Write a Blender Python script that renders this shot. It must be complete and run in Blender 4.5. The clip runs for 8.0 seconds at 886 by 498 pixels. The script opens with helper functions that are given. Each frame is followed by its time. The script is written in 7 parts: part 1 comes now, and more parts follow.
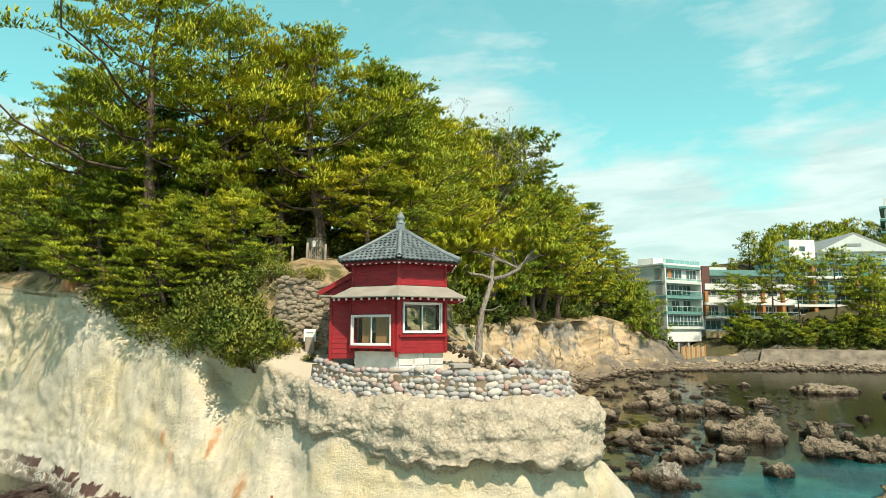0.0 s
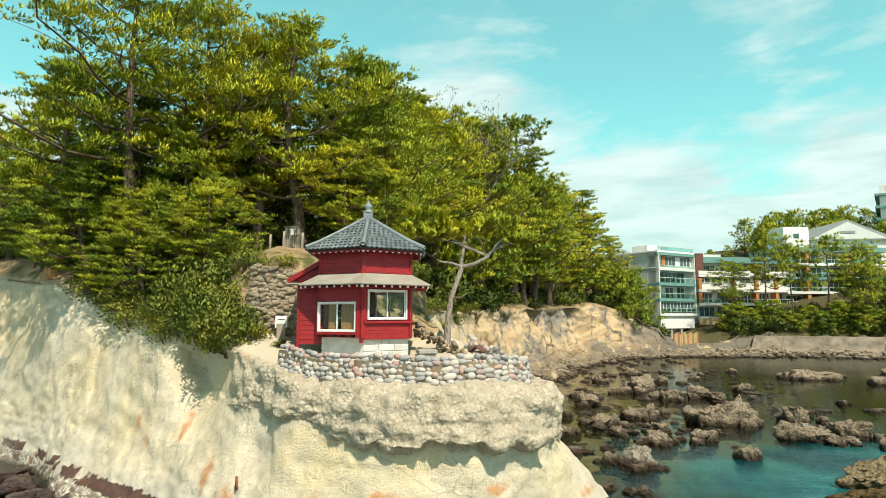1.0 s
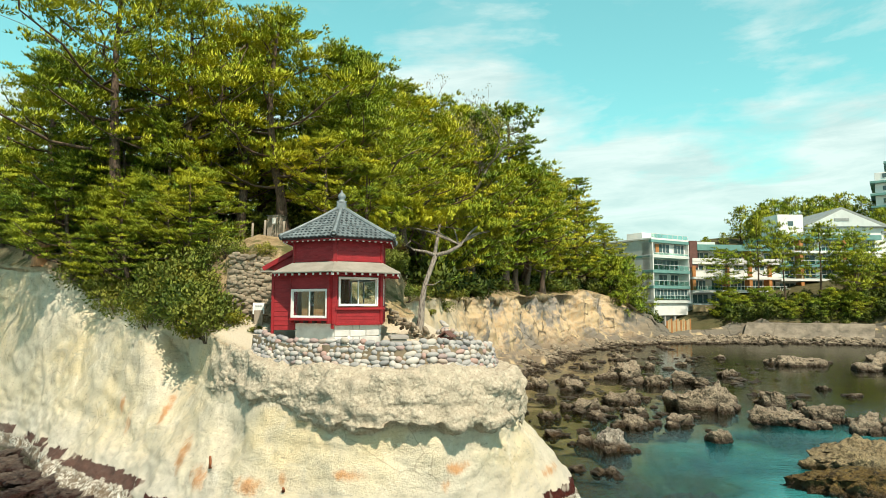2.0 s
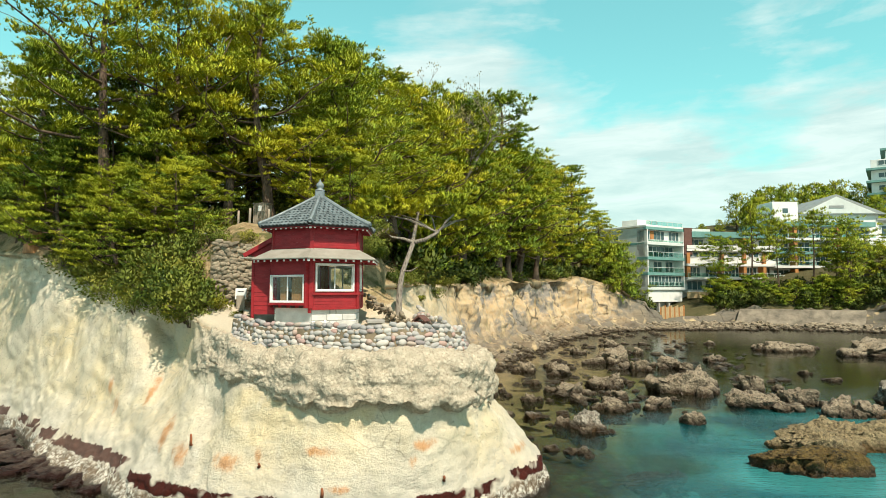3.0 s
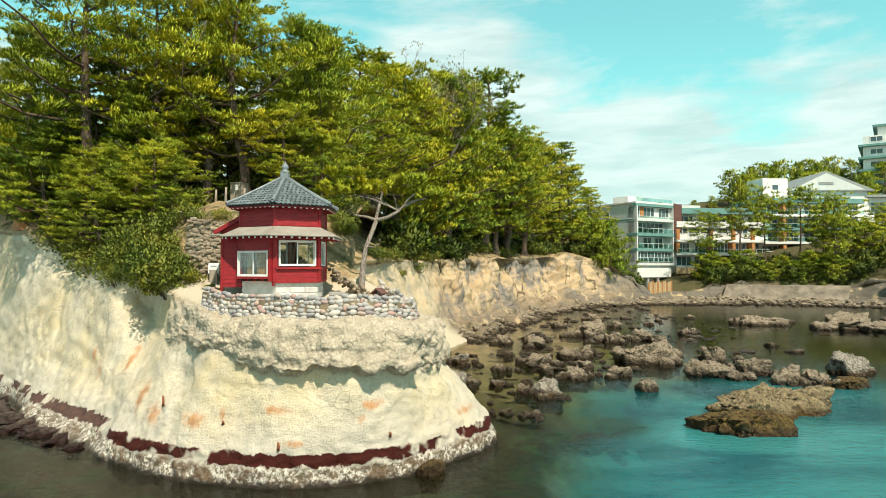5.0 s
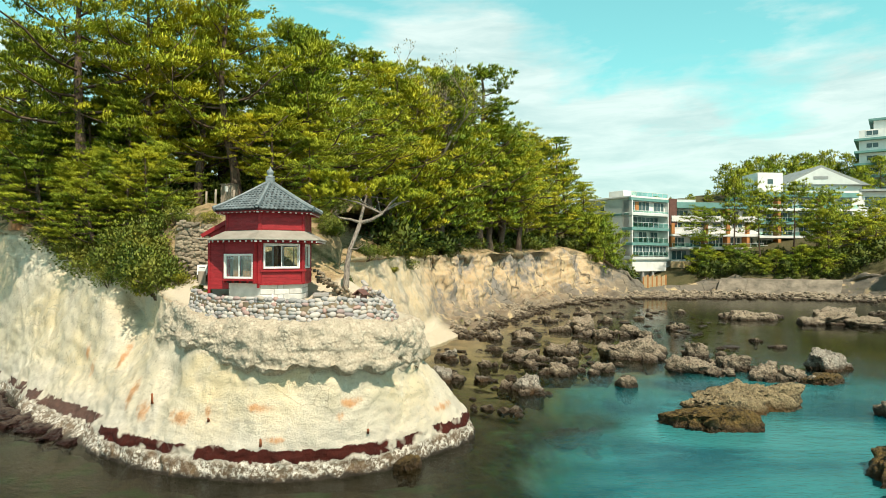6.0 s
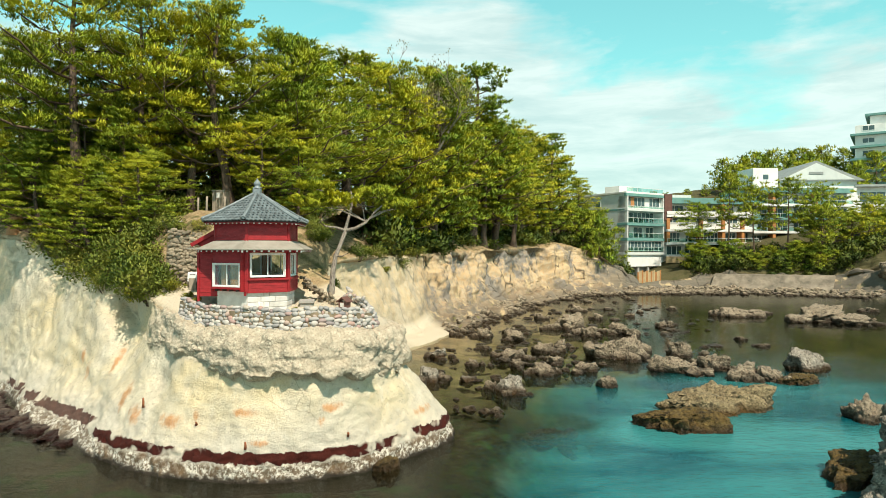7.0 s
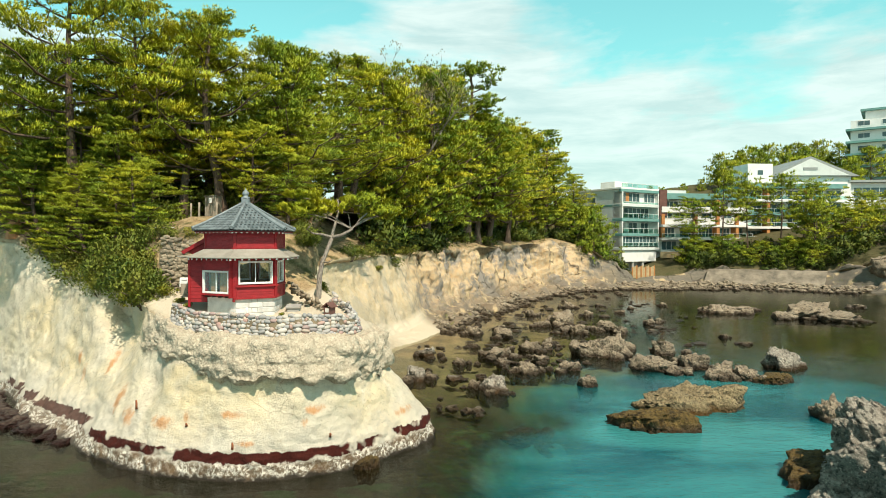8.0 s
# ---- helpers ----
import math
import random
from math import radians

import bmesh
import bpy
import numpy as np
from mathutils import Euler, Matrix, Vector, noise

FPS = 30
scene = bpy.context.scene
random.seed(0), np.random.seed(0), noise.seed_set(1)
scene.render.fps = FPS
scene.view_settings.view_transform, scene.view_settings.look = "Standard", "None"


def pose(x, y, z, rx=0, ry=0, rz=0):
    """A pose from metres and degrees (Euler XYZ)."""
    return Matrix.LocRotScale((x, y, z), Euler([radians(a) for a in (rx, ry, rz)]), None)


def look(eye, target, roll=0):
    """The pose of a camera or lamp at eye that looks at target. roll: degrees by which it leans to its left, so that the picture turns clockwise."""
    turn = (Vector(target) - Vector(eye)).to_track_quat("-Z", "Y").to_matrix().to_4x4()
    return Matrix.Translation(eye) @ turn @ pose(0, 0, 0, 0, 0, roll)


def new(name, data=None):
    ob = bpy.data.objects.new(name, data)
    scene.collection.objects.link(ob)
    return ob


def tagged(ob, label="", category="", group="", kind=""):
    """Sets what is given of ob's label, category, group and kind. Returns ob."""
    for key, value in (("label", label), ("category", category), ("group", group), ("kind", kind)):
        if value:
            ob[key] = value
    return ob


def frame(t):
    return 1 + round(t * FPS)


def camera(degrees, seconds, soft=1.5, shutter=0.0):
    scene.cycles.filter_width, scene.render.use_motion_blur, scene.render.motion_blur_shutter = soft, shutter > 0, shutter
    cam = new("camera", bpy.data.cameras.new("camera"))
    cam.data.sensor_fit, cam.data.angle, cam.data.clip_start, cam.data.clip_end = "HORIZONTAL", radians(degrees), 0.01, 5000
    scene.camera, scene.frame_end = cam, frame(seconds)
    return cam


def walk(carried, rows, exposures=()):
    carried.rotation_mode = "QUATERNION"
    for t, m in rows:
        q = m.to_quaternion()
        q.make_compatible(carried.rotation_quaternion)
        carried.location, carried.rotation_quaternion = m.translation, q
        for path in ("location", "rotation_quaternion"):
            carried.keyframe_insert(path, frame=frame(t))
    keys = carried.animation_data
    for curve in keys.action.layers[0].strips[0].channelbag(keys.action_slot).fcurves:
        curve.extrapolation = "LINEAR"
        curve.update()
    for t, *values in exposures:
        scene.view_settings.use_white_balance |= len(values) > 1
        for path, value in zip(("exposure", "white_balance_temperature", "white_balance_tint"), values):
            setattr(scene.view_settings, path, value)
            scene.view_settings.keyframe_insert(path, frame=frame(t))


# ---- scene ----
cam = camera(70.5, 8.0, 0.7)
METRES, EYE, TILT, LEAN, TURN = 9.6, 6.35, 7.3, 0.0, 0.0
ROWS = [
    (0.0, 0.0, 0.0, 0.0, 0.0, -0.0, -0.0),
    (0.5, 0.0591, -0.0205, 0.0018, 0.0, -0.57, 0.01),
    (1.0, 0.1125, -0.0442, 0.0045, 0.02, -1.17, 0.02),
    (1.5, 0.1637, -0.0736, 0.0082, 0.02, -1.76, 0.01),
    (3.0, 0.3019, -0.1779, 0.0157, 0.05, -3.54, 0.0),
    (3.5, 0.3442, -0.2169, 0.0169, 0.06, -4.14, -0.0),
    (4.0, 0.386, -0.2583, 0.0197, 0.06, -4.74, -0.02),
    (4.5, 0.427, -0.2996, 0.023, 0.07, -5.3, -0.02),
    (6.0, 0.5466, -0.4188, 0.0822, 0.09, -6.47, -0.02),
    (6.5, 0.5868, -0.4599, 0.1212, 0.11, -6.84, -0.03),
    (7.0, 0.6275, -0.5046, 0.1603, 0.14, -7.2, -0.03),
    (7.5, 0.6679, -0.5524, 0.1993, 0.15, -7.55, -0.03),
    (8.0, 0.709, -0.6026, 0.2385, 0.16, -7.92, -0.05),
]
walk(cam, [(t, pose(0, 0, EYE, TILT, LEAN, TURN) @ pose(METRES * x, METRES * y, METRES * z, 90 + pitch, roll, yaw)) for t, x, y, z, yaw, pitch, roll in ROWS], [(0.0, 0.30), (8.0, 0.30)])

# ---- light ----
SUN_AZ, SUN_EL = 24.0, 52.0      # degrees right of the way towards the sea, and height
_az = radians(SUN_AZ)
SUN_DIR = Vector((math.sin(_az) * math.cos(radians(SUN_EL)), -math.cos(_az) * math.cos(radians(SUN_EL)), math.sin(radians(SUN_EL))))
sun = new("sun", bpy.data.lights.new("sun", "SUN"))
sun.data.energy, sun.data.angle, sun.data.color = 5.0, radians(0.6), (1.0, 0.88, 0.72)
sun.matrix_world = look(SUN_DIR * 200, (0, 0, 0))


# ---- node helpers ----
class Net:
    """A short way to write node trees."""

    def __init__(self, tree):
        self.t = tree

    def put(self, socket, value):
        if hasattr(value, "is_linked"):
            self.t.links.new(value, socket)
        elif value is not None:
            socket.default_value = value

    def n(self, kind, out=0, props=None, **ins):
        node = self.t.nodes.new(kind)
        for k, v in (props or {}).items():
            setattr(node, k, v)
        for k, v in ins.items():
            self.put(node.inputs[int(k[1:]) if k[0] == "i" and k[1:].isdigit() else k.replace("_", " ")], v)
        return node.outputs[out]

    def coord(self, which="Object"):
        return self.n("ShaderNodeTexCoord", which)

    def noise(self, vec, scale, detail=4.0, rough=0.55, distort=0.0):
        return self.n("ShaderNodeTexNoise", "Fac", Vector=vec, Scale=scale, Detail=detail, Roughness=rough, Distortion=distort)

    def voronoi(self, vec, scale, out="Distance", rand=1.0):
        return self.n("ShaderNodeTexVoronoi", out, Vector=vec, Scale=scale, Randomness=rand)

    def scaled(self, vec, s):
        return self.n("ShaderNodeMapping", 0, Vector=vec, Scale=s)

    def ramp(self, fac, *stops):
        node = self.t.nodes.new("ShaderNodeValToRGB")
        els = node.color_ramp.elements
        while len(els) < len(stops):
            els.new(0.5)
        for e, (p, c) in zip(els, stops):
            e.position = p
            e.color = (c, c, c, 1) if isinstance(c, (int, float)) else (*c, 1)
        self.put(node.inputs[0], fac)
        return node.outputs[0]

    def mix(self, fac, a, b, mode="MIX"):
        node = self.t.nodes.new("ShaderNodeMix")
        node.data_type, node.blend_type = "RGBA", mode
        rgb = lambda c: (*c, 1) if isinstance(c, tuple) and len(c) == 3 else c
        self.put(node.inputs[0], fac), self.put(node.inputs[6], rgb(a)), self.put(node.inputs[7], rgb(b))
        return node.outputs[2]

    def math(self, op, a, b=0.0, clamp=False):
        node = self.t.nodes.new("ShaderNodeMath")
        node.operation, node.use_clamp = op, clamp
        self.put(node.inputs[0], a), self.put(node.inputs[1], b)
        return node.outputs[0]

    def sep(self, vec):
        node = self.t.nodes.new("ShaderNodeSeparateXYZ")
        self.put(node.inputs[0], vec)
        return node.outputs

    def attr(self, name):
        return self.n("ShaderNodeAttribute", "Fac", {"attribute_name": name})

    def bump(self, height, strength=0.5, distance=0.05, normal=None):
        return self.n("ShaderNodeBump", 0, Height=height, Strength=strength, Distance=distance, Normal=normal)


def material(name, rough=0.8, metal=0.0, spec=0.4):
    m = bpy.data.materials.new(name)
    m.use_nodes = True
    net = Net(m.node_tree)
    b = m.node_tree.nodes["Principled BSDF"]
    b.inputs["Roughness"].default_value, b.inputs["Metallic"].default_value = rough, metal
    b.inputs["Specular IOR Level"].default_value = spec
    return m, net, b.inputs


def simple(name, base, dark, scale=6.0, rough=0.7, metal=0.0, bump=0.2, stretch=(1, 1, 1), fine=60.0, vary=0.0):
    """A painted, wooden or plain surface: two-scale colour variation and fine relief."""
    m, g, i = material(name, rough, metal)
    v = g.scaled(g.coord(), stretch)
    c = g.mix(g.ramp(g.noise(v, scale, 5.0, 0.6), (0.35, 0.0), (0.7, 1.0)), base, dark)
    c = g.mix(g.math("MULTIPLY", g.noise(v, fine, 3.0), 0.35), c, dark)
    if vary:
        r = g.n("ShaderNodeObjectInfo", "Random")
        c = g.mix(1.0, c, g.ramp(r, (0.0, 1.0 - vary), (1.0, 1.0 + vary * 0.6)), "MULTIPLY")
    g.put(i["Base Color"], c)
    g.put(i["Roughness"], g.ramp(g.noise(v, scale * 2.0), (0.3, rough - 0.1), (0.7, min(1.0, rough + 0.12))))
    g.put(i["Normal"], g.bump(g.noise(v, fine, 4.0), bump, 0.01))
    return m


# ---- sky ----
world = bpy.data.worlds.new("sky")
scene.world = world
world.use_nodes = True
W = Net(world.node_tree)
bg = world.node_tree.nodes["Background"]
sky = world.node_tree.nodes.new("ShaderNodeTexSky")
sky.sky_type, sky.sun_disc = "NISHITA", False
sky.sun_elevation, sky.sun_rotation = radians(SUN_EL), radians(180.0 - SUN_AZ)
sky.air_density, sky.dust_density, sky.ozone_density = 1.2, 0.6, 1.5
way = W.coord("Generated")
sx, sy, sz = W.sep(way)
flat = W.n("ShaderNodeCombineXYZ", 0, X=W.math("DIVIDE", sx, W.math("ADD", W.math("ABSOLUTE", sy), 0.12)), Y=W.math("MULTIPLY", sz, 2.6), Z=W.math("MULTIPLY", sy, 0.5))
tone = W.ramp(sz, (0.0, (1.05, 1.95, 1.42)), (0.5, (1.0, 1.9, 1.38)), (0.72, (0.50, 0.49, 0.42)))
blue = W.mix(1.0, W.mix(0.25, sky.outputs[0], (3.0, 4.0, 4.6)), tone, "MULTIPLY")
puffs = W.noise(W.scaled(flat, (1.0, 1.25, 1.0)), 3.0, 9.0, 0.55, 0.15)
wisps = W.noise(W.scaled(flat, (1.6, 1.0, 1.0)), 3.1, 7.0, 0.62, 0.8)
low = W.ramp(sz, (0.0, 1.0), (0.15, 1.0), (0.29, 0.40), (0.38, 0.0))
cover = W.math("ADD", W.ramp(W.math("ADD", puffs, W.math("MULTIPLY", low, 0.36)), (0.575, 0.0), (0.72, 1.0)),
               W.ramp(wisps, (0.55, 0.0), (0.8, 0.22)), True)
lumps = W.noise(W.scaled(flat, (1.0, 2.0, 1.0)), 6.0, 7.0, 0.6, 0.4)
lit = W.mix(W.math("MULTIPLY", cover, 0.88), blue, W.mix(W.ramp(lumps, (0.36, 0.0), (0.62, 1.0)), (4.9, 6.4, 6.2), (6.8, 7.9, 7.5)))
W.put(bg.inputs[0], lit)
bg.inputs[1].default_value = 0.105

# ---- materials: rock, ground, water ----


def rock_material():
    """Pale sandstone below, pebbly conglomerate on top, tide marks, rust and soil, after the masks that the mesh carries."""
    m, g, i = material("cliff_rock", 0.9, spec=0.25)
    v = g.coord()
    x, y, z = g.sep(v)
    big, mid, fine = g.noise(v, 0.35, 4.0), g.noise(v, 1.7, 6.0, 0.62), g.noise(v, 14.0, 6.0, 0.65)
    pit = g.noise(g.scaled(v, (1.0, 1.0, 1.6)), 6.0, 6.0, 0.72, 0.2)
    sand = g.mix(g.ramp(big, (0.38, 0.0), (0.62, 1.0)), (0.66, 0.55, 0.345), (0.62, 0.56, 0.43))
    sand = g.mix(g.ramp(g.noise(v, 1.1, 7.0, 0.66, 0.5), (0.50, 0.0), (0.64, 0.55)), sand, (0.44, 0.39, 0.30))
    sand = g.mix(g.ramp(g.noise(g.scaled(v, (1.2, 1.2, 0.8)), 1.9, 7.0, 0.66, 0.5), (0.55, 0.0), (0.68, 0.45)), sand, (0.74, 0.69, 0.58))
    # pits and notches: hollows darkened in the colour as well as the bump
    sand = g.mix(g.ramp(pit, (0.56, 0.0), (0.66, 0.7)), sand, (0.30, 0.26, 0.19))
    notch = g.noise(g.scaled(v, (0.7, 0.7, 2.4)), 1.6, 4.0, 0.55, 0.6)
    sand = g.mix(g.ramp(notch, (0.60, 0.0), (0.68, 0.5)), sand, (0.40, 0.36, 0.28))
    sand = g.mix(g.ramp(fine, (0.5, 0.0), (0.72, 0.3)), sand, (0.36, 0.31, 0.22))
    sand = g.mix(g.ramp(g.noise(g.scaled(v, (1.0, 1.0, 1.4)), 0.5, 6.0, 0.66, 0.4), (0.50, 0.0), (0.62, 0.5)), sand, (0.50, 0.46, 0.34))
    warp = g.mix(0.25, v, g.n("ShaderNodeTexNoise", "Color", Vector=v, Scale=1.5, Detail=4.0))
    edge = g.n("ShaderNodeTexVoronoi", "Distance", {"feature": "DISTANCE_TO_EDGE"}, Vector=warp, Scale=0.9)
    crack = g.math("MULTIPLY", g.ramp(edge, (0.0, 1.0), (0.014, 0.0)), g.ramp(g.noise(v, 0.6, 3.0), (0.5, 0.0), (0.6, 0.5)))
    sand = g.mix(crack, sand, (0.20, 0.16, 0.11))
    ochre = g.mix(g.ramp(mid, (0.35, 0.0), (0.62, 1.0)), (0.52, 0.355, 0.185), (0.48, 0.385, 0.26))
    ochre = g.mix(g.ramp(g.noise(v, 0.19, 6.0, 0.65, 0.5), (0.49, 0.0), (0.56, 0.85)), ochre, (0.19, 0.185, 0.175))
    ochre = g.mix(g.ramp(g.noise(v, 0.9, 6.0, 0.7), (0.56, 0.0), (0.68, 0.6)), ochre, (0.19, 0.15, 0.10))
    ochre = g.mix(g.n("ShaderNodeMapRange", 0, Value=g.math("ADD", z, g.math("MULTIPLY", mid, 2.0)), i1=1.6, i2=3.8, i3=0.85, i4=0.0), ochre, g.mix(fine, (0.22, 0.18, 0.13), (0.10, 0.085, 0.065)))
    ochre = g.mix(g.attr("dark"), ochre, g.mix(mid, (0.22, 0.20, 0.16), (0.06, 0.055, 0.045)))
    streak = g.noise(g.scaled(v, (1.0, 1.0, 0.22)), 0.8, 6.0, 0.68, 0.6)
    ochre = g.mix(g.ramp(streak, (0.54, 0.0), (0.64, 0.55)), ochre, (0.17, 0.145, 0.11))
    ochre = g.mix(g.ramp(g.noise(g.scaled(v, (1.0, 1.0, 0.4)), 0.5, 5.0, 0.6), (0.56, 0.0), (0.66, 0.8)), ochre, (0.55, 0.42, 0.24))
    # clefts are near-black lines in the colour alone, without relief
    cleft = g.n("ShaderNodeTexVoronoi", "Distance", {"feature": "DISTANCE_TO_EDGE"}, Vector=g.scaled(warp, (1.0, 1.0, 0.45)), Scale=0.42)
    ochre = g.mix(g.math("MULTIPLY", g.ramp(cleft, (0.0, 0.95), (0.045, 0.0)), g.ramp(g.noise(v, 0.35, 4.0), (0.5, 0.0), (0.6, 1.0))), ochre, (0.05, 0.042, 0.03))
    ochre = g.mix(g.math("MULTIPLY", g.ramp(g.noise(v, 0.9, 7.0, 0.7), (0.58, 0.0), (0.72, 0.6)), g.n("ShaderNodeMapRange", 0, Value=z, i1=1.2, i2=2.2, i3=1.0, i4=0.0)), ochre, (0.22, 0.24, 0.03))
    col = g.mix(g.attr("ochre"), sand, ochre)
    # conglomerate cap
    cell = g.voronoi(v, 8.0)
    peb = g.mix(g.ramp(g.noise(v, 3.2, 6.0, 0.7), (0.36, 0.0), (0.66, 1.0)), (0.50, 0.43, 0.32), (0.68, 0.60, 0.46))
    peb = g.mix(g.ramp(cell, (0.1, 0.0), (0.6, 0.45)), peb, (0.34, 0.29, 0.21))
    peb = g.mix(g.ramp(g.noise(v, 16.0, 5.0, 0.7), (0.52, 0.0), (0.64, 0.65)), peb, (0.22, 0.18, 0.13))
    col = g.mix(g.attr("cap"), col, peb)
    # grey, weathered foot
    m_z = g.n("ShaderNodeMapRange", 0, Value=g.math("ADD", z, g.math("MULTIPLY", mid, 1.4)), i1=1.3, i2=2.9, i3=0.75, i4=0.0)
    col = g.mix(g.math("MULTIPLY", m_z, g.attr("prom")), col, g.mix(mid, (0.40, 0.37, 0.32), (0.66, 0.62, 0.54)))
    # rust stains below iron fittings
    stain = g.math("ADD", g.attr("rust"), g.math("MULTIPLY", g.math("SUBTRACT", g.noise(g.scaled(v, (1.4, 1.4, 0.6)), 2.6, 6.0, 0.7), 0.5), 2.2))
    col = g.mix(g.math("MULTIPLY", g.ramp(stain, (0.2, 0.0), (0.6, 0.45)), g.ramp(g.attr("rust"), (0.0, 0.0), (0.35, 1.0))), col, (0.56, 0.40, 0.27))
    col = g.mix(g.math("MULTIPLY", g.ramp(stain, (0.55, 0.0), (1.05, 0.75)), g.ramp(g.attr("rust"), (0.0, 0.0), (0.3, 1.0))), col, g.mix(mid, (0.62, 0.30, 0.08), (0.36, 0.15, 0.07)))
    # tide marks: weed band, barnacles, wet foot
    wob = g.math("ADD", z, g.math("MULTIPLY", g.math("SUBTRACT", g.noise(v, 2.4, 6.0, 0.7), 0.5), 0.5))
    weed = g.math("MULTIPLY", g.n("ShaderNodeMapRange", 0, Value=wob, i1=0.55, i2=0.58, i3=0.0, i4=1.0), g.n("ShaderNodeMapRange", 0, Value=wob, i1=0.90, i2=0.93, i3=1.0, i4=0.0))
    weed = g.math("MULTIPLY", weed, g.ramp(g.noise(v, 0.7, 3.0), (0.42, 0.0), (0.47, 1.0)))
    low_z = g.n("ShaderNodeMapRange", 0, Value=wob, i1=0.45, i2=0.6, i3=1.0, i4=0.0)
    barn = g.mix(g.ramp(g.noise(v, 8.0, 5.0, 0.75), (0.46, 0.0), (0.56, 1.0)), (0.16, 0.12, 0.08), (0.70, 0.655, 0.57))
    barn = g.mix(g.ramp(g.noise(v, 1.5, 5.0, 0.65), (0.49, 0.0), (0.58, 0.85)), barn, g.mix(g.noise(v, 5.0, 4.0), (0.20, 0.13, 0.06), (0.055, 0.03, 0.025)))
    wet = g.n("ShaderNodeMapRange", 0, Value=wob, i1=0.06, i2=0.22, i3=1.0, i4=0.0)
    barn = g.mix(wet, barn, (0.035, 0.028, 0.02))
    col = g.mix(g.math("MULTIPLY", low_z, g.attr("prom")), col, barn)
    col = g.mix(g.math("MULTIPLY", weed, g.attr("prom")), col, g.mix(g.noise(v, 6.0, 5.0, 0.7), (0.085, 0.012, 0.006), (0.022, 0.006, 0.004)))
    # soil, needles and dry grass on top
    soil = g.mix(g.ramp(mid, (0.35, 0.0), (0.65, 1.0)), (0.28, 0.19, 0.10), (0.46, 0.35, 0.19))
    soil = g.mix(g.ramp(g.noise(v, 0.9, 5.0, 0.65), (0.5, 0.0), (0.62, 0.9)), soil, (0.07, 0.08, 0.02))
    soil = g.mix(g.ramp(fine, (0.45, 0.0), (0.7, 0.6)), soil, (0.10, 0.07, 0.04))
    col = g.mix(g.attr("soil"), col, soil)
    col = g.mix(g.math("MULTIPLY", g.attr("dark"), g.attr("soil")), col, g.mix(fine, (0.03, 0.04, 0.012), (0.09, 0.08, 0.035)))
    # pale sand of the terrace, the little beach
    pale = g.mix(fine, (0.52, 0.45, 0.33), (0.66, 0.59, 0.46))
    col = g.mix(g.attr("pale"), col, pale)
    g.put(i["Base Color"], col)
    h = g.math("ADD", g.math("MULTIPLY", fine, 1.0), g.math("MULTIPLY", g.noise(v, 45.0, 4.0, 0.7), 0.4))
    h = g.math("ADD", h, g.math("ADD", g.math("MULTIPLY", mid, 0.45), g.math("MULTIPLY", g.math("ADD", pit, g.math("MULTIPLY", notch, 0.5)), -0.5)))
    h = g.math("ADD", h, g.math("MULTIPLY", g.math("MULTIPLY", g.voronoi(v, 8.0), g.math("MULTIPLY", g.attr("cap"), g.ramp(g.noise(v, 1.2, 4.0), (0.4, 0.2), (0.6, 1.0)))), -1.3))
    g.put(i["Normal"], g.bump(h, 0.7, 0.09))
    return m


def reef_material(name, tone, weed):
    """Dark, pitted sea rock, wet below and dry on top, with shade painted on its steep sides."""
    m, g, i = material(name, 0.75, spec=0.4)
    v = g.n("ShaderNodeNewGeometry", "Position")
    x, y, z = g.sep(v)
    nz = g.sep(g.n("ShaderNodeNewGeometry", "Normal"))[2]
    fine, mid = g.noise(v, 9.0, 6.0, 0.72), g.noise(v, 1.6, 5.0, 0.6)
    c = g.mix(g.ramp(mid, (0.36, 0.0), (0.64, 1.0)), tuple(t * 0.7 for t in tone), tone)
    # shade of the steep sides, mixed into the colour by the normal's tilt
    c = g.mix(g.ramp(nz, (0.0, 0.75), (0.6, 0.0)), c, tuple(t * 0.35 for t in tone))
    # pits and crevices at three sizes: wet rock and shade, both in the colour
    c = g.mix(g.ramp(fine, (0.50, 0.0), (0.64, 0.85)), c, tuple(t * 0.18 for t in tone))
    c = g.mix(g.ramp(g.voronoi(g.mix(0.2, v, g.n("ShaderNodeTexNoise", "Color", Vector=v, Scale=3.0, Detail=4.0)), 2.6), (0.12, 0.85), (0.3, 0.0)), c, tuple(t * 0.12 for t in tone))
    c = g.mix(g.ramp(g.noise(v, 20.0, 4.0), (0.56, 0.0), (0.68, 0.7)), c, tuple(min(1, t * 1.35) for t in tone))
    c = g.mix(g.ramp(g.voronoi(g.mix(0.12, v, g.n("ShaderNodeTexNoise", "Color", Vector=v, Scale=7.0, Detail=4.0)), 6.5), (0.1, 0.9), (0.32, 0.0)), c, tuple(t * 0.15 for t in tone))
    wob = g.math("ADD", z, g.math("MULTIPLY", g.math("SUBTRACT", mid, 0.5), 0.5))
    c = g.mix(g.n("ShaderNodeMapRange", 0, Value=wob, i1=0.12, i2=0.42, i3=1.0, i4=0.0), c, g.mix(fine, weed, tuple(w * 0.3 for w in weed)))
    g.put(i["Base Color"], c)
    g.put(i["Roughness"], g.n("ShaderNodeMapRange", 0, Value=wob, i1=0.0, i2=0.5, i3=0.35, i4=0.9))
    g.put(i["Normal"], g.bump(g.math("ADD", fine, g.math("MULTIPLY", g.voronoi(v, 6.0), 0.8)), 1.0, 0.2))
    return m


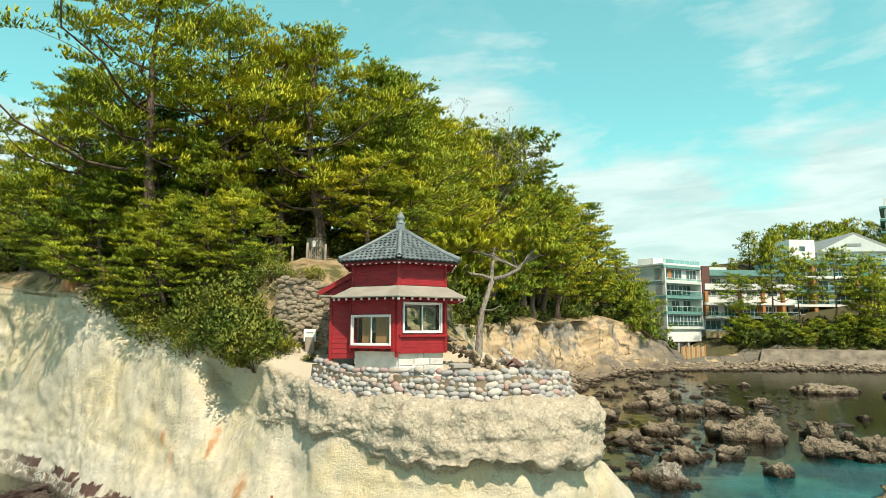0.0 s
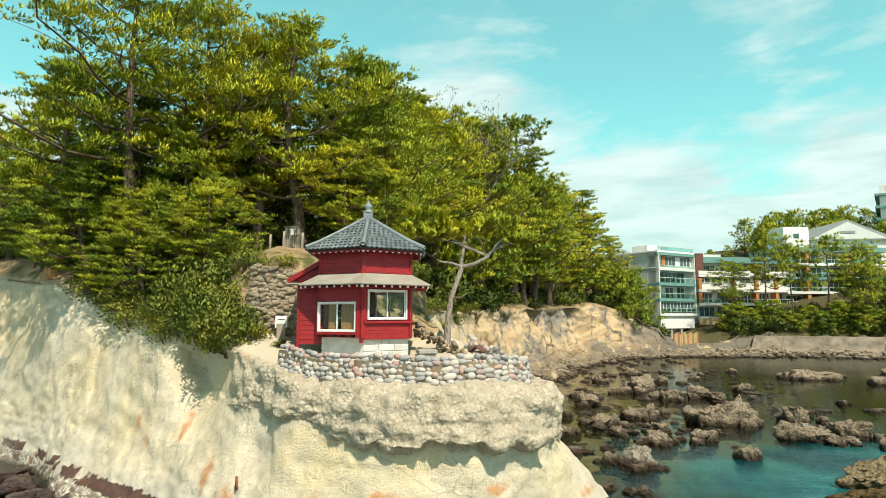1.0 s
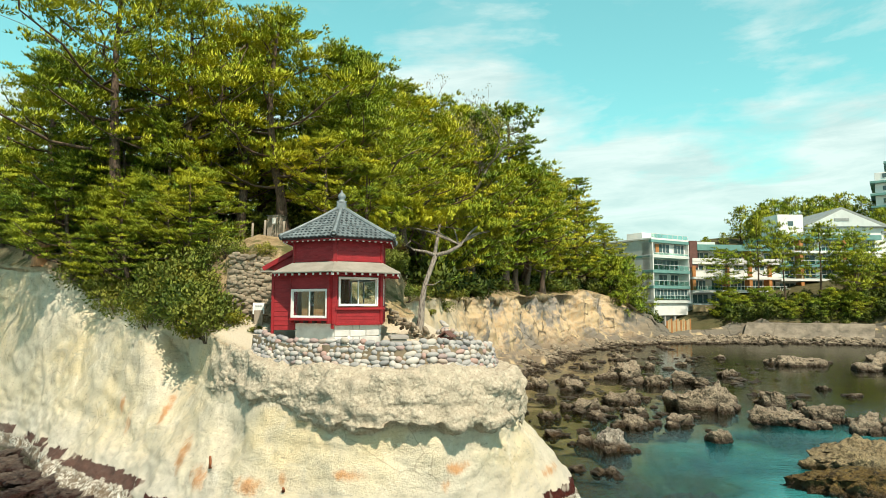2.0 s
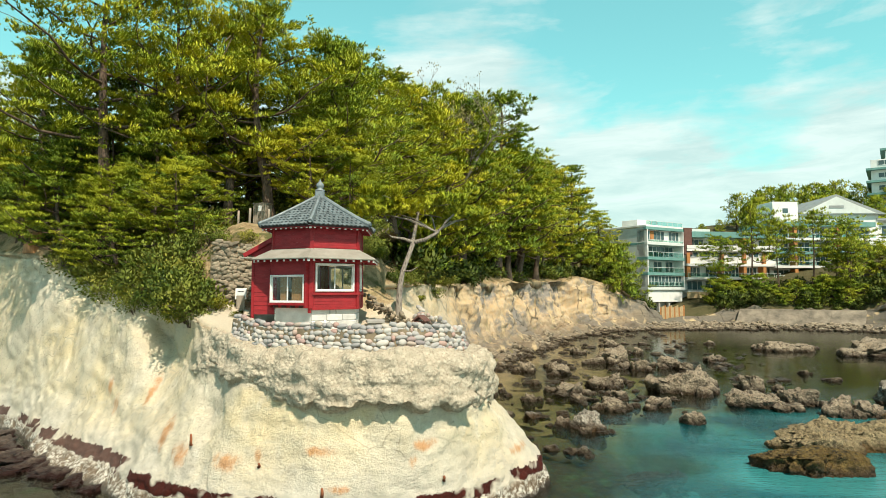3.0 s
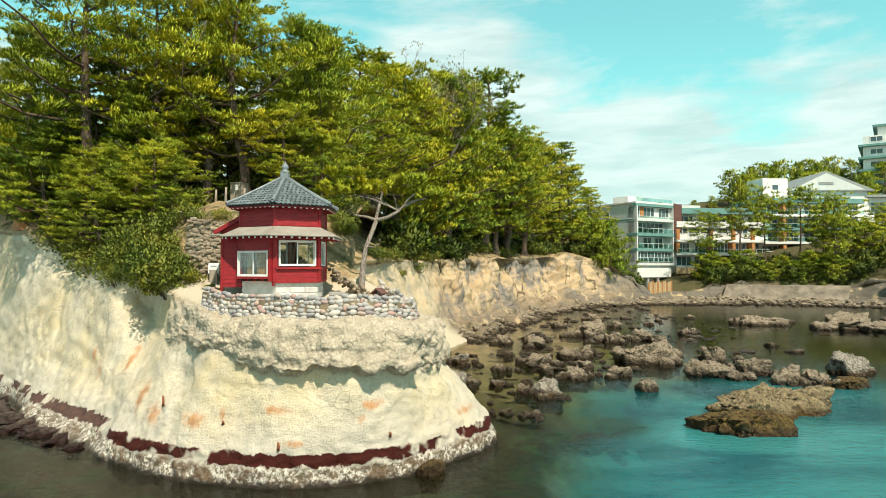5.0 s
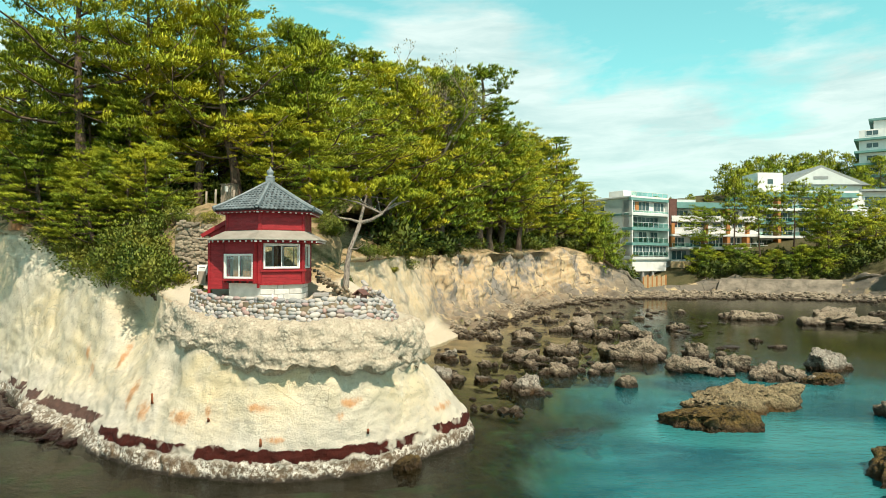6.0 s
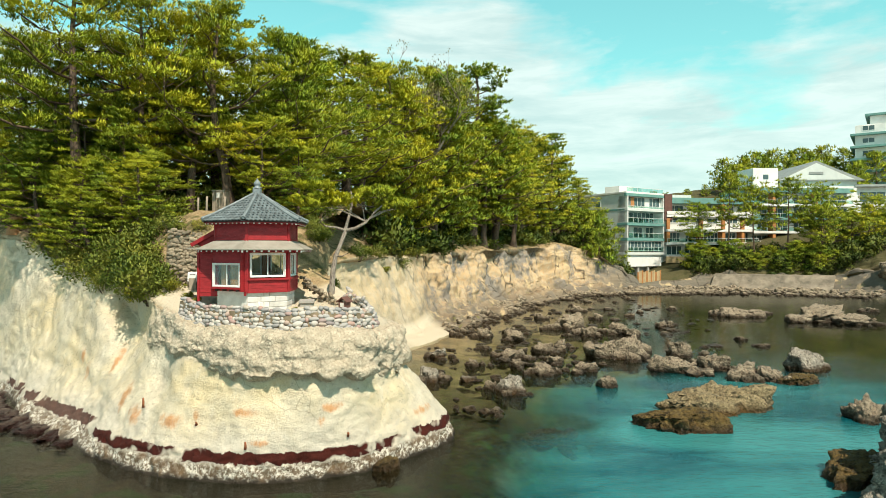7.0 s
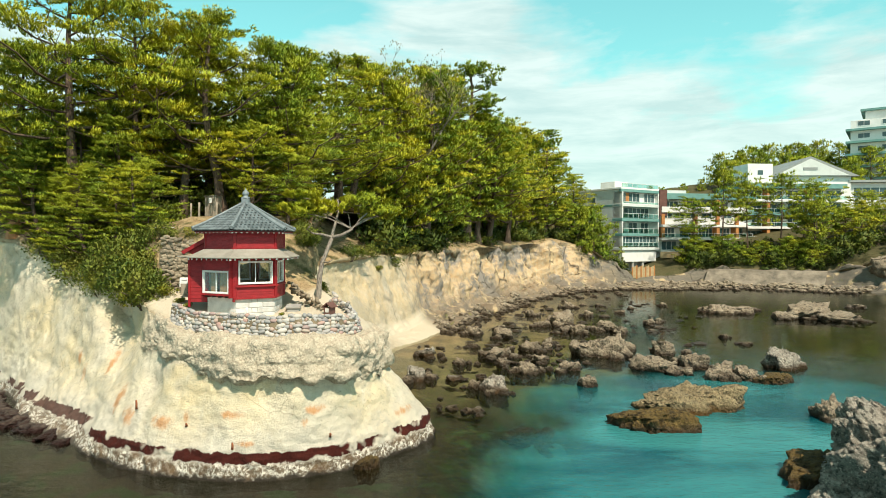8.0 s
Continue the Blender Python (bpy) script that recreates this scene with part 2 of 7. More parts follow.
def water_material():
    """Clear sea water: what lies below shows tinted by the depth, with a rippled gloss on top."""
    m, g, i = material("sea_water")
    t = m.node_tree
    v = g.coord()
    d = g.attr("depth")
    rip = g.math("ADD", g.noise(g.scaled(v, (1.0, 2.2, 1.0)), 1.5, 4.0, 0.55, 0.3), g.math("MULTIPLY", g.noise(g.scaled(v, (1.0, 1.8, 1.0)), 6.0, 3.0), 0.28))
    rip = g.math("ADD", rip, g.math("MULTIPLY", g.noise(v, 0.35, 2.0), 1.2))
    rip = g.math("ADD", rip, g.math("MULTIPLY", g.noise(g.scaled(v, (1.0, 2.6, 1.0)), 3.2, 3.0, 0.5, 0.6), 0.55))
    wind = g.math("MULTIPLY", g.ramp(g.noise(g.scaled(v, (0.6, 1.0, 1.0)), 0.09, 4.0, 0.6, 0.5), (0.38, 0.5), (0.62, 1.0)), g.n("ShaderNodeMapRange", 0, Value=g.sep(v)[1], i1=22.0, i2=42.0, i3=0.75, i4=0.14))
    nrm = g.bump(rip, wind, 0.07)
    tint = g.ramp(g.math("DIVIDE", d, 5.0, True), (0.0, (0.92, 0.90, 0.82)), (0.12, (0.70, 0.80, 0.70)), (0.45, (0.13, 0.57, 0.60)), (1.0, (0.02, 0.37, 0.47)))
    clear = g.n("ShaderNodeBsdfTransparent", 0, Color=tint)
    milk = g.n("ShaderNodeBsdfDiffuse", 0, Color=g.mix(g.ramp(g.noise(g.scaled(v, (0.5, 1.0, 1.0)), 0.16, 6.0, 0.62, 0.8), (0.40, 0.0), (0.62, 1.0)), (0.006, 0.12, 0.145), (0.06, 0.34, 0.34)))
    scatter = t.nodes.new("ShaderNodeMixShader")
    g.put(scatter.inputs[0], g.n("ShaderNodeMapRange", 0, Value=d, i1=1.1, i2=3.6, i3=0.0, i4=0.6))
    t.links.new(clear, scatter.inputs[1]), t.links.new(milk, scatter.inputs[2])
    below = scatter.outputs[0]
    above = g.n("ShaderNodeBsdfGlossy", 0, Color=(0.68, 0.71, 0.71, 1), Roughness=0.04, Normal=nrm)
    fres = g.n("ShaderNodeFresnel", 0, IOR=1.33, Normal=nrm)
    mixn = t.nodes.new("ShaderNodeMixShader")
    t.links.new(fres, mixn.inputs[0]), t.links.new(below, mixn.inputs[1]), t.links.new(above, mixn.inputs[2])
    t.links.new(mixn.outputs[0], t.nodes["Material Output"].inputs[0])
    return m


def bed_material():
    m, g, i = material("sea_bed", 0.9)
    v = g.coord()
    sand = g.mix(g.noise(v, 1.1, 5.0), (0.50, 0.50, 0.40), (0.66, 0.65, 0.53))
    weed = g.mix(g.ramp(g.noise(v, 3.0, 6.0, 0.7), (0.4, 0.0), (0.65, 1.0)), (0.014, 0.011, 0.006), (0.05, 0.038, 0.018))
    weed = g.mix(g.ramp(g.noise(v, 0.8, 4.0), (0.52, 0.0), (0.62, 0.8)), weed, (0.022, 0.05, 0.012))
    weed = g.mix(g.math("MULTIPLY", g.attr("tan"), 0.6), weed, g.mix(g.noise(v, 2.5, 5.0), (0.20, 0.14, 0.065), (0.46, 0.34, 0.18)))
    weed = g.mix(g.math("MULTIPLY", g.ramp(g.noise(v, 0.5, 4.0), (0.47, 0.0), (0.62, 0.85)), g.attr("tan")), weed, (0.42, 0.29, 0.15))
    weed = g.mix(g.math("MULTIPLY", g.attr("green"), g.ramp(g.noise(v, 1.2, 5.0, 0.65), (0.50, 0.0), (0.62, 0.9))), weed, g.mix(g.noise(v, 4.0, 5.0), (0.02, 0.07, 0.02), (0.09, 0.17, 0.06)))
    k = g.math("ADD", g.attr("sand"), g.math("MULTIPLY", g.math("SUBTRACT", g.noise(v, 0.22, 5.0, 0.6), 0.5), 1.0))
    g.put(i["Base Color"], g.mix(g.ramp(k, (0.3, 0.0), (0.85, 1.0)), weed, sand))
    g.put(i["Normal"], g.bump(g.noise(v, 4.0, 5.0), 0.6, 0.1))
    return m


M_ROCK = rock_material()
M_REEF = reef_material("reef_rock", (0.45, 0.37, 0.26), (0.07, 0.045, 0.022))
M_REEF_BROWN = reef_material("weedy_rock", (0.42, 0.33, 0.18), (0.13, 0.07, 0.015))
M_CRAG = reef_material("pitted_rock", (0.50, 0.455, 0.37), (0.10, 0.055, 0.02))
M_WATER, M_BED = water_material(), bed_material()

# ---- building helpers ----


def mesh_of(name, verts, faces, mats, smooth=False, attrs=None, normals=None):
    me = bpy.data.meshes.new(name)
    me.from_pydata(verts, [], faces)
    for mm in (mats if isinstance(mats, (list, tuple)) else [mats]):
        me.materials.append(mm)
    for k, vals in (attrs or {}).items():
        a = me.attributes.new(k, "FLOAT", "POINT")
        a.data.foreach_set("value", np.asarray(vals, dtype=np.float32))
    if smooth:
        me.polygons.foreach_set("use_smooth", [True] * len(me.polygons))
    me.update()
    if normals is not None:
        me.normals_split_custom_set_from_vertices(normals)
    return me


def part(name, bm, mat, parent, label="", m=None, smooth=False):
    """Links a bmesh (or a mesh) as one mesh object under a thing or a part."""
    if isinstance(bm, bmesh.types.BMesh):
        me = bpy.data.meshes.new(name)
        bm.to_mesh(me)
        bm.free()
        me.materials.append(mat)
        if smooth:
            me.polygons.foreach_set("use_smooth", [True] * len(me.polygons))
    else:
        me = bm
    ob = new(name, me)
    ob.parent = parent
    if m is not None:
        ob.matrix_basis = m
    return tagged(ob, label) if label else ob


def thing(name, label, category, at=(0, 0, 0), rz=0.0, group="", kind=""):
    ob = new(name)
    ob.empty_display_size = 0.2
    ob.matrix_basis = pose(*at, 0, 0, rz)
    return tagged(ob, label, category, group, kind)


def box(bm, x0, x1, y0, y1, z0, z1, bevel=0.0, m=None):
    """Adds a box with bevelled edges to bm."""
    r = bmesh.ops.create_cube(bm, size=1.0)
    vs = r["verts"]
    for v in vs:
        v.co = Vector(((x0 + x1) / 2 + v.co.x * (x1 - x0), (y0 + y1) / 2 + v.co.y * (y1 - y0), (z0 + z1) / 2 + v.co.z * (z1 - z0)))
    if bevel:
        es = list({e for v in vs for e in v.link_edges})
        out = bmesh.ops.bevel(bm, geom=es, offset=bevel, segments=1, affect="EDGES")
        vs = list({v for f in out["faces"] for v in f.verts} | {v for v in vs if v.is_valid})
    if m is not None:
        bmesh.ops.transform(bm, matrix=m, verts=vs)
    return vs


def boxed(x0, x1, y0, y1, z0, z1, bevel=0.01, m=None):
    bm = bmesh.new()
    box(bm, x0, x1, y0, y1, z0, z1, bevel, m)
    return bm


def tube(points, radii, sides=7):
    """Verts and faces of a tapered tube along points."""
    vs, fs = [], []
    for k, (p, r) in enumerate(zip(points, radii)):
        a = points[max(k - 1, 0)]
        b = points[min(k + 1, len(points) - 1)]
        d = (Vector(b) - Vector(a)).normalized()
        u = d.orthogonal().normalized()
        w = d.cross(u)
        for s in range(sides):
            t = 2 * math.pi * s / sides
            vs.append(Vector(p) + (u * math.cos(t) + w * math.sin(t)) * r)
        if k:
            o = (k - 1) * sides
            fs += [(o + s, o + (s + 1) % sides, o + sides + (s + 1) % sides, o + sides + s) for s in range(sides)]
    fs.append(tuple(range(len(vs) - sides, len(vs))))
    return vs, fs


# ---- land: cliffs, terrace and hill as one sheet ----
SHORE = [(-60, 42), (-24, 30.8), (-16.6, 26.8), (-11.5, 21.1), (-8, 18.5), (-5.9, 16.6), (-4, 15.45), (-2.4, 14.85), (0, 14.45), (1.8, 14.75), (3.5, 15.6),
         (5, 17.2), (6.3, 19), (6.0, 20.8), (4.4, 23), (1.8, 34), (5.2, 45.3), (8.6, 55), (13.4, 68.5), (20.4, 84.5), (29, 96), (36.5, 100), (45, 101), (53, 102), (66, 97), (78, 90), (110, 76), (200, 50)]
EDGE = [(-60, 48, 8.4), (-24, 32.8, 8.3), (-16.8, 28.2, 7.8), (-12.6, 26, 6.6), (-8.8, 22.6, 5.9), (-6.6, 21, 5.6), (-4.6, 18.8, 5.0), (-2.8, 16.9, 4.75), (-.4, 15.65, 4.7), (1.5, 15.25, 4.7),
        (2.9, 15.9, 4.65), (3.6, 17.2, 4.5), (3.9, 18.8, 4.4), (3.7, 20.3, 4.4), (2.2, 22.6, 5.0), (-1.6, 33.5, 6.2), (1.8, 51, 6.7), (5.0, 60, 6.9), (9.7, 72, 7.0), (16.6, 88, 7.4), (23.3, 98.4, 7.6),
        (32, 106, 7.0), (43, 110.5, 0.9), (56.8, 114.4, 2.6), (73, 106.4, 2.6), (84, 96, 5), (116, 82, 6), (205, 60, 7)]
INNER = [(-60, 50, 9.4), (-24, 34, 9.2), (-16.9, 29, 8.6), (-12.7, 27, 7.2), (-9, 23.6, 6.5), (-7, 22.2, 6.3), (-5.0, 21.6, 5.9), (-3.6, 21.6, 5.5), (-2, 21.8, 5.3), (-.6, 22, 5.2),
         (.4, 22, 5.3), (.8, 22.3, 5.5), (1.1, 22.7, 5.7), (1.0, 23.2, 5.7), (.3, 25, 5.8), (-2.6, 34.6, 6.6), (1.2, 52.4, 7.4), (4.2, 61.5, 7.6), (8.8, 74, 7.7), (15.6, 90.4, 8.1), (22.2, 100.6, 8.3),
         (31.4, 108, 7.6), (43, 112.5, 1.1), (58, 115.8, 4.2), (74.4, 108.4, 5.2), (87, 99, 8), (119, 86, 9), (210, 66, 10)]
SLOPE = [(-60, 52, 9.8), (-24, 35.4, 9.5), (-17, 30, 8.9), (-12.8, 28, 7.8), (-9.2, 25, 7.4), (-7.4, 23.2, 7.6), (-5.4, 22.3, 8.1), (-3.8, 22.6, 8.0), (-2.2, 23, 7.6), (-.8, 23.4, 7.0),
         (.2, 24, 6.6), (.5, 25, 6.5), (.4, 25.4, 6.3), (-.4, 27, 6.4), (-1.8, 30, 6.6), (-3.8, 37, 7.4), (0, 55, 8.6), (2, 66, 9.2), (5, 80, 9.6), (11, 96, 9.8), (19, 107, 9.6),
         (30, 116, 7.5), (43, 119, 1.6), (60, 121, 6), (76, 118, 8), (95, 112, 11), (130, 100, 12), (220, 85, 13)]
CREST = [(-60, 75, 13), (-34, 65, 12), (-22, 50, 11), (-16, 46, 11), (-12, 45, 11), (-9, 45, 11), (-7, 45, 11), (-5, 45.5, 11), (-3, 46, 11), (-1, 47, 11),
         (-4, 49, 11), (-6, 50, 11), (-6, 53, 11), (-6, 56, 11), (-6, 60, 11.5), (-5.5, 66, 12), (-3, 80, 12.5), (0, 100, 14), (0, 120, 16), (4, 135, 16), (15, 150, 16),
         (30, 160, 16), (50, 170, 19), (75, 175, 24), (100, 180, 27), (125, 180, 28), (165, 170, 28), (260, 140, 28)]
# metres inland from the water's edge at heights 0.9, 1.9, 2.6, 3.2 (hollow), 3.4 (lip) and 4.0, round the headland
HEADLAND = {5: (.35, 1.6, 3.0, 4.3, 4.5, 4.5), 6: (.3, 1.0, 2.0, 2.75, 2.7, 2.9), 7: (.2, .75, 1.2, 1.4, 1.2, 1.3), 8: (.12, .4, .68, .78, .45, .5),
            9: (.06, .12, .28, .32, -.08, .05), 10: (.1, .3, .42, .44, .05, .1), 11: (.2, .7, .95, 1.02, .65, .75), 12: (.3, 1.2, 1.85, 2.05, 1.7, 1.9), 13: (.3, 1.0, 1.7, 2.1, 1.7, 1.9)}
CLIFF_Z = (.9, 1.9, 2.6, 3.2, 3.4, 4.0)


def glide(pts, u):
    """Catmull-Rom through pts at u (in steps)."""
    k = min(int(u), len(pts) - 2)
    f = u - k
    p = [np.array(pts[max(0, min(len(pts) - 1, k + j))], float) for j in (-1, 0, 1, 2)]
    m1, m2 = (p[2] - p[0]) * 0.5, (p[3] - p[1]) * 0.5
    # shorter handles where the steps differ much
    s = np.linalg.norm(p[2] - p[1]) + 1e-9
    m1 *= min(1.0, 1.2 * s / (np.linalg.norm(m1) + 1e-9))
    m2 *= min(1.0, 1.2 * s / (np.linalg.norm(m2) + 1e-9))
    return (2 * f**3 - 3 * f**2 + 1) * p[1] + (f**3 - 2 * f**2 + f) * m1 + (-2 * f**3 + 3 * f**2) * p[2] + (f**3 - f**2) * m2


def cliff_key(k):
    """Heights and inland metres of the cliff at a station, and how far it belongs to the headland."""
    w, e = np.array(SHORE[k], float), np.array(EDGE[k], float)
    run = np.linalg.norm(e[:2] - w)
    if k in HEADLAND:
        zs, off, prom = CLIFF_Z, HEADLAND[k], 1.0
    else:
        zs = tuple(e[2] * f for f in (.14, .3, .5, .68, .8, .9))
        shape = (.62, .76, .84, .9, .94, .97) if k >= 16 else (.22, .45, .66, .8, .88, .95) if k >= 14 else (.3, .56, .7, .82, .9, .96)
        if k >= 22:
            shape = (.45, .68, .80, .86, .92, .97)
            zs = tuple(e[2] * f for f in (.05, .09, .14, .45, .75, .92))
        elif k == 16:
            shape, zs = (.42, .6, .72, .84, .92, .97), tuple(e[2] * f for f in (.05, .16, .4, .62, .8, .9))
        elif k >= 16:
            zs = tuple(e[2] * f for f in (.16, .3, .5, .68, .8, .9))
        off, prom = tuple(run * s for s in shape), (0.9 if 2 <= k < 5 else 0.0)
    zs = (-3.0, -1.0, 0.0) + tuple(zs) + (e[2],)
    off = (-3.5, -0.35, 0.0) + tuple(off) + (run,)
    return np.array(zs), np.array(off), prom


def k_left(p):
    return p.x < -3.5


def shade_of(u):
    """How far the rock is the dark kind of the cove."""
    return max(0.0, min(0.9, u - 20.6)) * max(0.25, min(1.0, 26.0 - u))


def tan_of(u):
    """How far the rock is the ochre kind: the bank by the little beach half, the cliffs beyond it wholly."""
    return max(0.0, min(0.5, (u - 14.6) * 0.5)) + max(0.0, min(0.5, (u - 16.2) * 1.2))


# rust stains on the seaward cliff: x, height, half width, half height
RUST = [(-7.4, 2.75, .22, .8), (-4.7, 1.55, .42, .42), (-3.0, 1.62, .6, .32), (-2.07, 1.85, .16, .28), (-.3, 2.08, .6, .2), (2.1, 1.78, .17, .25), (2.4, 2.2, .42, .22),
        (5.2, 1.38, .38, .2), (-9.6, 2.7, .2, .55), (-9.0, 2.15, .22, .5), (-5.6, 1.9, .3, .6), (.2, 1.2, .4, .14)]


def rust_at(p):
    best = 0.0
    for x, z, w, h in RUST:
        dz = (p.z - z) / h
        best = max(best, 1.0 - ((p.x - x) / (w * (1.0 + 0.25 * dz))) ** 2 - dz * dz if abs(dz) < 1 else 0.0)
    return best


def land():
    keys = [cliff_key(k) for k in range(len(SHORE))]
    # stations: fine round the headland, coarser away from it
    us = []
    for k in range(len(SHORE) - 1):
        n = 3 + int(np.linalg.norm(np.array(SHORE[k + 1]) - SHORE[k]) / (0.085 if 3 <= k < 12 else 0.11 if k == 2 else 0.17 if k < 16 else 0.3 if k < 21 else 0.7 if k < 22 else 0.6 if 23 <= k < 25 else 1.3))
        us += [k + j / n for j in range(min(n, 160))]
    us.append(len(SHORE) - 1.0)
    zf = np.concatenate([np.linspace(0, 1, 4)[:-1], 1 + np.linspace(0, 1, 7)[:-1], 2 + np.linspace(0, 1, 16)[:-1], 3 + np.linspace(0, 1, 16)[:-1], 4 + np.linspace(0, 1, 11)[:-1],
                         5 + np.linspace(0, 1, 9)[:-1], 6 + np.linspace(0, 1, 9)[:-1], 7 + np.linspace(0, 1, 12)[:-1], 8 + np.linspace(0, 1, 14)])
    tops = np.concatenate([np.linspace(0, 1, 26)[1:], 1 + np.linspace(0, 1, 12)[1:], 2 + np.linspace(0, 1, 26)[1:], [3.25, 3.6, 4.0]])
    rows = len(zf) + len(tops)
    P, cap, prom_a, soil, ochre, pale, dark = [], [], [], [], [], [], []
    for u in us:
        k = min(int(u), len(SHORE) - 2)
        f = u - k
        f = f * f * (3 - 2 * f)
        w, e = glide(SHORE, u), glide(EDGE, u)
        inn, slo, cre = glide(INNER, u), glide(SLOPE, u), glide(CREST, u)
        zs, off = keys[k][0] * (1 - f) + keys[k + 1][0] * f, keys[k][1] * (1 - f) + keys[k + 1][1] * f
        prom = keys[k][2] * (1 - f) + keys[k + 1][2] * f
        run = np.linalg.norm(e[:2] - w)
        way_in = (e[:2] - w) / (run + 1e-9)
        # the lip is knobbly: it hangs lower and further out here and there
        nub = (noise.fractal(Vector((u * 1.5, 3.3, 0)), 0.8, 2.0, 3) + 0.3 * noise.noise(Vector((u * 4.0, 1.3, 0)))) * prom
        zs, off = zs.copy(), off.copy()
        nub *= max(0.0, min(1.0, (u - 4.7) * 1.6))
        if prom > 0.5:
            off[7] -= 0.34 * nub
            lift = 0.45 * max(0.0, min(1.0, (7.6 - u))) - 0.4 * max(0.0, min(1.0, u - 10.2))
            zs[6:8] += lift - 0.34 * max(nub, -0.7)
            off[8] -= 0.15 * nub
            off[5] += 0.25 * noise.noise(Vector((u * 1.7, 9.1, 0))) * max(0.0, min(1.0, u - 4.7))
        # a niche where the cap ends, under the shrubs
        niche = 1.3 * math.exp(-((u - 4.55) / 0.42) ** 2)
        off[6:9] += niche * np.array((0.75, 1.0, 0.8))
        off[5] += niche * 0.3
        for q in zf:
            a = min(int(q), 8)
            s = q - a
            z = zs[a] * (1 - s) + zs[a + 1] * s
            o = off[a] * (1 - s) + off[a + 1] * s
            if a == 8:   # rounded upper edge
                o = off[8] + (off[9] - off[8]) * s ** 1.8
                z = zs[8] + (zs[9] - zs[8]) * (1 - (1 - s) ** 1.8)
            xy = w + way_in * o
            P.append((xy[0], xy[1], z))
            in_cap = prom * max(0.0, min(1.0, (q - 5.85) * 6)) * (1.0 if k >= 5 else 0.0)
            cap.append(in_cap if k > 5 else in_cap * f), dark.append(shade_of(u))
            prom_a.append(prom), soil.append(0.0 if q < 8.7 or 5 < k < 14 else (q - 8.7) * 2), ochre.append(tan_of(u)), pale.append(0.9 * max(0.0, min(1.0, (u - 15.5) * 4)) * max(0.0, min(1.0, (16.6 - u) * 4)) * max(0.0, min(1.0, (4.1 - q) * 2)))
        for q in tops:
            a = int(q) if q < 3 else 2
            if q <= 1:
                p = e * (1 - q) + inn * q
            elif q <= 2:
                p = inn * (2 - q) + slo * (q - 1)
            elif q <= 3:
                g = (q - 2) ** 1.15
                p = slo * (1 - g) + cre * g
                if k < 14:
                    p[2] = slo[2] + (cre[2] - slo[2]) * (q - 2) ** 0.6
            else:
                out = np.array([cre[0], cre[1] + 500 * (q - 3), cre[2] * (1.0 if k > 18 else 0.6)])
                p = out
            P.append(tuple(p)), dark.append(shade_of(u))
            flat_top = 5.4 < u < 13.5
            cap.append(max(0.0, 1 - q * 7) if flat_top else 0.0)
            pale.append((max(0.0, min(1.0, (q - 0.02) * 6)) * max(0.0, min(1.0, (1.25 - q) * 4))) if flat_top else 0.0)
            prom_a.append(0.0)
            soil.append(max(0.0, min(1.0, (q - 1.0) * 3)) if flat_top else min(1.0, 0.4 + q * 3)), ochre.append(tan_of(u))
    n = len(us)
    A = np.array(P).reshape(n, rows, 3)
    # normals of the smooth sheet, along which the roughness pushes
    du, dv = np.gradient(A, axis=0), np.gradient(A, axis=1)
    N = np.cross(du, dv)
    N /= np.linalg.norm(N, axis=2, keepdims=True) + 1e-9
    capA, promA, soilA = (np.array(c).reshape(n, rows) for c in (cap, prom_a, soil))
    out = []
    for a in range(n):
        for b in range(rows):
            p = Vector(A[a, b])
            dist = p.y
            right_bank = max(0.0, min(1.0, (us[a] - 23.6) * 2.0))
            if dist > 200 or b < 2:
                out.append(p)
                continue
            c, pr, so = capA[a, b], promA[a, b], soilA[a, b]
            r = 0.0
            if b < len(zf):
                calm = 1.0 if pr < 0.3 else 0.3 if k_left(p) else 0.5
                r += calm * (0.16 + 0.25 * (1 - pr)) * noise.fractal(p * 0.55, 0.9, 2.0, 3)
                if k_left(p):
                    r += 0.12 * noise.fractal(p * 0.5 + Vector((1, 5, 2)), 0.9, 2.0, 3) + 0.04 * noise.fractal(Vector((p.x * 0.7 + p.z * 0.5, p.y * 0.7, p.z * 1.8)), 0.8, 2.0, 4)
                    r -= 0.16 * max(0.0, noise.noise(Vector((p.x * 0.9, p.y * 0.9, p.z * 2.0)) + Vector((9, 2, 4))) - 0.25)
                r += (0.05 if k_left(p) else 0.03) * noise.fractal(p * 1.1 + Vector((3, 1, 0)), 0.8, 2.0, 4)
                if dist > 30 and us[a] > 14:
                    r += (0.7 + 0.8 * max(0.0, min(1.0, (dist - 52) / 12))) * noise.fractal(Vector((p.x, p.y, p.z * 0.35)) * 0.16, 0.9, 2.0, 3) + 0.16 * noise.fractal(p * 1.3, 0.7, 2.0, 4)
                    if dist > 44:
                        near, far = noise.voronoi(Vector((p.x * .34 + p.z * .12, p.y * .34, p.z * .26)) + 0.35 * noise.noise_vector(p * 0.5))[0][:2]
                        r += 0.65 * min(0.5, far - near) - 0.15
                    if us[a] < 16.8:
                        r *= 0.2 if b < 30 and us[a] > 15.3 else 0.4
                r += (0.05 + 0.05 * c) * noise.fractal(p * 2.6, 0.7, 2.1, 4)
                r += 0.018 * noise.fractal(Vector((p.x * 0.8, p.y * 0.8, p.z * 4.0)), 0.8, 2.0, 4)
                if c > 0.05:
                    r += c * (0.11 * abs(noise.fractal(p * 1.5, 0.8, 2.0, 4)) + 0.03 * noise.fractal(p * 7.0, 0.6, 2.0, 3) + 0.12 * noise.fractal(Vector((p.x, p.y, p.z * 2.2)) * 0.9, 0.9, 2.0, 3) - 0.04)
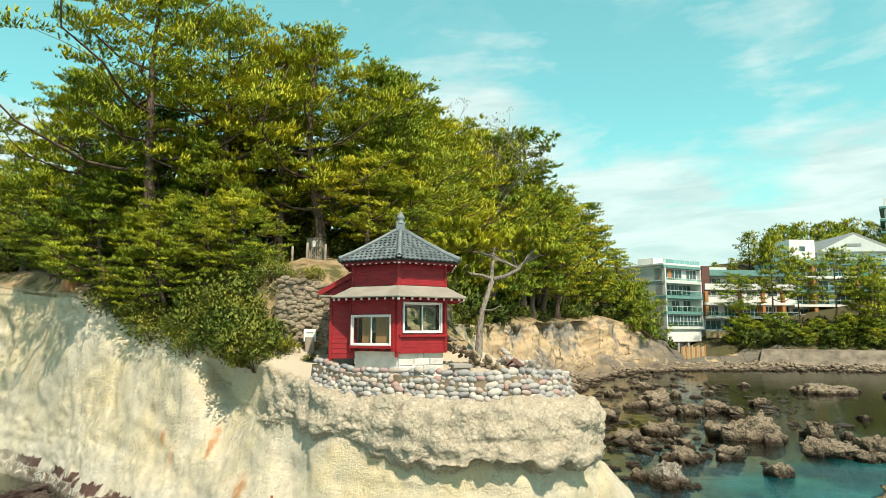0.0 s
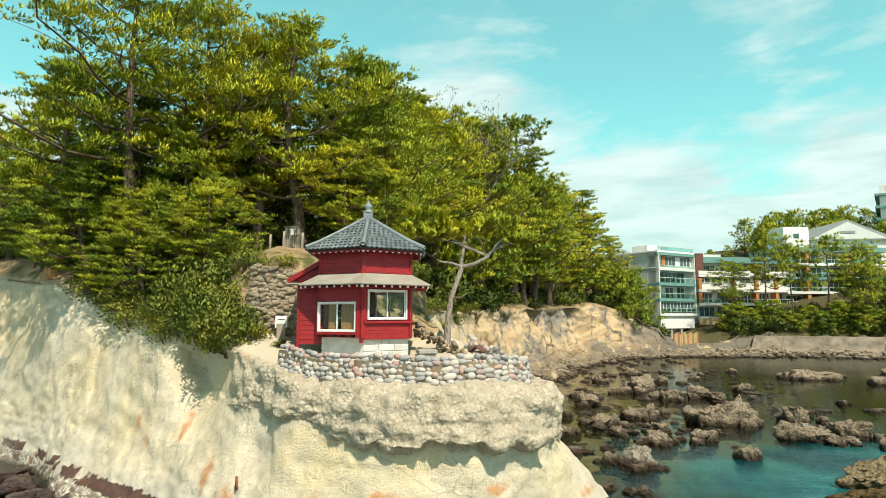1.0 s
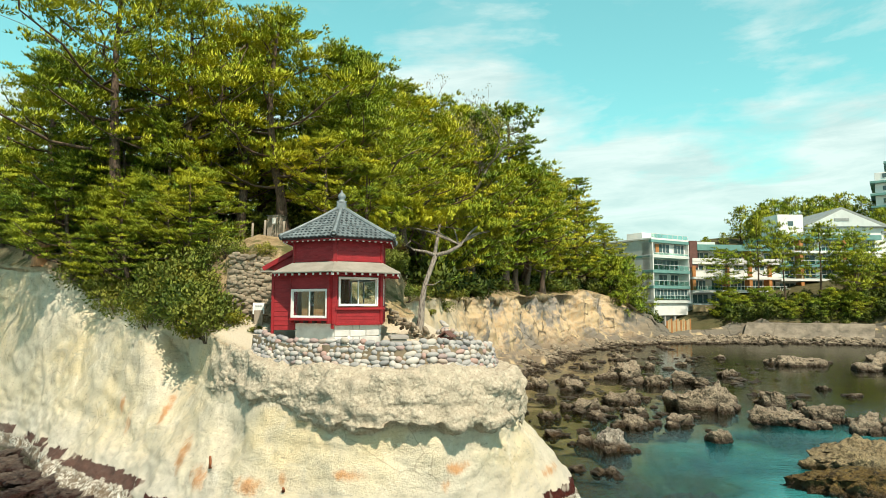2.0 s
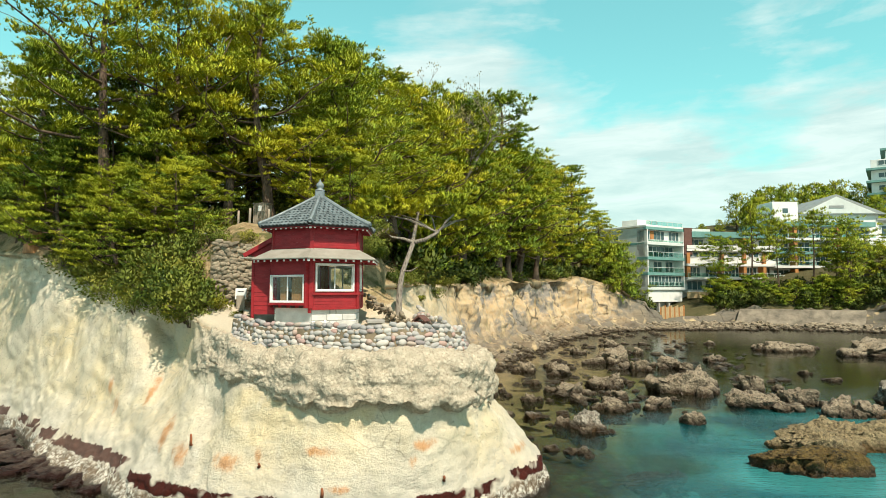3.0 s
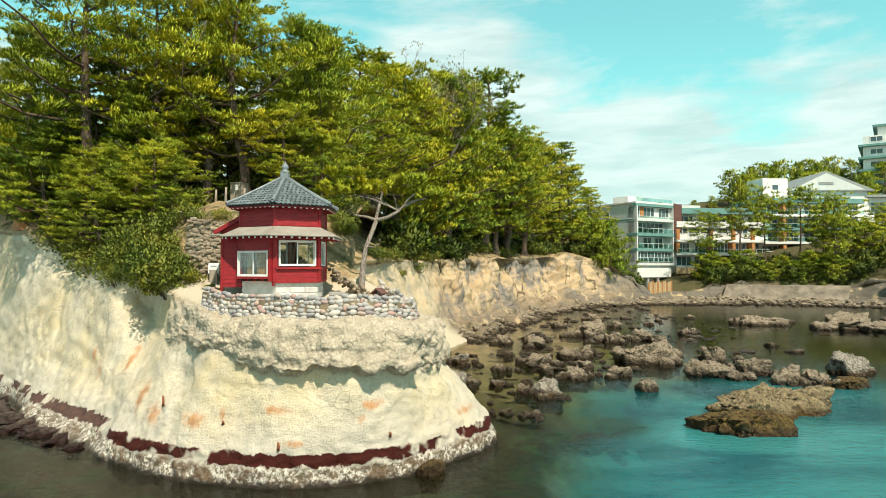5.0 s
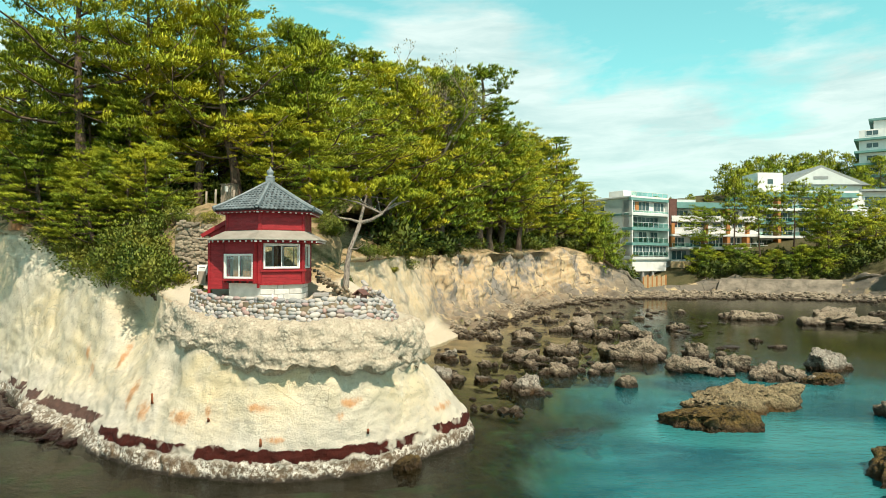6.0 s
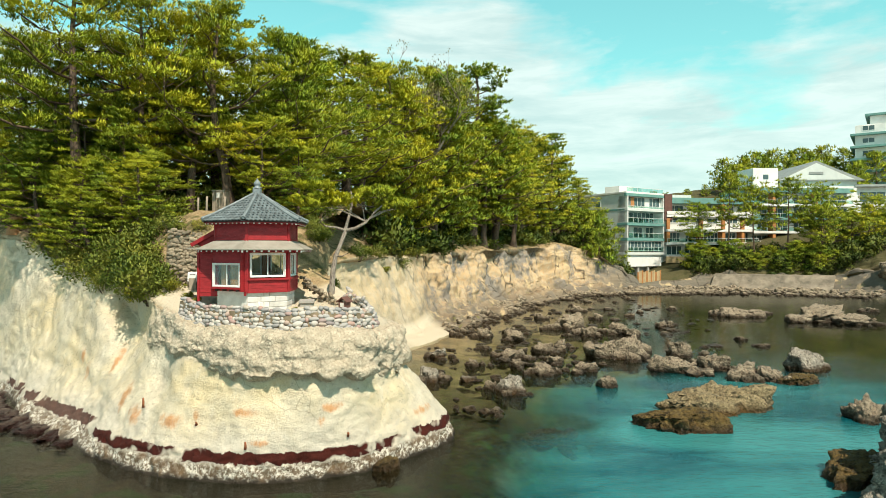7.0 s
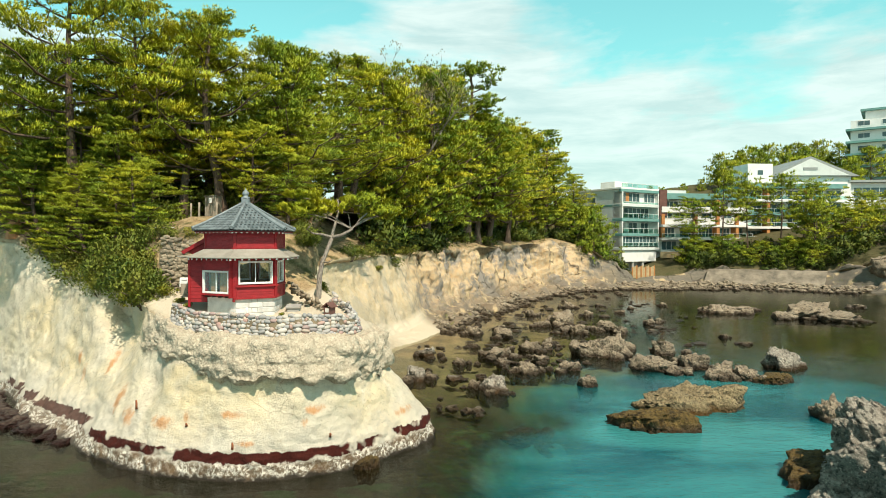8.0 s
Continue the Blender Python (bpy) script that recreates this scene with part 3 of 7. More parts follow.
                if p.z < 0.75 and pr > 0.3:
                    r += 0.07 * noise.fractal(p * 3.5, 0.6, 2.1, 4)
            else:
                r += (0.02 if 0.4 > so else 0.12) * noise.fractal(p * 0.9, 0.8, 2.0, 3) + (0.5 * noise.fractal(p * 0.15, 0.9, 2.0, 3) if so > 0.6 and dist > 24 else 0)
            if right_bank and dist < 140:
                r += right_bank * (0.4 * (0.5 - abs(noise.fractal(p * 0.4, 0.8, 2.0, 4))) + 0.25 * noise.fractal(p * 0.9, 0.7, 2.0, 4))
            if 21.8 < us[a] < 24.7 and b < len(zf) - 8:
                r *= 0.25
            out.append(p + Vector(N[a, b]) * r)
    faces = [(a * rows + b, (a + 1) * rows + b, (a + 1) * rows + b + 1, a * rows + b + 1) for a in range(n - 1) for b in range(rows - 1)]
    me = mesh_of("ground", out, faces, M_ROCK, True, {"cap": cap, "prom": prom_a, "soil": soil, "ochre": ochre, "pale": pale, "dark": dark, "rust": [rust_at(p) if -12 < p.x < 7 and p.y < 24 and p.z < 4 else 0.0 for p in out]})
    ob = new("ground", me)
    tagged(ob, "pale sandstone headland and wooded slope above the sea", "ground", kind="structure")
    return ob


GROUND = land()


def shore_side(x, y):
    """Metres from the shoreline (rough), for the depth of the bed."""
    best = 1e9
    for (ax, ay), (bx, by) in zip(SHORE[:-1], SHORE[1:]):
        t = max(0.0, min(1.0, ((x - ax) * (bx - ax) + (y - ay) * (by - ay)) / ((bx - ax) ** 2 + (by - ay) ** 2)))
        best = min(best, math.hypot(x - ax - t * (bx - ax), y - ay - t * (by - ay)))
    return best


def bay(x, y):
    """0 to 1: the open, sandy, deeper bay in front of the headland's right side."""
    d = math.hypot((x - 21.0) / 14.0, (y - 13) / 17.0) + 0.22 * noise.fractal(Vector((x * 0.12, y * 0.12, 4)), 0.9, 2.0, 3)
    return max(0.0, min(1.0, (1.12 - d) * 1.7))


def sea():
    xs = np.concatenate([[-3000, -800, -200, -90], np.linspace(-50, 110, 151), [160, 300, 900, 3000]])
    ys = np.concatenate([[-3000, -800, -200, -60], np.linspace(-20, 120, 131), [200]])
    top, bed, depth, sand, tan, green = [], [], [], [], [], []
    for x in xs:
        for y in ys:
            inside = -60 < x < 120 and -30 < y < 125
            s = shore_side(x, y) if inside else 60.0
            k = bay(x, y) if inside else (1.0 if y < 0 else 0.3)
            d = 0.35 + min(s, 14) * 0.05 + k * 4.3 * min(1.0, s / 5.0)
            if inside:
                d += 0.35 * noise.fractal(Vector((x * 0.35, y * 0.35, 1)), 0.8, 2.0, 4)
            if inside:
                d *= 1.0 - 0.45 * max(0.0, min(1.0, (y - 34) / 8))
            d -= 3.4 * math.exp(-((x - 10.7) / 1.5) ** 2 - ((y - 21.1) / 1.2) ** 2)
            d = max(0.12 if s < 3 else 0.55, d)
            top.append((x, y, 0.0)), bed.append((x, y, -d)), depth.append(d), sand.append(k), green.append(math.exp(-((x - 9.0) / 3.2) ** 2 - ((y - 20.5) / 3.0) ** 2)), tan.append(max(0.0, min(1.0, (y - 24) / 8)) * max(0.0, min(1.0, (x - 2) / 3)) * max(0.12, min(1.0, (23 - x) / 7)))
    n, r = len(xs), len(ys)
    faces = [(a * r + b, (a + 1) * r + b, (a + 1) * r + b + 1, a * r + b + 1) for a in range(n - 1) for b in range(r - 1)]
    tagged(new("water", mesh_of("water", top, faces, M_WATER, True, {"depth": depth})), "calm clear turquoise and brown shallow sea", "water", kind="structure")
    tagged(new("sea_bed", mesh_of("sea_bed", bed, faces, M_BED, True, {"sand": sand, "tan": tan, "green": green})), "sandy and weedy shallow sea bed", "sea bed", kind="structure")


sea()

# ---- plants ----


def leaf_material(name, a, b, c, through_light=0.25):
    m, g, i = material(name, 0.6, spec=0.25)
    isl = g.n("ShaderNodeNewGeometry", "Random Per Island")
    big = g.noise(g.n("ShaderNodeNewGeometry", "Position"), 0.45, 3.0)
    col = g.mix(isl, a, b)
    col = g.mix(g.ramp(big, (0.4, 0.0), (0.65, 1.0)), col, c)
    ob = g.n("ShaderNodeObjectInfo", "Random")
    col = g.mix(1.0, col, g.ramp(ob, (0.0, (0.75, 0.85, 0.8)), (1.0, (1.2, 1.12, 1.0))), "MULTIPLY")
    g.put(i["Base Color"], col)
    t = m.node_tree
    tr = g.n("ShaderNodeBsdfTranslucent", 0, Color=col)
    mx = t.nodes.new("ShaderNodeMixShader")
    mx.inputs[0].default_value = through_light
    t.links.new(t.nodes["Principled BSDF"].outputs[0], mx.inputs[1]), t.links.new(tr, mx.inputs[2])
    t.links.new(mx.outputs[0], t.nodes["Material Output"].inputs[0])
    return m


def bark_material(name, base, dark):
    m, g, i = material(name, 0.95, spec=0.2)
    v = g.scaled(g.coord(), (6, 6, 1.6))
    h = g.voronoi(v, 3.0)
    c = g.mix(g.ramp(h, (0.1, 0.0), (0.6, 1.0)), dark, base)
    c = g.mix(g.math("MULTIPLY", g.noise(v, 9.0, 5.0), 0.5), c, dark)
    g.put(i["Base Color"], c)
    g.put(i["Normal"], g.bump(h, 0.9, 0.04))
    return m


M_NEEDLE = leaf_material("pine_needles", (0.08, 0.14, 0.016), (0.38, 0.47, 0.035), (0.52, 0.51, 0.03), 0.12)
M_NEEDLE_DARK = leaf_material("dark_pine_needles", (0.05, 0.10, 0.016), (0.27, 0.39, 0.035), (0.39, 0.43, 0.03), 0.12)
M_LEAF = leaf_material("shrub_leaves", (0.045, 0.085, 0.018), (0.22, 0.28, 0.04), (0.31, 0.31, 0.05), 0.2)
M_LEAF_DEEP = leaf_material("deep_green_leaves", (0.015, 0.035, 0.008), (0.085, 0.13, 0.02), (0.14, 0.17, 0.025), 0.15)
M_LEAF_BRIGHT = leaf_material("bright_leaves", (0.16, 0.22, 0.02), (0.34, 0.34, 0.03), (0.28, 0.27, 0.04), 0.3)
M_LEAF_DRY = leaf_material("dry_leaves", (0.25, 0.16, 0.07), (0.36, 0.25, 0.11), (0.18, 0.16, 0.05))
M_LEAF_BUD = leaf_material("budding_leaves", (0.22, 0.20, 0.07), (0.36, 0.33, 0.13), (0.28, 0.27, 0.10))
M_BARK = bark_material("pine_bark", (0.17, 0.12, 0.085), (0.045, 0.033, 0.026))
M_BARK_GREY = bark_material("grey_bark", (0.33, 0.29, 0.24), (0.12, 0.10, 0.085))


class Leaves:
    """Collects blades of foliage for one mesh."""

    def __init__(self):
        self.v, self.f, self.n = [], [], []

    def tuft(self, p, up, size, blades, rng, wide=0.25, lit=None):
        """A brush of needles at p that spreads round up."""
        side = up.orthogonal().normalized()
        other = up.cross(side)
        for k in range(blades):
            t = 2 * math.pi * (k + rng.random() * 0.8) / blades
            out = (side * math.cos(t) + other * math.sin(t))
            d = (up * (0.55 + 0.8 * rng.random()) + out * (0.35 + 0.5 * rng.random())).normalized()
            w = d.cross(up + out * 0.3).normalized() * size * wide
            tip = p + d * size * (0.75 + 0.5 * rng.random())
            o = len(self.v)
            nrm = ((lit or up) * 1.0 + d * 0.75).normalized()
            if not k:
                root = o
                self.v.append(p)
                self.n.append((lit or up).normalized())
                o += 1
            self.v += [p + d * size * 0.25 + w, tip]
            self.n += [nrm, nrm]
            flip = (d * size * 0.25 + w).cross(tip - p).dot(nrm) < 0
            self.f.append((o, root, o + 1) if flip else (root, o, o + 1))

    def leaf(self, p, d, size, rng, lit=None):
        n = Vector((rng.gauss(0, 1), rng.gauss(0, 1), rng.gauss(0.6, 1))).normalized()
        w = d.cross(n)
        if w.length < 1e-3:
            return
        w = w.normalized() * size * 0.28
        o = len(self.v)
        self.v += [p, p + d * size * 0.5 + w, p + d * size, p + d * size * 0.5 - w]
        nrm = (d * 0.5 + (lit or d)).normalized()
        self.n += [nrm] * 4
        flip = (w * 2).cross(d).dot(nrm) > 0
        self.f.append((o, o + 1, o + 2, o + 3) if flip else (o + 3, o + 2, o + 1, o))


def add_tube(V, F, pts, radii, sides=6):
    v, f = tube(pts, radii, sides)
    o = len(V)
    V += v
    F += [tuple(o + i for i in face) for face in f]


def pine_meshes(seed, height, spread, bare, blades, tufts, lean=0.06, needle=None, tuft_size=0.26, flat=0.34):
    """Trunk and crown of a coastal black pine: a bent trunk, limbs in loose tiers, flat pads of upturned brushes."""
    rng = random.Random(seed)
    V, F, L = [], [], Leaves()
    bend = rng.uniform(0, 6.28)
    n = 10
    trunk = []
    for k in range(n + 1):
        t = k / n
        sway = height * lean * math.sin(t * 2.4 + rng.uniform(-0.1, 0.1)) + 0.12 * math.sin(t * 7 + seed)
        trunk.append(Vector((math.cos(bend) * sway, math.sin(bend) * sway, height * t * 0.97)))
    rad = [0.021 * height * (1 - 0.86 * (k / n) ** 0.8) + 0.012 for k in range(n + 1)]
    rad[0] *= 1.5
    add_tube(V, F, trunk, rad, 9)
    pads = []
    limbs = int(13 + height * 0.6)
    turn = rng.uniform(0, 6.28)
    for k in range(limbs):
        t = bare + (1 - bare) * ((k + 0.5 * rng.random()) / limbs)
        j = min(n - 1, int(t * n))
        p0 = trunk[j].lerp(trunk[j + 1], t * n - j)
        turn += 2.4 + rng.uniform(-0.5, 0.5)
        prof = (1 - ((t - bare) / (1 - bare)) ** 1.7) * 0.9 + 0.14
        if t < bare + 0.15:
            prof *= rng.uniform(0.5, 1.0)
        ln = spread * prof * rng.uniform(0.65, 1.15)
        d = Vector((math.cos(turn), math.sin(turn), rng.uniform(0.0, 0.35) + max(0.0, t - 0.6) * 1.1))
        pts = [p0]
        for s in range(1, 6):
            q = s / 5
            side = Vector((-d.y, d.x, 0)) * rng.uniform(-0.12, 0.12) * ln
            pts.append(p0 + d * ln * q + side * q + Vector((0, 0, ln * (0.22 * q * q - 0.10 * math.sin(q * 3.14)))))
        r0 = max(0.02, rad[j] * 0.42)
        add_tube(V, F, pts, [r0 * (1 - 0.8 * s / 5) + 0.008 for s in range(6)], 4)
        for s in range(2, 6):
            for side in (-1, 1) if s < 5 else (0,):
                if rng.random() < 0.2:
                    continue
                off = Vector((-d.y, d.x, 0)) * side * ln * rng.uniform(0.16, 0.34) + Vector((0, 0, rng.uniform(0.0, 0.3)))
                c = pts[s] + off
                if side and tuft_size < 0.3 and rng.random() < 0.5:
                    add_tube(V, F, [pts[s - 1], pts[s - 1].lerp(c, 0.55) + Vector((0, 0, 0.06)), c], [r0 * 0.35, r0 * 0.22, 0.008], 3)
                pads.append((c, rng.uniform(0.45, 0.95) * (0.55 + 0.12 * spread)))
    for k in range(3):
        pads.append((trunk[-1] + Vector((rng.uniform(-.4, .4), rng.uniform(-.4, .4), rng.uniform(-0.5, 0.25))), 0.55))
    total = sum(r * r for _, r in pads)
    for c, r in pads:
        tilt = Vector((rng.uniform(-.3, .3), rng.uniform(-.3, .3), 1)).normalized()
        count = max(5, int(tufts * r * r / total))
        arms = [(rng.uniform(0, 6.28), rng.uniform(.75, 1.2)) for _ in range(9)]
        for m in range(count):
            a, reach = arms[m % 9]
            q = rng.random() ** .6 * reach
            a += rng.gauss(0, .16)
            e = Vector((math.cos(a) * q * r, math.sin(a) * q * r, rng.gauss(0, 0.5) * flat * r * (1.2 - 0.6 * q) + .12 * q * q * r))
            e.z -= (e.x * tilt.x + e.y * tilt.y) * .6
            up = (Vector((e.x * 0.55, e.y * 0.55, 0.75 * r)) + Vector((rng.gauss(0, .2), rng.gauss(0, .2), 0)) * r).normalized()
            body = Vector((e.x, e.y, (e.z + 0.2 * r) * 2.6)) / r + (c - Vector((0, 0, height * 0.5))) / height * 0.5
            L.tuft(c + e, up, tuft_size * rng.uniform(0.7, 1.3), blades, rng, lit=(body + Vector((0, 0, 0.4))).normalized())
    tm = mesh_of("trunk", V, F, M_BARK, True)
    cm = mesh_of("crown", L.v, L.f, needle or M_NEEDLE, True, None, L.n)
    return tm, cm


def shrub_meshes(seed, r, tall, count, leaf, mat):
    """Stems and crown of a shrub: uneven clumps of small leaves."""
    rng = random.Random(seed)
    V, F, L = [], [], Leaves()
    clumps = []
    for k in range(11):
        a, q = rng.uniform(0, 6.28), math.sqrt(rng.random())
        c = Vector((math.cos(a) * q * r * 0.75, math.sin(a) * q * r * 0.75, tall * (0.35 + 0.5 * rng.random()) * (1.1 - 0.5 * q)))
        clumps.append((c, r * rng.uniform(0.26, 0.46)))
        add_tube(V, F, [Vector((c.x * 0.15, c.y * 0.15, -0.15)), c * 0.5 + Vector((0, 0, 0.05)), c], [0.03, 0.02, 0.006], 4)
    for _ in range(count):
        c, cr = rng.choice(clumps)
        d = Vector((rng.gauss(0, 1), rng.gauss(0, 1), rng.gauss(0.25, 1))).normalized()
        p = c + d * cr * (0.55 + 0.5 * rng.random()) * Vector((1, 1, 0.8)).length / 1.6
        L.leaf(p, (d + Vector((rng.gauss(0, .5), rng.gauss(0, .5), rng.gauss(.2, .5)))).normalized(), leaf * rng.uniform(0.7, 1.3), rng, d)
    return mesh_of("stems", V, F, M_BARK, True), mesh_of("leaves", L.v, L.f, mat, True, None, L.n)


PINES = [pine_meshes(11, 10.0, 3.7, 0.24, 4, 7600, 0.06, None, 0.17, 0.13), pine_meshes(23, 11.0, 3.3, 0.18, 4, 7600, 0.09, None, 0.17, 0.13), pine_meshes(37, 9.0, 4.0, 0.16, 4, 7600, 0.05, None, 0.17, 0.13),
         pine_meshes(41, 10.5, 3.6, 0.14, 4, 7600, 0.07, M_NEEDLE_DARK, 0.17, 0.13), pine_meshes(59, 12.0, 4.8, 0.40, 4, 7600, 0.08, None, 0.17, 0.13), pine_meshes(67, 8.0, 3.8, 0.10, 4, 7400, 0.05, M_NEEDLE_DARK, 0.17, 0.13)]
PINE_H = (10.0, 11.0, 9.0, 10.5, 12.0, 8.0)
FAR_PINES = [pine_meshes(71, 18.0, 5.0, 0.15, 4, 4000, 0.05, None, 0.33, 0.13), pine_meshes(83, 17.0, 5.6, 0.18, 4, 4000, 0.06, None, 0.33, 0.13), pine_meshes(89, 18.0, 4.8, 0.12, 4, 4000, 0.04, M_NEEDLE_DARK, 0.33, 0.13)]
HILL_PINES = [pine_meshes(101, 11.0, 4.6, 0.16, 3, 700, 0.05, M_NEEDLE_DARK, 0.7), pine_meshes(103, 10.0, 5.0, 0.1, 3, 700, 0.05, M_NEEDLE_DARK, 0.7), pine_meshes(107, 10.0, 4.8, 0.08, 3, 700, 0.04, M_NEEDLE_DARK, 0.7)]
MID_PINES = [pine_meshes(131, 8.0, 3.9, 0.08, 3, 2600, 0.06, M_NEEDLE_DARK, 0.34), pine_meshes(137, 9.0, 4.0, 0.14, 3, 2600, 0.06, None, 0.34)]
UMBRELLA_PINES = [pine_meshes(113, 11.0, 5.8, 0.42, 4, 2300, 0.10, M_NEEDLE_DARK, 0.34, 0.12), pine_meshes(127, 10.0, 5.8, 0.46, 4, 2300, 0.12, M_NEEDLE_DARK, 0.34, 0.12)]
FAR_H = (18.0, 17.0, 18.0)
HILL_H = (11.0, 10.0, 10.0)
FAR_SHRUBS = [shrub_meshes(15, 1.0, 1.1, 560, 0.18, M_LEAF_DEEP), shrub_meshes(18, 1.1, 1.0, 560, 0.17, M_LEAF_DEEP), shrub_meshes(19, 0.9, 0.9, 520, 0.17, M_LEAF)]
SHRUBS = [shrub_meshes(5, 1.0, 1.2, 1700, 0.105, M_LEAF), shrub_meshes(8, 1.1, 1.0, 1700, 0.10, M_LEAF), shrub_meshes(9, 0.9, 0.9, 1500, 0.105, M_LEAF_BRIGHT), shrub_meshes(12, 0.8, 0.6, 1000, 0.13, M_LEAF_DRY)]


def plant(kind, meshes, x, y, z, s, rz, label, category, group="", tall=1.0, tilt=0.0):
    ob = thing(kind, label, category, group=group)
    ob.matrix_basis = pose(x, y, z, tilt, 0, rz) @ Matrix.Diagonal((s, s, s * tall, 1))
    names = ("trunk", "crown") if "tree" in kind else ("woody_base", "leaves")
    for nm, me in zip(names, meshes):
        part(nm, me, None, ob)
    return ob


def ground_z(x, y, default=6.0):
    hit, place, *_ = GROUND.ray_cast(Vector((x, y, 60)), Vector((0, 0, -1)), depsgraph=DEPS)
    return place.z if hit else default


DEPS = bpy.context.evaluated_depsgraph_get()
rng = random.Random(4)
# near wood above the headland: x, y, top, variant, width
NEAR_WOOD = [(-20.2, 32.4, 19.4, 1, 1.15), (-17.8, 31.5, 19.6, 0, 1.15), (-15.2, 29.6, 17.0, 3, 1.05), (-12.4, 26.8, 22.4, 4, 1.15), (-9.8, 27.2, 20.8, 4, 1.0), (-13.8, 31.5, 19.5, 2, 1.1),
             (-10.4, 30.5, 19.5, 1, 1.1), (-7.6, 28.4, 19.8, 0, 1.15), (-5.6, 29.0, 20.4, 1, 1.25), (-7.9, 33.0, 20.5, 2, 1.2), (-3.4, 30.5, 19.4, 0, 1.2), (-2.2, 30.4, 18.6, 3, 1.2)]
NEAR_WOOD += [(-3.4, 27.0, 14.0, 2, .8), (-8.2, 25.6, 12.0, 5, .75), (-11.0, 27.8, 13.0, 5, .9), (-3.2, 35, 17.2, 1, 1.1), (-2.6, 29.0, 15.0, 2, .9), (-16.5, 34.5, 16.5, 3, 1.1),
              (-22.5, 33.5, 16.5, 2, 1.0), (-1.4, 26.8, 12.4, 5, .75), (-12.0, 35.5, 17.0, 0, 1.2), (-27, 38, 18, 1, 1.1), (-19.2, 30.8, 13.0, 5, .9), (-5.2, 34, 18, 3, 1.2)]
for x, y, top, k, w in NEAR_WOOD:
    z = ground_z(x, y, 8.0) - 0.2
    s = (top - z) / PINE_H[k]
    wide = min(1.35, max(0.8, s)) * w
    if y > 32.5:
        s = (top - z) / FAR_H[k % 3]
        plant("pine_tree", FAR_PINES[k % 3], x, y, z, s * 1.3, rng.uniform(0, 360), "tall green coastal pine with flat needle pads", "tree", "pines of the wood", .77)
        continue
    plant("pine_tree", PINES[k], x, y, z, wide, rng.uniform(0, 360), "tall green coastal pine with flat needle pads", "tree", "pines of the wood", s / wide)
# wood along the cliffs: x, y, top
CLIFF_WOOD = [(-3.2, 38, 20), (-3.0, 41, 21.8), (-1.6, 45, 22.6), (-1.4, 48.5, 23.8), (-.4, 54, 24.8), (-1.0, 57, 26.2), (1.8, 58, 24), (2.6, 62.5, 25.4), (4.4, 63, 26.2), (4.4, 66, 26), (3.4, 69, 29.0),
              (6.8, 71, 27), (6.8, 74, 29), (5.4, 78, 31), (9.2, 78, 31.6), (11.2, 80, 27), (12.8, 83, 25.2), (8.6, 86, 30), (13.2, 88, 26), (16.4, 92, 26), (13, 97, 29), (19, 99, 26.5), (21.8, 103, 27.6),
              (24.4, 105, 28.0), (27.4, 107.5, 24), (30, 109.5, 20.5), (32.6, 111, 16)]
for k, (x, y, top) in enumerate(CLIFF_WOOD):
    z = ground_z(x, y, 7.0) - 0.2
    v = k % 3
    s = (top - z) / FAR_H[v]
    wide = max(.85, s) * (1.1 if k % 2 else 1.3)
    plant("pine_tree", FAR_PINES[v], x, y, z, wide, rng.uniform(0, 360), "green coastal pine above an ochre cliff", "tree", "pines of the cliff", s / wide)
for k in range(22):
    u = 15.9 + 4.9 * k / 21
    c, r = glide(SLOPE, u), glide(CREST, u)
    q = rng.uniform(0.2, 0.8)
    x, y = c[0] * (1 - q) + r[0] * q, c[1] * (1 - q) + r[1] * q
    z = ground_z(x, y, 9.0) - 0.3
    v = k % 3
    top = 13.5 + y * 0.125 + rng.uniform(-1, 1)
    s = (top - z) / HILL_H[v]
    plant("pine_tree", HILL_PINES[v], x, y, z, s, rng.uniform(0, 360), "pine deep in the hillside wood", "tree", "pines behind the cliff")

for x, y, z, top in ((31.2, 107.6, 4.4, 15.0), (33.2, 108.4, 3.2, 15.0), (34.6, 109.6, 2.6, 12.0)):
    s = (top - z) / 8.0
    plant("pine_tree", MID_PINES[0], x, y, min(z, ground_z(x, y, z)) - .3, s, x * 50, "bushy green pine at the end of the cliff", "tree", "pines of the cliff", .95)

for k in range(18):
    x, y = -31 + 27 * k / 17, rng.uniform(38, 44)
    z = ground_z(x, y, 10) - .3
    plant("pine_tree", HILL_PINES[k % 3], x, y, z, rng.uniform(.55, .75), k * 83, "pine behind the front rows of the wood", "tree", "pines of the wood")


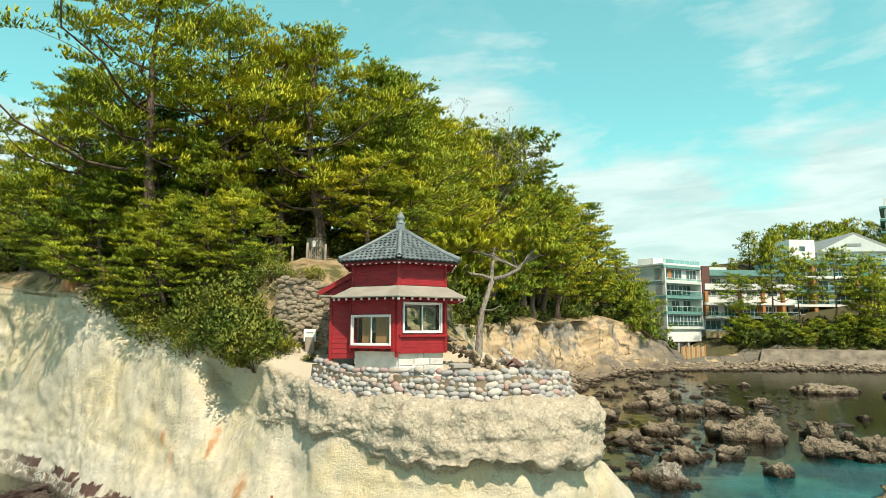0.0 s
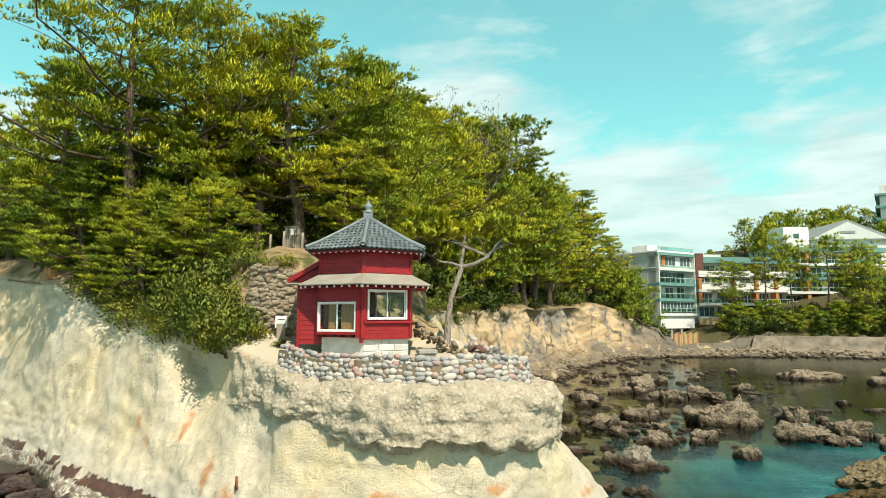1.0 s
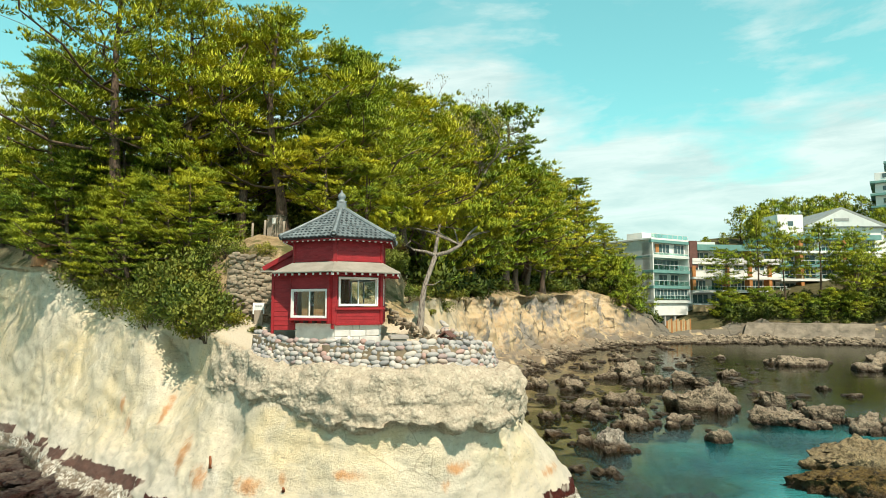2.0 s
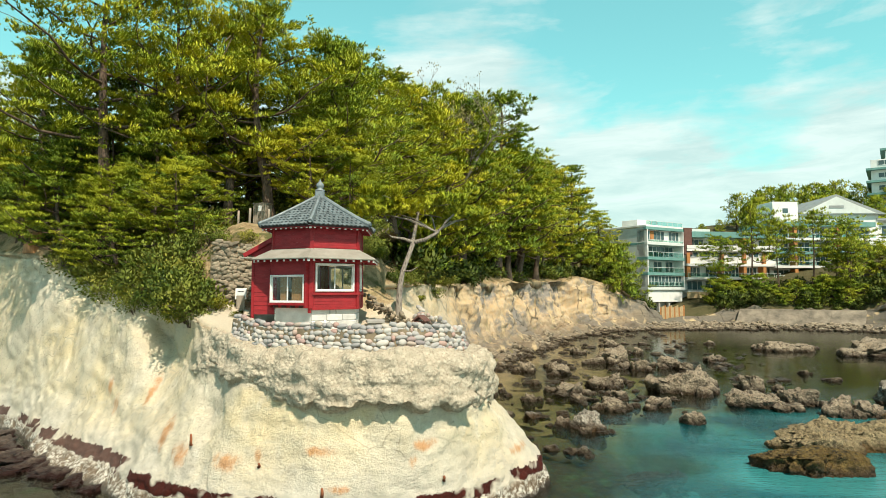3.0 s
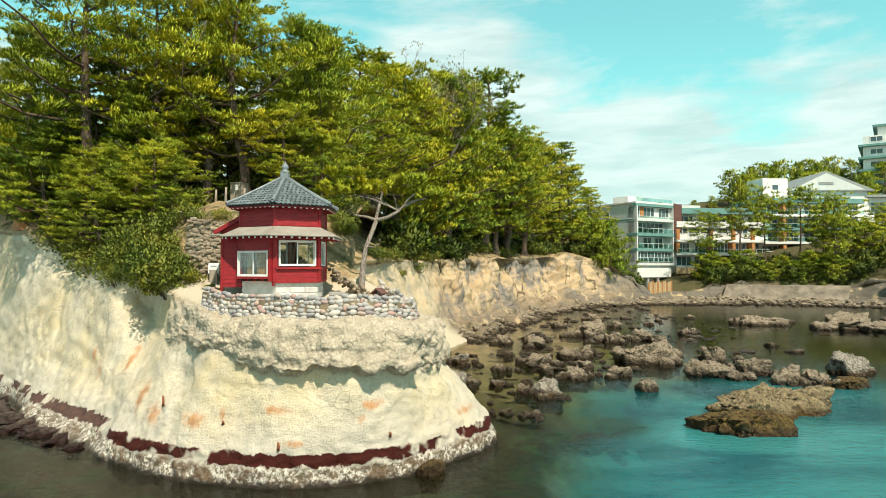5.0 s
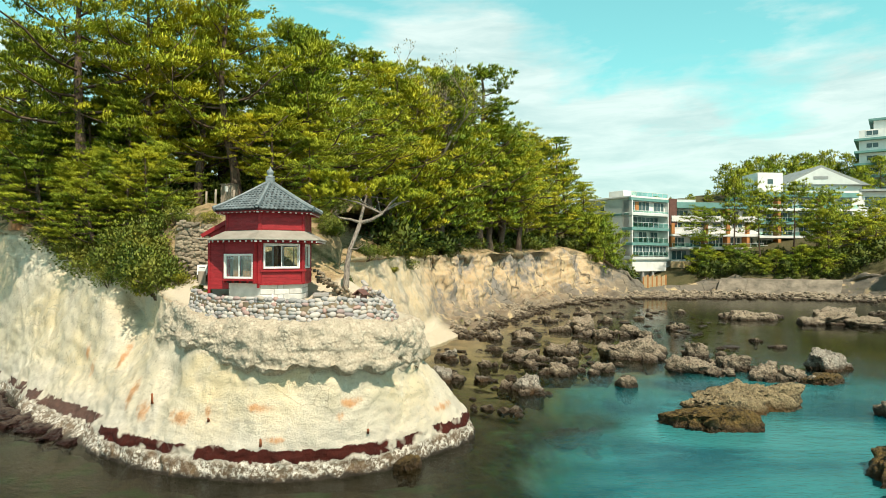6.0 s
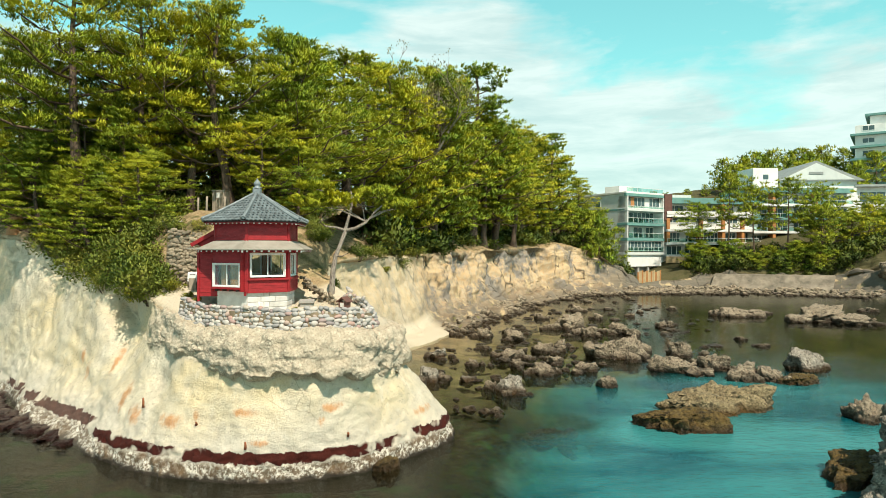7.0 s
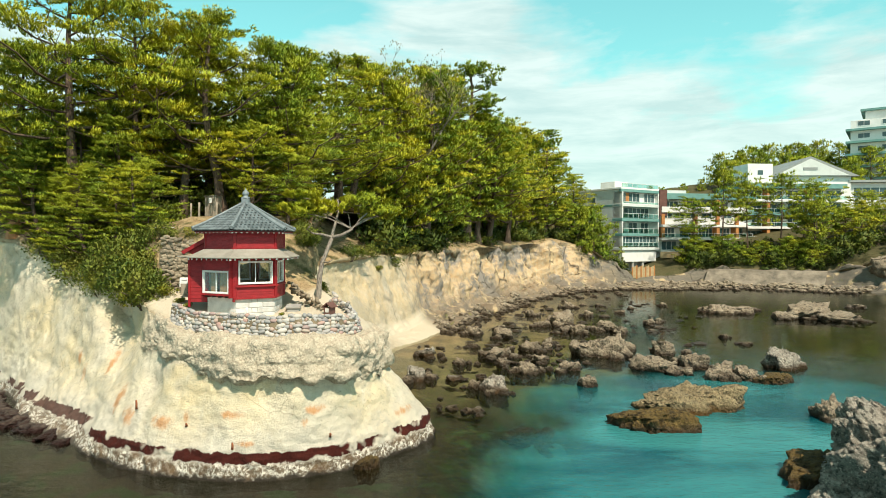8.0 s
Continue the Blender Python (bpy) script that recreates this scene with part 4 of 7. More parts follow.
def bare_tree(x, y, top, seed, label):
    """A deciduous tree just coming into leaf: forking limbs, fine twigs, a thin haze of small buds."""
    rg = random.Random(seed)
    z = ground_z(x, y, 9.0) - .2
    V, F, L = [], [], Leaves()

    def grow(p, d, ln, r, level):
        mid = p + d * ln * .5 + Vector((rg.gauss(0, .05), rg.gauss(0, .05), .02)) * ln
        end = p + d * ln + Vector((0, 0, .06 * ln))
        add_tube(V, F, [p, mid, end], [r, r * .8, r * .6], 6 if level < 2 else 3)
        if level >= 5:
            for _ in range(8):
                L.leaf(end + Vector((rg.gauss(0, .2), rg.gauss(0, .2), rg.gauss(0, .2))), (d + Vector((0, 0, .4))).normalized(), rg.uniform(.12, .22), rg)
            return
        for _ in range(3 if level else 4):
            side = Vector((rg.gauss(0, 1), rg.gauss(0, 1), rg.gauss(.2, .5))).normalized()
            grow(end if rg.random() < .7 else mid, (d * .8 + side * .75).normalized(), ln * rg.uniform(.5, .74), r * .55, level + 1)

    h = top - z
    grow(Vector((0, 0, 0)), Vector((.03, 0, 1)), h * .33, h * .014, 0)
    high = max(v.z for v in V)
    V2 = [Vector((v.x, v.y, v.z * h / high)) for v in V]
    L.v = [Vector((v.x, v.y, v.z * h / high)) for v in L.v]
    ob = thing("deciduous_tree", label, "tree", (x, y, z))
    part("trunk", mesh_of("trunk", V2, F, M_BARK_GREY, True), None, ob, "grey-brown trunk with bare twigs")
    part("crown", mesh_of("crown", L.v, L.f, M_LEAF_BUD, True, None, L.n), None, ob, "thin olive-brown new leaves")


for x, y, top, seed in ((1.2, 60, 27.6, 5), (3.2, 62, 27.4, 9)):
    bare_tree(x, y, top, seed, "nearly bare deciduous tree rising above the pines")


def leaning_pine():
    """The pine beside the hut: a bare grey bent trunk that forks below a flat crown."""
    rg = random.Random(31)
    V, F, L = [], [], Leaves()
    o = Vector((1.2, 21.7, ground_z(1.2, 21.7, 5.8) - .1))
    P = lambda *c: Vector(c) - o
    add_tube(V, F, [P(1.2, 21.7, o.z), P(1.27, 21.75, 6.4), P(1.36, 21.85, 7.0), P(1.58, 22.0, 7.6), P(1.75, 22.1, 8.1)], [.14, .11, .095, .09, .085], 9)
    add_tube(V, F, [P(1.75, 22.1, 8.1), P(2.2, 22.0, 8.2), P(2.65, 21.9, 8.45), P(3.0, 22.1, 8.9), P(3.3, 22.3, 9.2)], [.085, .075, .06, .045, .03], 7)
    add_tube(V, F, [P(1.75, 22.1, 8.1), P(1.4, 21.9, 8.22), P(.95, 21.8, 8.28), P(.7, 21.75, 8.45), P(.85, 21.7, 8.6)], [.07, .05, .04, .03, .02], 6)
    add_tube(V, F, [P(1.7, 22.1, 8.0), P(1.8, 22.6, 8.7), P(1.9, 23.0, 9.3), P(1.8, 23.3, 9.9)], [.08, .07, .05, .03], 6)
    add_tube(V, F, [P(1.36, 21.85, 7.0), P(1.7, 21.6, 7.0), P(1.95, 21.5, 7.15)], [.04, .025, .008], 5)
    tips = []
    for k in range(15):
        c = P(rg.uniform(.2, 4.2), rg.uniform(21.5, 24.0), rg.uniform(8.9, 9.9))
        root = P(2.6, 22.0, 8.5) if k % 2 else P(1.9, 23.0, 9.3)
        add_tube(V, F, [root, root.lerp(c, .5) + Vector((0, 0, .12)), c], [.035, .022, .008], 5)
        tips.append((c, rg.uniform(.5, .8)))
    for c, r in tips:
        twigs = [(rg.uniform(0, 6.28), math.sqrt(rg.random()), rg.gauss(0, .06)) for _ in range(26)]
        for m in range(420):
            a, q, h = twigs[m % 26]
            e = Vector((math.cos(a) * q * r * 1.15, math.sin(a) * q * r * 1.15, h + .08 * (1 - q)))
            up = Vector((e.x * .6, e.y * .6, .7)).normalized()
            e += up * rg.random() * .2 + Vector((rg.gauss(0, .05), rg.gauss(0, .05), rg.gauss(0, .02)))
            L.tuft(c + e, up, .14 * rg.uniform(.75, 1.25), 6, rg)
    ob = thing("pine_tree", "leaning pine with bare grey forked trunk", "tree", o)
    part("trunk", mesh_of("trunk", V, F, M_BARK_GREY, True), None, ob, "bare bent grey trunk")
    part("crown", mesh_of("crown", L.v, L.f, M_NEEDLE, True, None, L.n), None, ob)


leaning_pine()
# shrubs along the edge of the cliff: station, inland metres, size, variant
for k in range(34):
    u = 2.5 + 2.75 * k / 33
    e, i2, s2 = glide(EDGE, u), glide(INNER, u), glide(SLOPE, u)
    q = rng.uniform(0.0, 1.0)
    p = e * (1 - q) + s2 * q if k % 3 else e
    x, y = p[0] + rng.uniform(-.3, .3), p[1] + rng.uniform(.15, .6)
    s = rng.uniform(.8, 1.35)
    if ground_z(x, y, 6) < e[2] - .7:
        continue
    plant("shrub", SHRUBS[rng.choice((0, 0, 1, 1, 2, 0, 3))], x, y, ground_z(x, y, 6) - .25 * s, s, rng.uniform(0, 360), "dense green shrub at the edge of the cliff", "shrub", "shrubs of the cliff edge")
for k in range(10):
    u = 3.3 + 2.0 * k / 9
    e = glide(EDGE, u)
    s = rng.uniform(.7, 1.1)
    x, y = e[0] + rng.uniform(-.1, .2), e[1] + rng.uniform(-.1, .25)
    plant("shrub", SHRUBS[(0, 1, 2)[k % 3]], x, y, ground_z(x, y, e[2]) - .45 * s, s, k * 47, "dense green shrub hanging over the cliff edge", "shrub", "shrubs of the cliff edge")
for x, y, s, v in ((-6.5, 21.1, .9, 0), (-7.0, 21.6, 1.0, 1), (-5.6, 22.3, .5, 0), (-4.7, 22.4, .45, 1), (-5.75, 20.75, .75, 0), (-5.15, 20.6, .55, 2), (-6.3, 21.4, 1.0, 1), (-6.4, 21.2, .6, 0), (-4.2, 20.0, .3, 2), (-3.7, 19.6, .25, 2), (-6.2, 22.8, .7, 0), (.35, 18.75, .16, 2)):
    plant("shrub", SHRUBS[v], x, y, ground_z(x, y, 6) - .1 * s, s, x * 90, "small bright green bush near the tea house", "shrub", "bushes by the tea house")
for x, y, top, k in ((-14.6, 27.2, 12.6, 5), (-12.9, 26.4, 11.0, 5), (-11.2, 25.6, 11.5, 3), (-9.6, 24.9, 10.6, 5), (-8.4, 24.2, 11.6, 2), (-7.2, 23.8, 9.6, 5), (-16.2, 28.9, 12.5, 2), (-10.4, 26.4, 14.0, 3), (-18.4, 30.0, 13, 5), (-13.5, 28.4, 14.5, 2)):
    z = ground_z(x, y, 7) - .2
    s = (top - z) / PINE_H[k]
    plant("pine_tree", PINES[k], x, y, z, s * 1.2, rng.uniform(0, 360), "low bushy young pine at the wood edge", "tree", "young pines", .85)
for k in range(34):
    x, y = rng.uniform(-17, -4.5), rng.uniform(25.0, 31)
    y = max(y, 23.4 - 0.45 * (x + 7) if x > -9 else 26.5 - .4 * (x + 9))
    s = rng.uniform(.9, 1.6)
    if -7.2 < x < -3.6 and y < 29.5:
        continue
    plant("shrub", SHRUBS[rng.choice((0, 1, 1, 0, 2))], x, y, ground_z(x, y, 7) - .2, s, rng.uniform(0, 360), "green undergrowth below the pines", "shrub", "undergrowth")
# bushes on the bank behind the hut and along the cliffs
for k in range(22):
    u = 10.5 + 5.2 * k / 21
    c = glide(SLOPE, u)
    s = rng.uniform(.4, .75)
    x, y = c[0] + rng.uniform(-.9, .2), c[1] + rng.uniform(-.6, 1.2)
    plant("shrub", SHRUBS[rng.choice((0, 2, 2, 1))], x, y, ground_z(x, y, 7) - .2 * s, s, rng.uniform(0, 360), "bright green bush on the bank", "shrub", "bushes of the bank")
for k in range(20):
    u = 14.7 + 1.9 * k / 19
    e, c = glide(EDGE, u), glide(INNER, u)
    q = rng.uniform(-.1, .9)
    x, y = e[0] * (1 - q) + c[0] * q, e[1] * (1 - q) + c[1] * q
    s = rng.uniform(.6, 1.25)
    plant("shrub", SHRUBS[(0, 2, 1, 2)[k % 4]], x, y, ground_z(x, y, 6.4) - .25 * s, s, k * 67, "bright green bush at the edge of the bank", "shrub", "bushes of the bank")
for k in range(40):
    u = 16.0 + 5.0 * k / 39
    c = glide(INNER, u)
    s = rng.uniform(1.0, 2.2)
    x, y = c[0] + rng.uniform(-2.5, .6), c[1] + rng.uniform(-1.2, 2.2)
    plant("shrub", FAR_SHRUBS[rng.choice((0, 0, 2, 1))], x, y, ground_z(x, y, 7) - .2 * s, s, rng.uniform(0, 360), "green bush above the cliff", "shrub", "bushes of the cliff top")
for k in range(22):
    x, y = -27 + 23 * k / 21, rng.uniform(35.2, 37.5)
    plant("shrub", FAR_SHRUBS[k % 3], x, y, ground_z(x, y, 9) - .4, rng.uniform(1.8, 2.6), k * 91, "tall green undergrowth deep in the wood", "shrub", "undergrowth")
for k in range(76):
    u = 15.9 + 5.0 * k / 75
    c, d = glide(INNER, u), glide(SLOPE, u)
    q = rng.uniform(.0, 1.0)
    x, y = c[0] * (1 - q) + d[0] * q, c[1] * (1 - q) + d[1] * q
    s = rng.uniform(1.3, 2.8)
    plant("shrub", FAR_SHRUBS[k % 3], x, y, ground_z(x, y, 7) - .35, s, k * 59, "tall green bush between the pine trunks", "shrub", "bushes of the cliff top")
for k in range(15):
    u = 16.05 + 4.75 * k / 14
    c, d = glide(INNER, u), glide(SLOPE, u)
    q = rng.uniform(.15, .6)
    x, y = c[0] * (1 - q) + d[0] * q, c[1] * (1 - q) + d[1] * q
    plant("pine_tree", MID_PINES[k % 2], x, y, ground_z(x, y, 7) - .3, rng.uniform(.75, 1.15), k * 71, "bushy young pine at the top of the cliff", "tree", "young pines of the cliff")

# ---- the hexagonal hut ----
M_RED = simple("red_boards", (0.33, 0.013, 0.018), (0.20, 0.008, 0.011), 2.5, 0.55, bump=0.15, stretch=(1, 1, 3), fine=40)
M_TILE = simple("grey_tiles", (0.17, 0.205, 0.215), (0.10, 0.125, 0.13), 5.0, 0.42, bump=0.12, vary=0.35)
M_TILE_LIGHT = simple("ridge_tiles", (0.25, 0.29, 0.30), (0.15, 0.18, 0.19), 5.0, 0.42, bump=0.12)
M_SHEET = simple("weathered_roof_sheet", (0.36, 0.33, 0.28), (0.24, 0.22, 0.18), 1.8, 0.7, bump=0.15, stretch=(1, 1, 1))
M_WHITE = simple("white_paint", (0.80, 0.79, 0.76), (0.66, 0.65, 0.61), 4.0, 0.5, bump=0.05)
M_STONE = simple("pale_block_stone", (0.72, 0.70, 0.66), (0.52, 0.51, 0.48), 3.0, 0.9, bump=0.5, fine=30, vary=0.15)
M_WOOD = simple("grey_wood", (0.36, 0.31, 0.24), (0.21, 0.18, 0.14), 3.0, 0.85, bump=0.4, stretch=(6, 6, 0.6), fine=20)
M_WOOD_WARM = simple("brown_wood", (0.42, 0.22, 0.09), (0.28, 0.14, 0.06), 3.0, 0.7, bump=0.3, stretch=(5, 5, 0.6), fine=20)
M_DARK = simple("dark_timber", (0.06, 0.03, 0.03), (0.03, 0.015, 0.015), 3.0, 0.7)


def glass_material(name, tint=(0.9, 0.95, 0.95)):
    m, g, i = material(name)
    t = m.node_tree
    a = g.n("ShaderNodeBsdfTransparent", 0, Color=(*tint, 1))
    b = g.n("ShaderNodeBsdfGlossy", 0, Color=(1, 1, 1, 1), Roughness=0.02)
    mx = t.nodes.new("ShaderNodeMixShader")
    f = g.n("ShaderNodeFresnel", 0, IOR=1.45)
    f = g.math("MULTIPLY", f, 0.25)
    t.links.new(f, mx.inputs[0]), t.links.new(a, mx.inputs[1]), t.links.new(b, mx.inputs[2])
    t.links.new(mx.outputs[0], t.nodes["Material Output"].inputs[0])
    return m


M_GLASS = glass_material("window_glass")
HUT = Vector((-1.35, 19.66, 0))
A0 = -87.0


def hexpt(r, k, z):
    a = radians(A0 + 60 * k)
    return Vector((r * math.cos(a), r * math.sin(a), z))


def hex_ring(rings, cap_low=False, cap_top=False):
    """A hexagonal shell through (radius, height) rings."""
    bm = bmesh.new()
    vs = [[bm.verts.new(hexpt(r, k, z)) for k in range(6)] for r, z in rings]
    for a, b in zip(vs[:-1], vs[1:]):
        for k in range(6):
            bm.faces.new((a[k], a[(k + 1) % 6], b[(k + 1) % 6], b[k]))
    if cap_low:
        bm.faces.new(vs[0][::-1])
    if cap_top:
        bm.faces.new(vs[-1])
    return bm


def face_frame(k, r, out=0.0):
    """Pose whose x runs along face k (between corners k and k+1, seen from outside left to right), y points inward, origin at the face's middle."""
    a, b = hexpt(r, k, 0), hexpt(r, k + 1, 0)
    mid = (a + b) / 2
    inward = -mid.normalized()
    along = (b - a).normalized()
    m = Matrix((along, inward, Vector((0, 0, 1)))).transposed().to_4x4()
    return Matrix.Translation(mid - inward * out) @ m, (b - a).length


hut = thing("tea_house", "small red hexagonal wooden tea house with grey tiled roof", "pavilion", HUT)
R_W, R_B, R_E, R_L = 1.58, 1.50, 2.03, 2.28      # wall, plinth, upper eave, lower eave
Z_B, Z_F, Z_L, Z_D, Z_U = 4.9, 5.72, 7.25, 7.62, 8.32   # plinth foot, floor, lower eave, drum foot, upper eave


def in_face(bm, k, r, out=0.0):
    m, _ = face_frame(k, r, out)
    bmesh.ops.transform(bm, matrix=m, verts=bm.verts)
    return bm


def face_box(k, r, x0, x1, out0, out1, z0, z1, bevel=0.008):
    """A box on face k: x along the face, out0..out1 metres outward of it."""
    return in_face(boxed(x0, x1, -out1, -out0, z0, z1, bevel), k, r)


# plinth of pale blocks
part("plinth_core", hex_ring([(R_B - 0.03, Z_B - 0.4), (R_B - 0.03, Z_F - 0.01)], True, True), M_STONE, hut)
half = R_B / 2
for k in range(6):
    if k == 5:
        part("plinth_panel", face_box(k, R_B, -half + .02, half - .02, -.2, -.06, Z_B, Z_F - .03), M_STONE, hut, "smooth grey concrete plinth panel")
        part("vent", face_box(k, R_B, .02, .09, -.07, -.05, Z_B + .42, Z_B + .5), M_DARK, hut, "small dark square vent")
        continue
    for row in range(4):
        zz = Z_B + row * 0.204
        cuts = [-half, -half * 0.32 + 0.1 * (row % 2), half * 0.4 - 0.22 * (row % 2), half]
        for a, b in zip(cuts[:-1], cuts[1:]):
            part("block", face_box(k, R_B, a + .008, b - .008, -.08, 0.012 + 0.006 * ((row * 3 + k) % 3), zz + .006, zz + .198, 0.015), M_STONE, hut)
# wooden screens just inside the projecting window
for a, b_ in ((-.42, -.12), (.05, .62)):
    part("inner_screen", face_box(5, R_W, a, b_, .04, .07, 5.9, 6.76), M_WOOD_WARM, hut, "brown wooden sliding screen")
# low table with papers behind the seaward window
tb = part("low_table", boxed(-.1, .55, -.95, -.55, 6.02, 6.07, .01), M_WOOD_WARM, hut, "low brown table")
for x in (-.06, .48):
    part("leg", boxed(x, x + .05, -.92, -.58, Z_F + .06, 6.02, .005), M_WOOD_WARM, tb)
# floor and ceiling of the room
part("room_floor", hex_ring([(R_W - .05, Z_F - .01), (R_W - .05, Z_F + .06)], True, True), M_WOOD_WARM, hut, "brown wooden room floor")
part("room_ceiling", hex_ring([(R_W - .05, Z_D + .5), (R_W - .05, Z_D + .54)], True, True), M_WOOD_WARM, hut, "brown wooden ceiling")
# posts
for k in range(6):
    bm = boxed(-.07, .07, -.07, .07, Z_F - .02, Z_D + .02, 0.01, Matrix.Translation(hexpt(R_W - .02, k, 0)) @ Matrix.Rotation(radians(A0 + 60 * k), 4, "Z"))
    part("post", bm, M_RED, hut)
hw = R_W / 2 - 0.05


def boards(k, r, x0, x1, z0, z1, n, out=0.0, name="board"):
    """Lapped red boards on a face, each tilted a little."""
    h = (z1 - z0) / n
    for j in range(n):
        bm = boxed(x0, x1, -.011, .011, -h * .54, h * .54, 0.004)
        m, _ = face_frame(k, r, out + .012)
        bmesh.ops.transform(bm, matrix=m @ Matrix.Translation((0, 0, z0 + h * (j + .5))) @ Matrix.Rotation(radians(-5), 4, "X"), verts=bm.verts)
        part(name, bm, M_RED, hut)


def window(k, r, x0, x1, z0, z1, out, deep=0.05, sashes=2, label="white framed sliding window"):
    """A sliding window: outer frame, sashes with their glass."""
    fr = new("window")
    fr.parent = hut
    fr["label"] = label
    t = .045
    for a, b, c, d in ((x0, x1, z0, z0 + t), (x0, x1, z1 - t, z1), (x0, x0 + t, z0 + t, z1 - t), (x1 - t, x1, z0 + t, z1 - t)):
        part("frame", face_box(k, r, a, b, out - deep, out + .03, c, d, .005), M_WHITE, fr)
    w = (x1 - x0 - 2 * t) / sashes
    for s in range(sashes):
        a = x0 + t + s * w - (.015 if s else 0)
        b = x0 + t + (s + 1) * w + (.015 if s < sashes - 1 else 0)
        o = out - .02 - .022 * (s % 2)
        bm = bmesh.new()
        for aa, bb, cc, dd in ((a, b, z0 + t, z0 + t + .03), (a, b, z1 - t - .03, z1 - t), (a, a + .03, z0 + t + .03, z1 - t - .03), (b - .03, b, z0 + t + .03, z1 - t - .03)):
            box(bm, aa, bb, -o - .01, -o + .01, cc, dd, 0.003)
        part("sash", in_face(bm, k, r), M_WHITE, fr)
        g = part("pane", face_box(k, r, a + .03, b - .03, o - .003, o + .003, z0 + t + .03, z1 - t - .03, 0), M_GLASS, fr)
        g.visible_shadow = False
    return fr


def wall(k, openings):
    """Wall of face k in strips round its opening, lined with brown wood inside."""
    x0, x1, z0, z1 = openings if openings else (0, 0, 0, 0)
    if openings:
        strips = [(-hw, hw, Z_F, z0), (-hw, hw, z1, Z_D), (-hw, x0, z0, z1), (x1, hw, z0, z1)]
    else:
        strips = [(-hw, hw, Z_F, Z_D)]
    for a, b, c, d in strips:
        if b - a > 0.012 and d - c > 0.012:
            part("wall_panel", face_box(k, R_W, a, b, -.055, -.002, c, d, 0), M_RED, hut)
            part("lining", face_box(k, R_W, a, b, -.075, -.058, c, d, 0), M_WOOD_WARM, hut, "brown wooden lining")


# the face towards the bay, with its large window
wall(0, (-.68, .68, 6.22, 7.16)), window(0, R_W, -.67, .67, 6.24, 7.14, .02)
boards(0, R_W, -hw, hw, Z_F + .02, 6.12, 4)
part("sill_board", face_box(0, R_W, -.80, .80, 0, .11, 6.13, 6.20), M_RED, hut)
part("base_board", face_box(0, R_W, -.79, .79, 0, .05, Z_F - .06, Z_F + .03), M_RED, hut)
wall(1, (-.6, .6, 6.22, 7.16)), window(1, R_W, -.59, .59, 6.24, 7.14, .02)
boards(1, R_W, -hw, hw, Z_F + .02, 6.12, 4)
part("sill_board", face_box(1, R_W, -.80, .80, 0, .11, 6.13, 6.20), M_RED, hut)
part("base_board", face_box(1, R_W, -.79, .79, 0, .05, Z_F - .06, Z_F + .03), M_RED, hut)
# the face with the projecting window bay
OUT = 0.20
wall(5, (-.68, .68, 5.9, 6.76)), window(5, R_W, -.72, .66, 5.88, 6.77, OUT, 0.08)
for a, b in ((-.76, -.72), (.66, .74)):
    part("bay_side", face_box(5, R_W, a, b, 0, OUT + .02, 5.72, 7.2), M_RED, hut)
part("bay_sill", face_box(5, R_W, -.76, .70, 0, OUT + .05, 5.80, 5.87), M_RED, hut)
for x in (-.6, -.25, .1, .45):
    part("bracket", face_box(5, R_W, x, x + .05, 0, OUT, 5.72, 5.80), M_DARK, hut)
part("bay_front", face_box(5, R_W, -.72, .66, OUT - .03, OUT + .005, 6.78, 7.22), M_RED, hut)
part("bay_top", face_box(5, R_W, -.76, .74, 0, OUT + .03, 7.18, 7.24), M_RED, hut)
wall(2, (-.6, .6, 6.22, 7.16)), window(2, R_W, -.59, .59, 6.24, 7.14, .02)
boards(2, R_W, -hw, hw, Z_F + .02, 6.12, 4)
wall(3, (-.6, .6, 6.22, 7.16)), window(3, R_W, -.59, .59, 6.24, 7.14, .02)
boards(3, R_W, -hw, hw, Z_F + .02, 6.12, 4)
wall(4, None)
boards(4, R_W, -hw, hw, Z_F, Z_L, 11)
for k, x0, x1 in ((0, -hw, hw), (1, -hw, hw)):
    part("head_board", face_box(k, R_W, x0, x1, 0, .03, 7.16, 7.34), M_RED, hut)
part("corner_board", face_box(5, R_W, .68, .79, 0, .04, 5.56, 7.3), M_RED, hut)
# porch at the landward side: boarded box with a red barge board under a lean-to roof
PX = (-2.02, -1.1, -.78, .9)
part("porch_core", boxed(PX[0] + .03, -1.32, PX[2] + .03, PX[3], 5.5, 7.3), M_RED, hut)
for j in range(12):
    z = 5.5 + j * .145
    bm = boxed(PX[0] + .02, -1.30, -.012, .012, -.08, .08, .004)
    bmesh.ops.transform(bm, matrix=Matrix.Translation((0, PX[2], z + .07)) @ Matrix.Rotation(radians(-5), 4, "X"), verts=bm.verts)
    part("board", bm, M_RED, hut)
    bm = boxed(-.012, .012, PX[2] + .02, PX[3], -.08, .08, .004)
    bmesh.ops.transform(bm, matrix=Matrix.Translation((PX[0], 0, z + .07)) @ Matrix.Rotation(radians(5), 4, "Y"), verts=bm.verts)
    part("board", bm, M_RED, hut)
part("post", boxed(PX[0] - .03, PX[0] + .06, PX[2] - .04, PX[2] + .05, 5.3, 7.3), M_RED, hut)
slope_m = Matrix.Translation((-1.32, -.25, 8.14)) @ Matrix.Rotation(radians(-30), 4, "Y")
part("porch_roof", boxed(-1.35, .1, -.02, 1.5, -.03, .03, .01, slope_m), M_SHEET, hut, "grey weathered lean-to roof")
part("barge_board", boxed(-1.36, .1, -.07, -.02, -.10, .05, .01, slope_m), M_RED, hut, "sloping red barge board")
bm = bmesh.new()
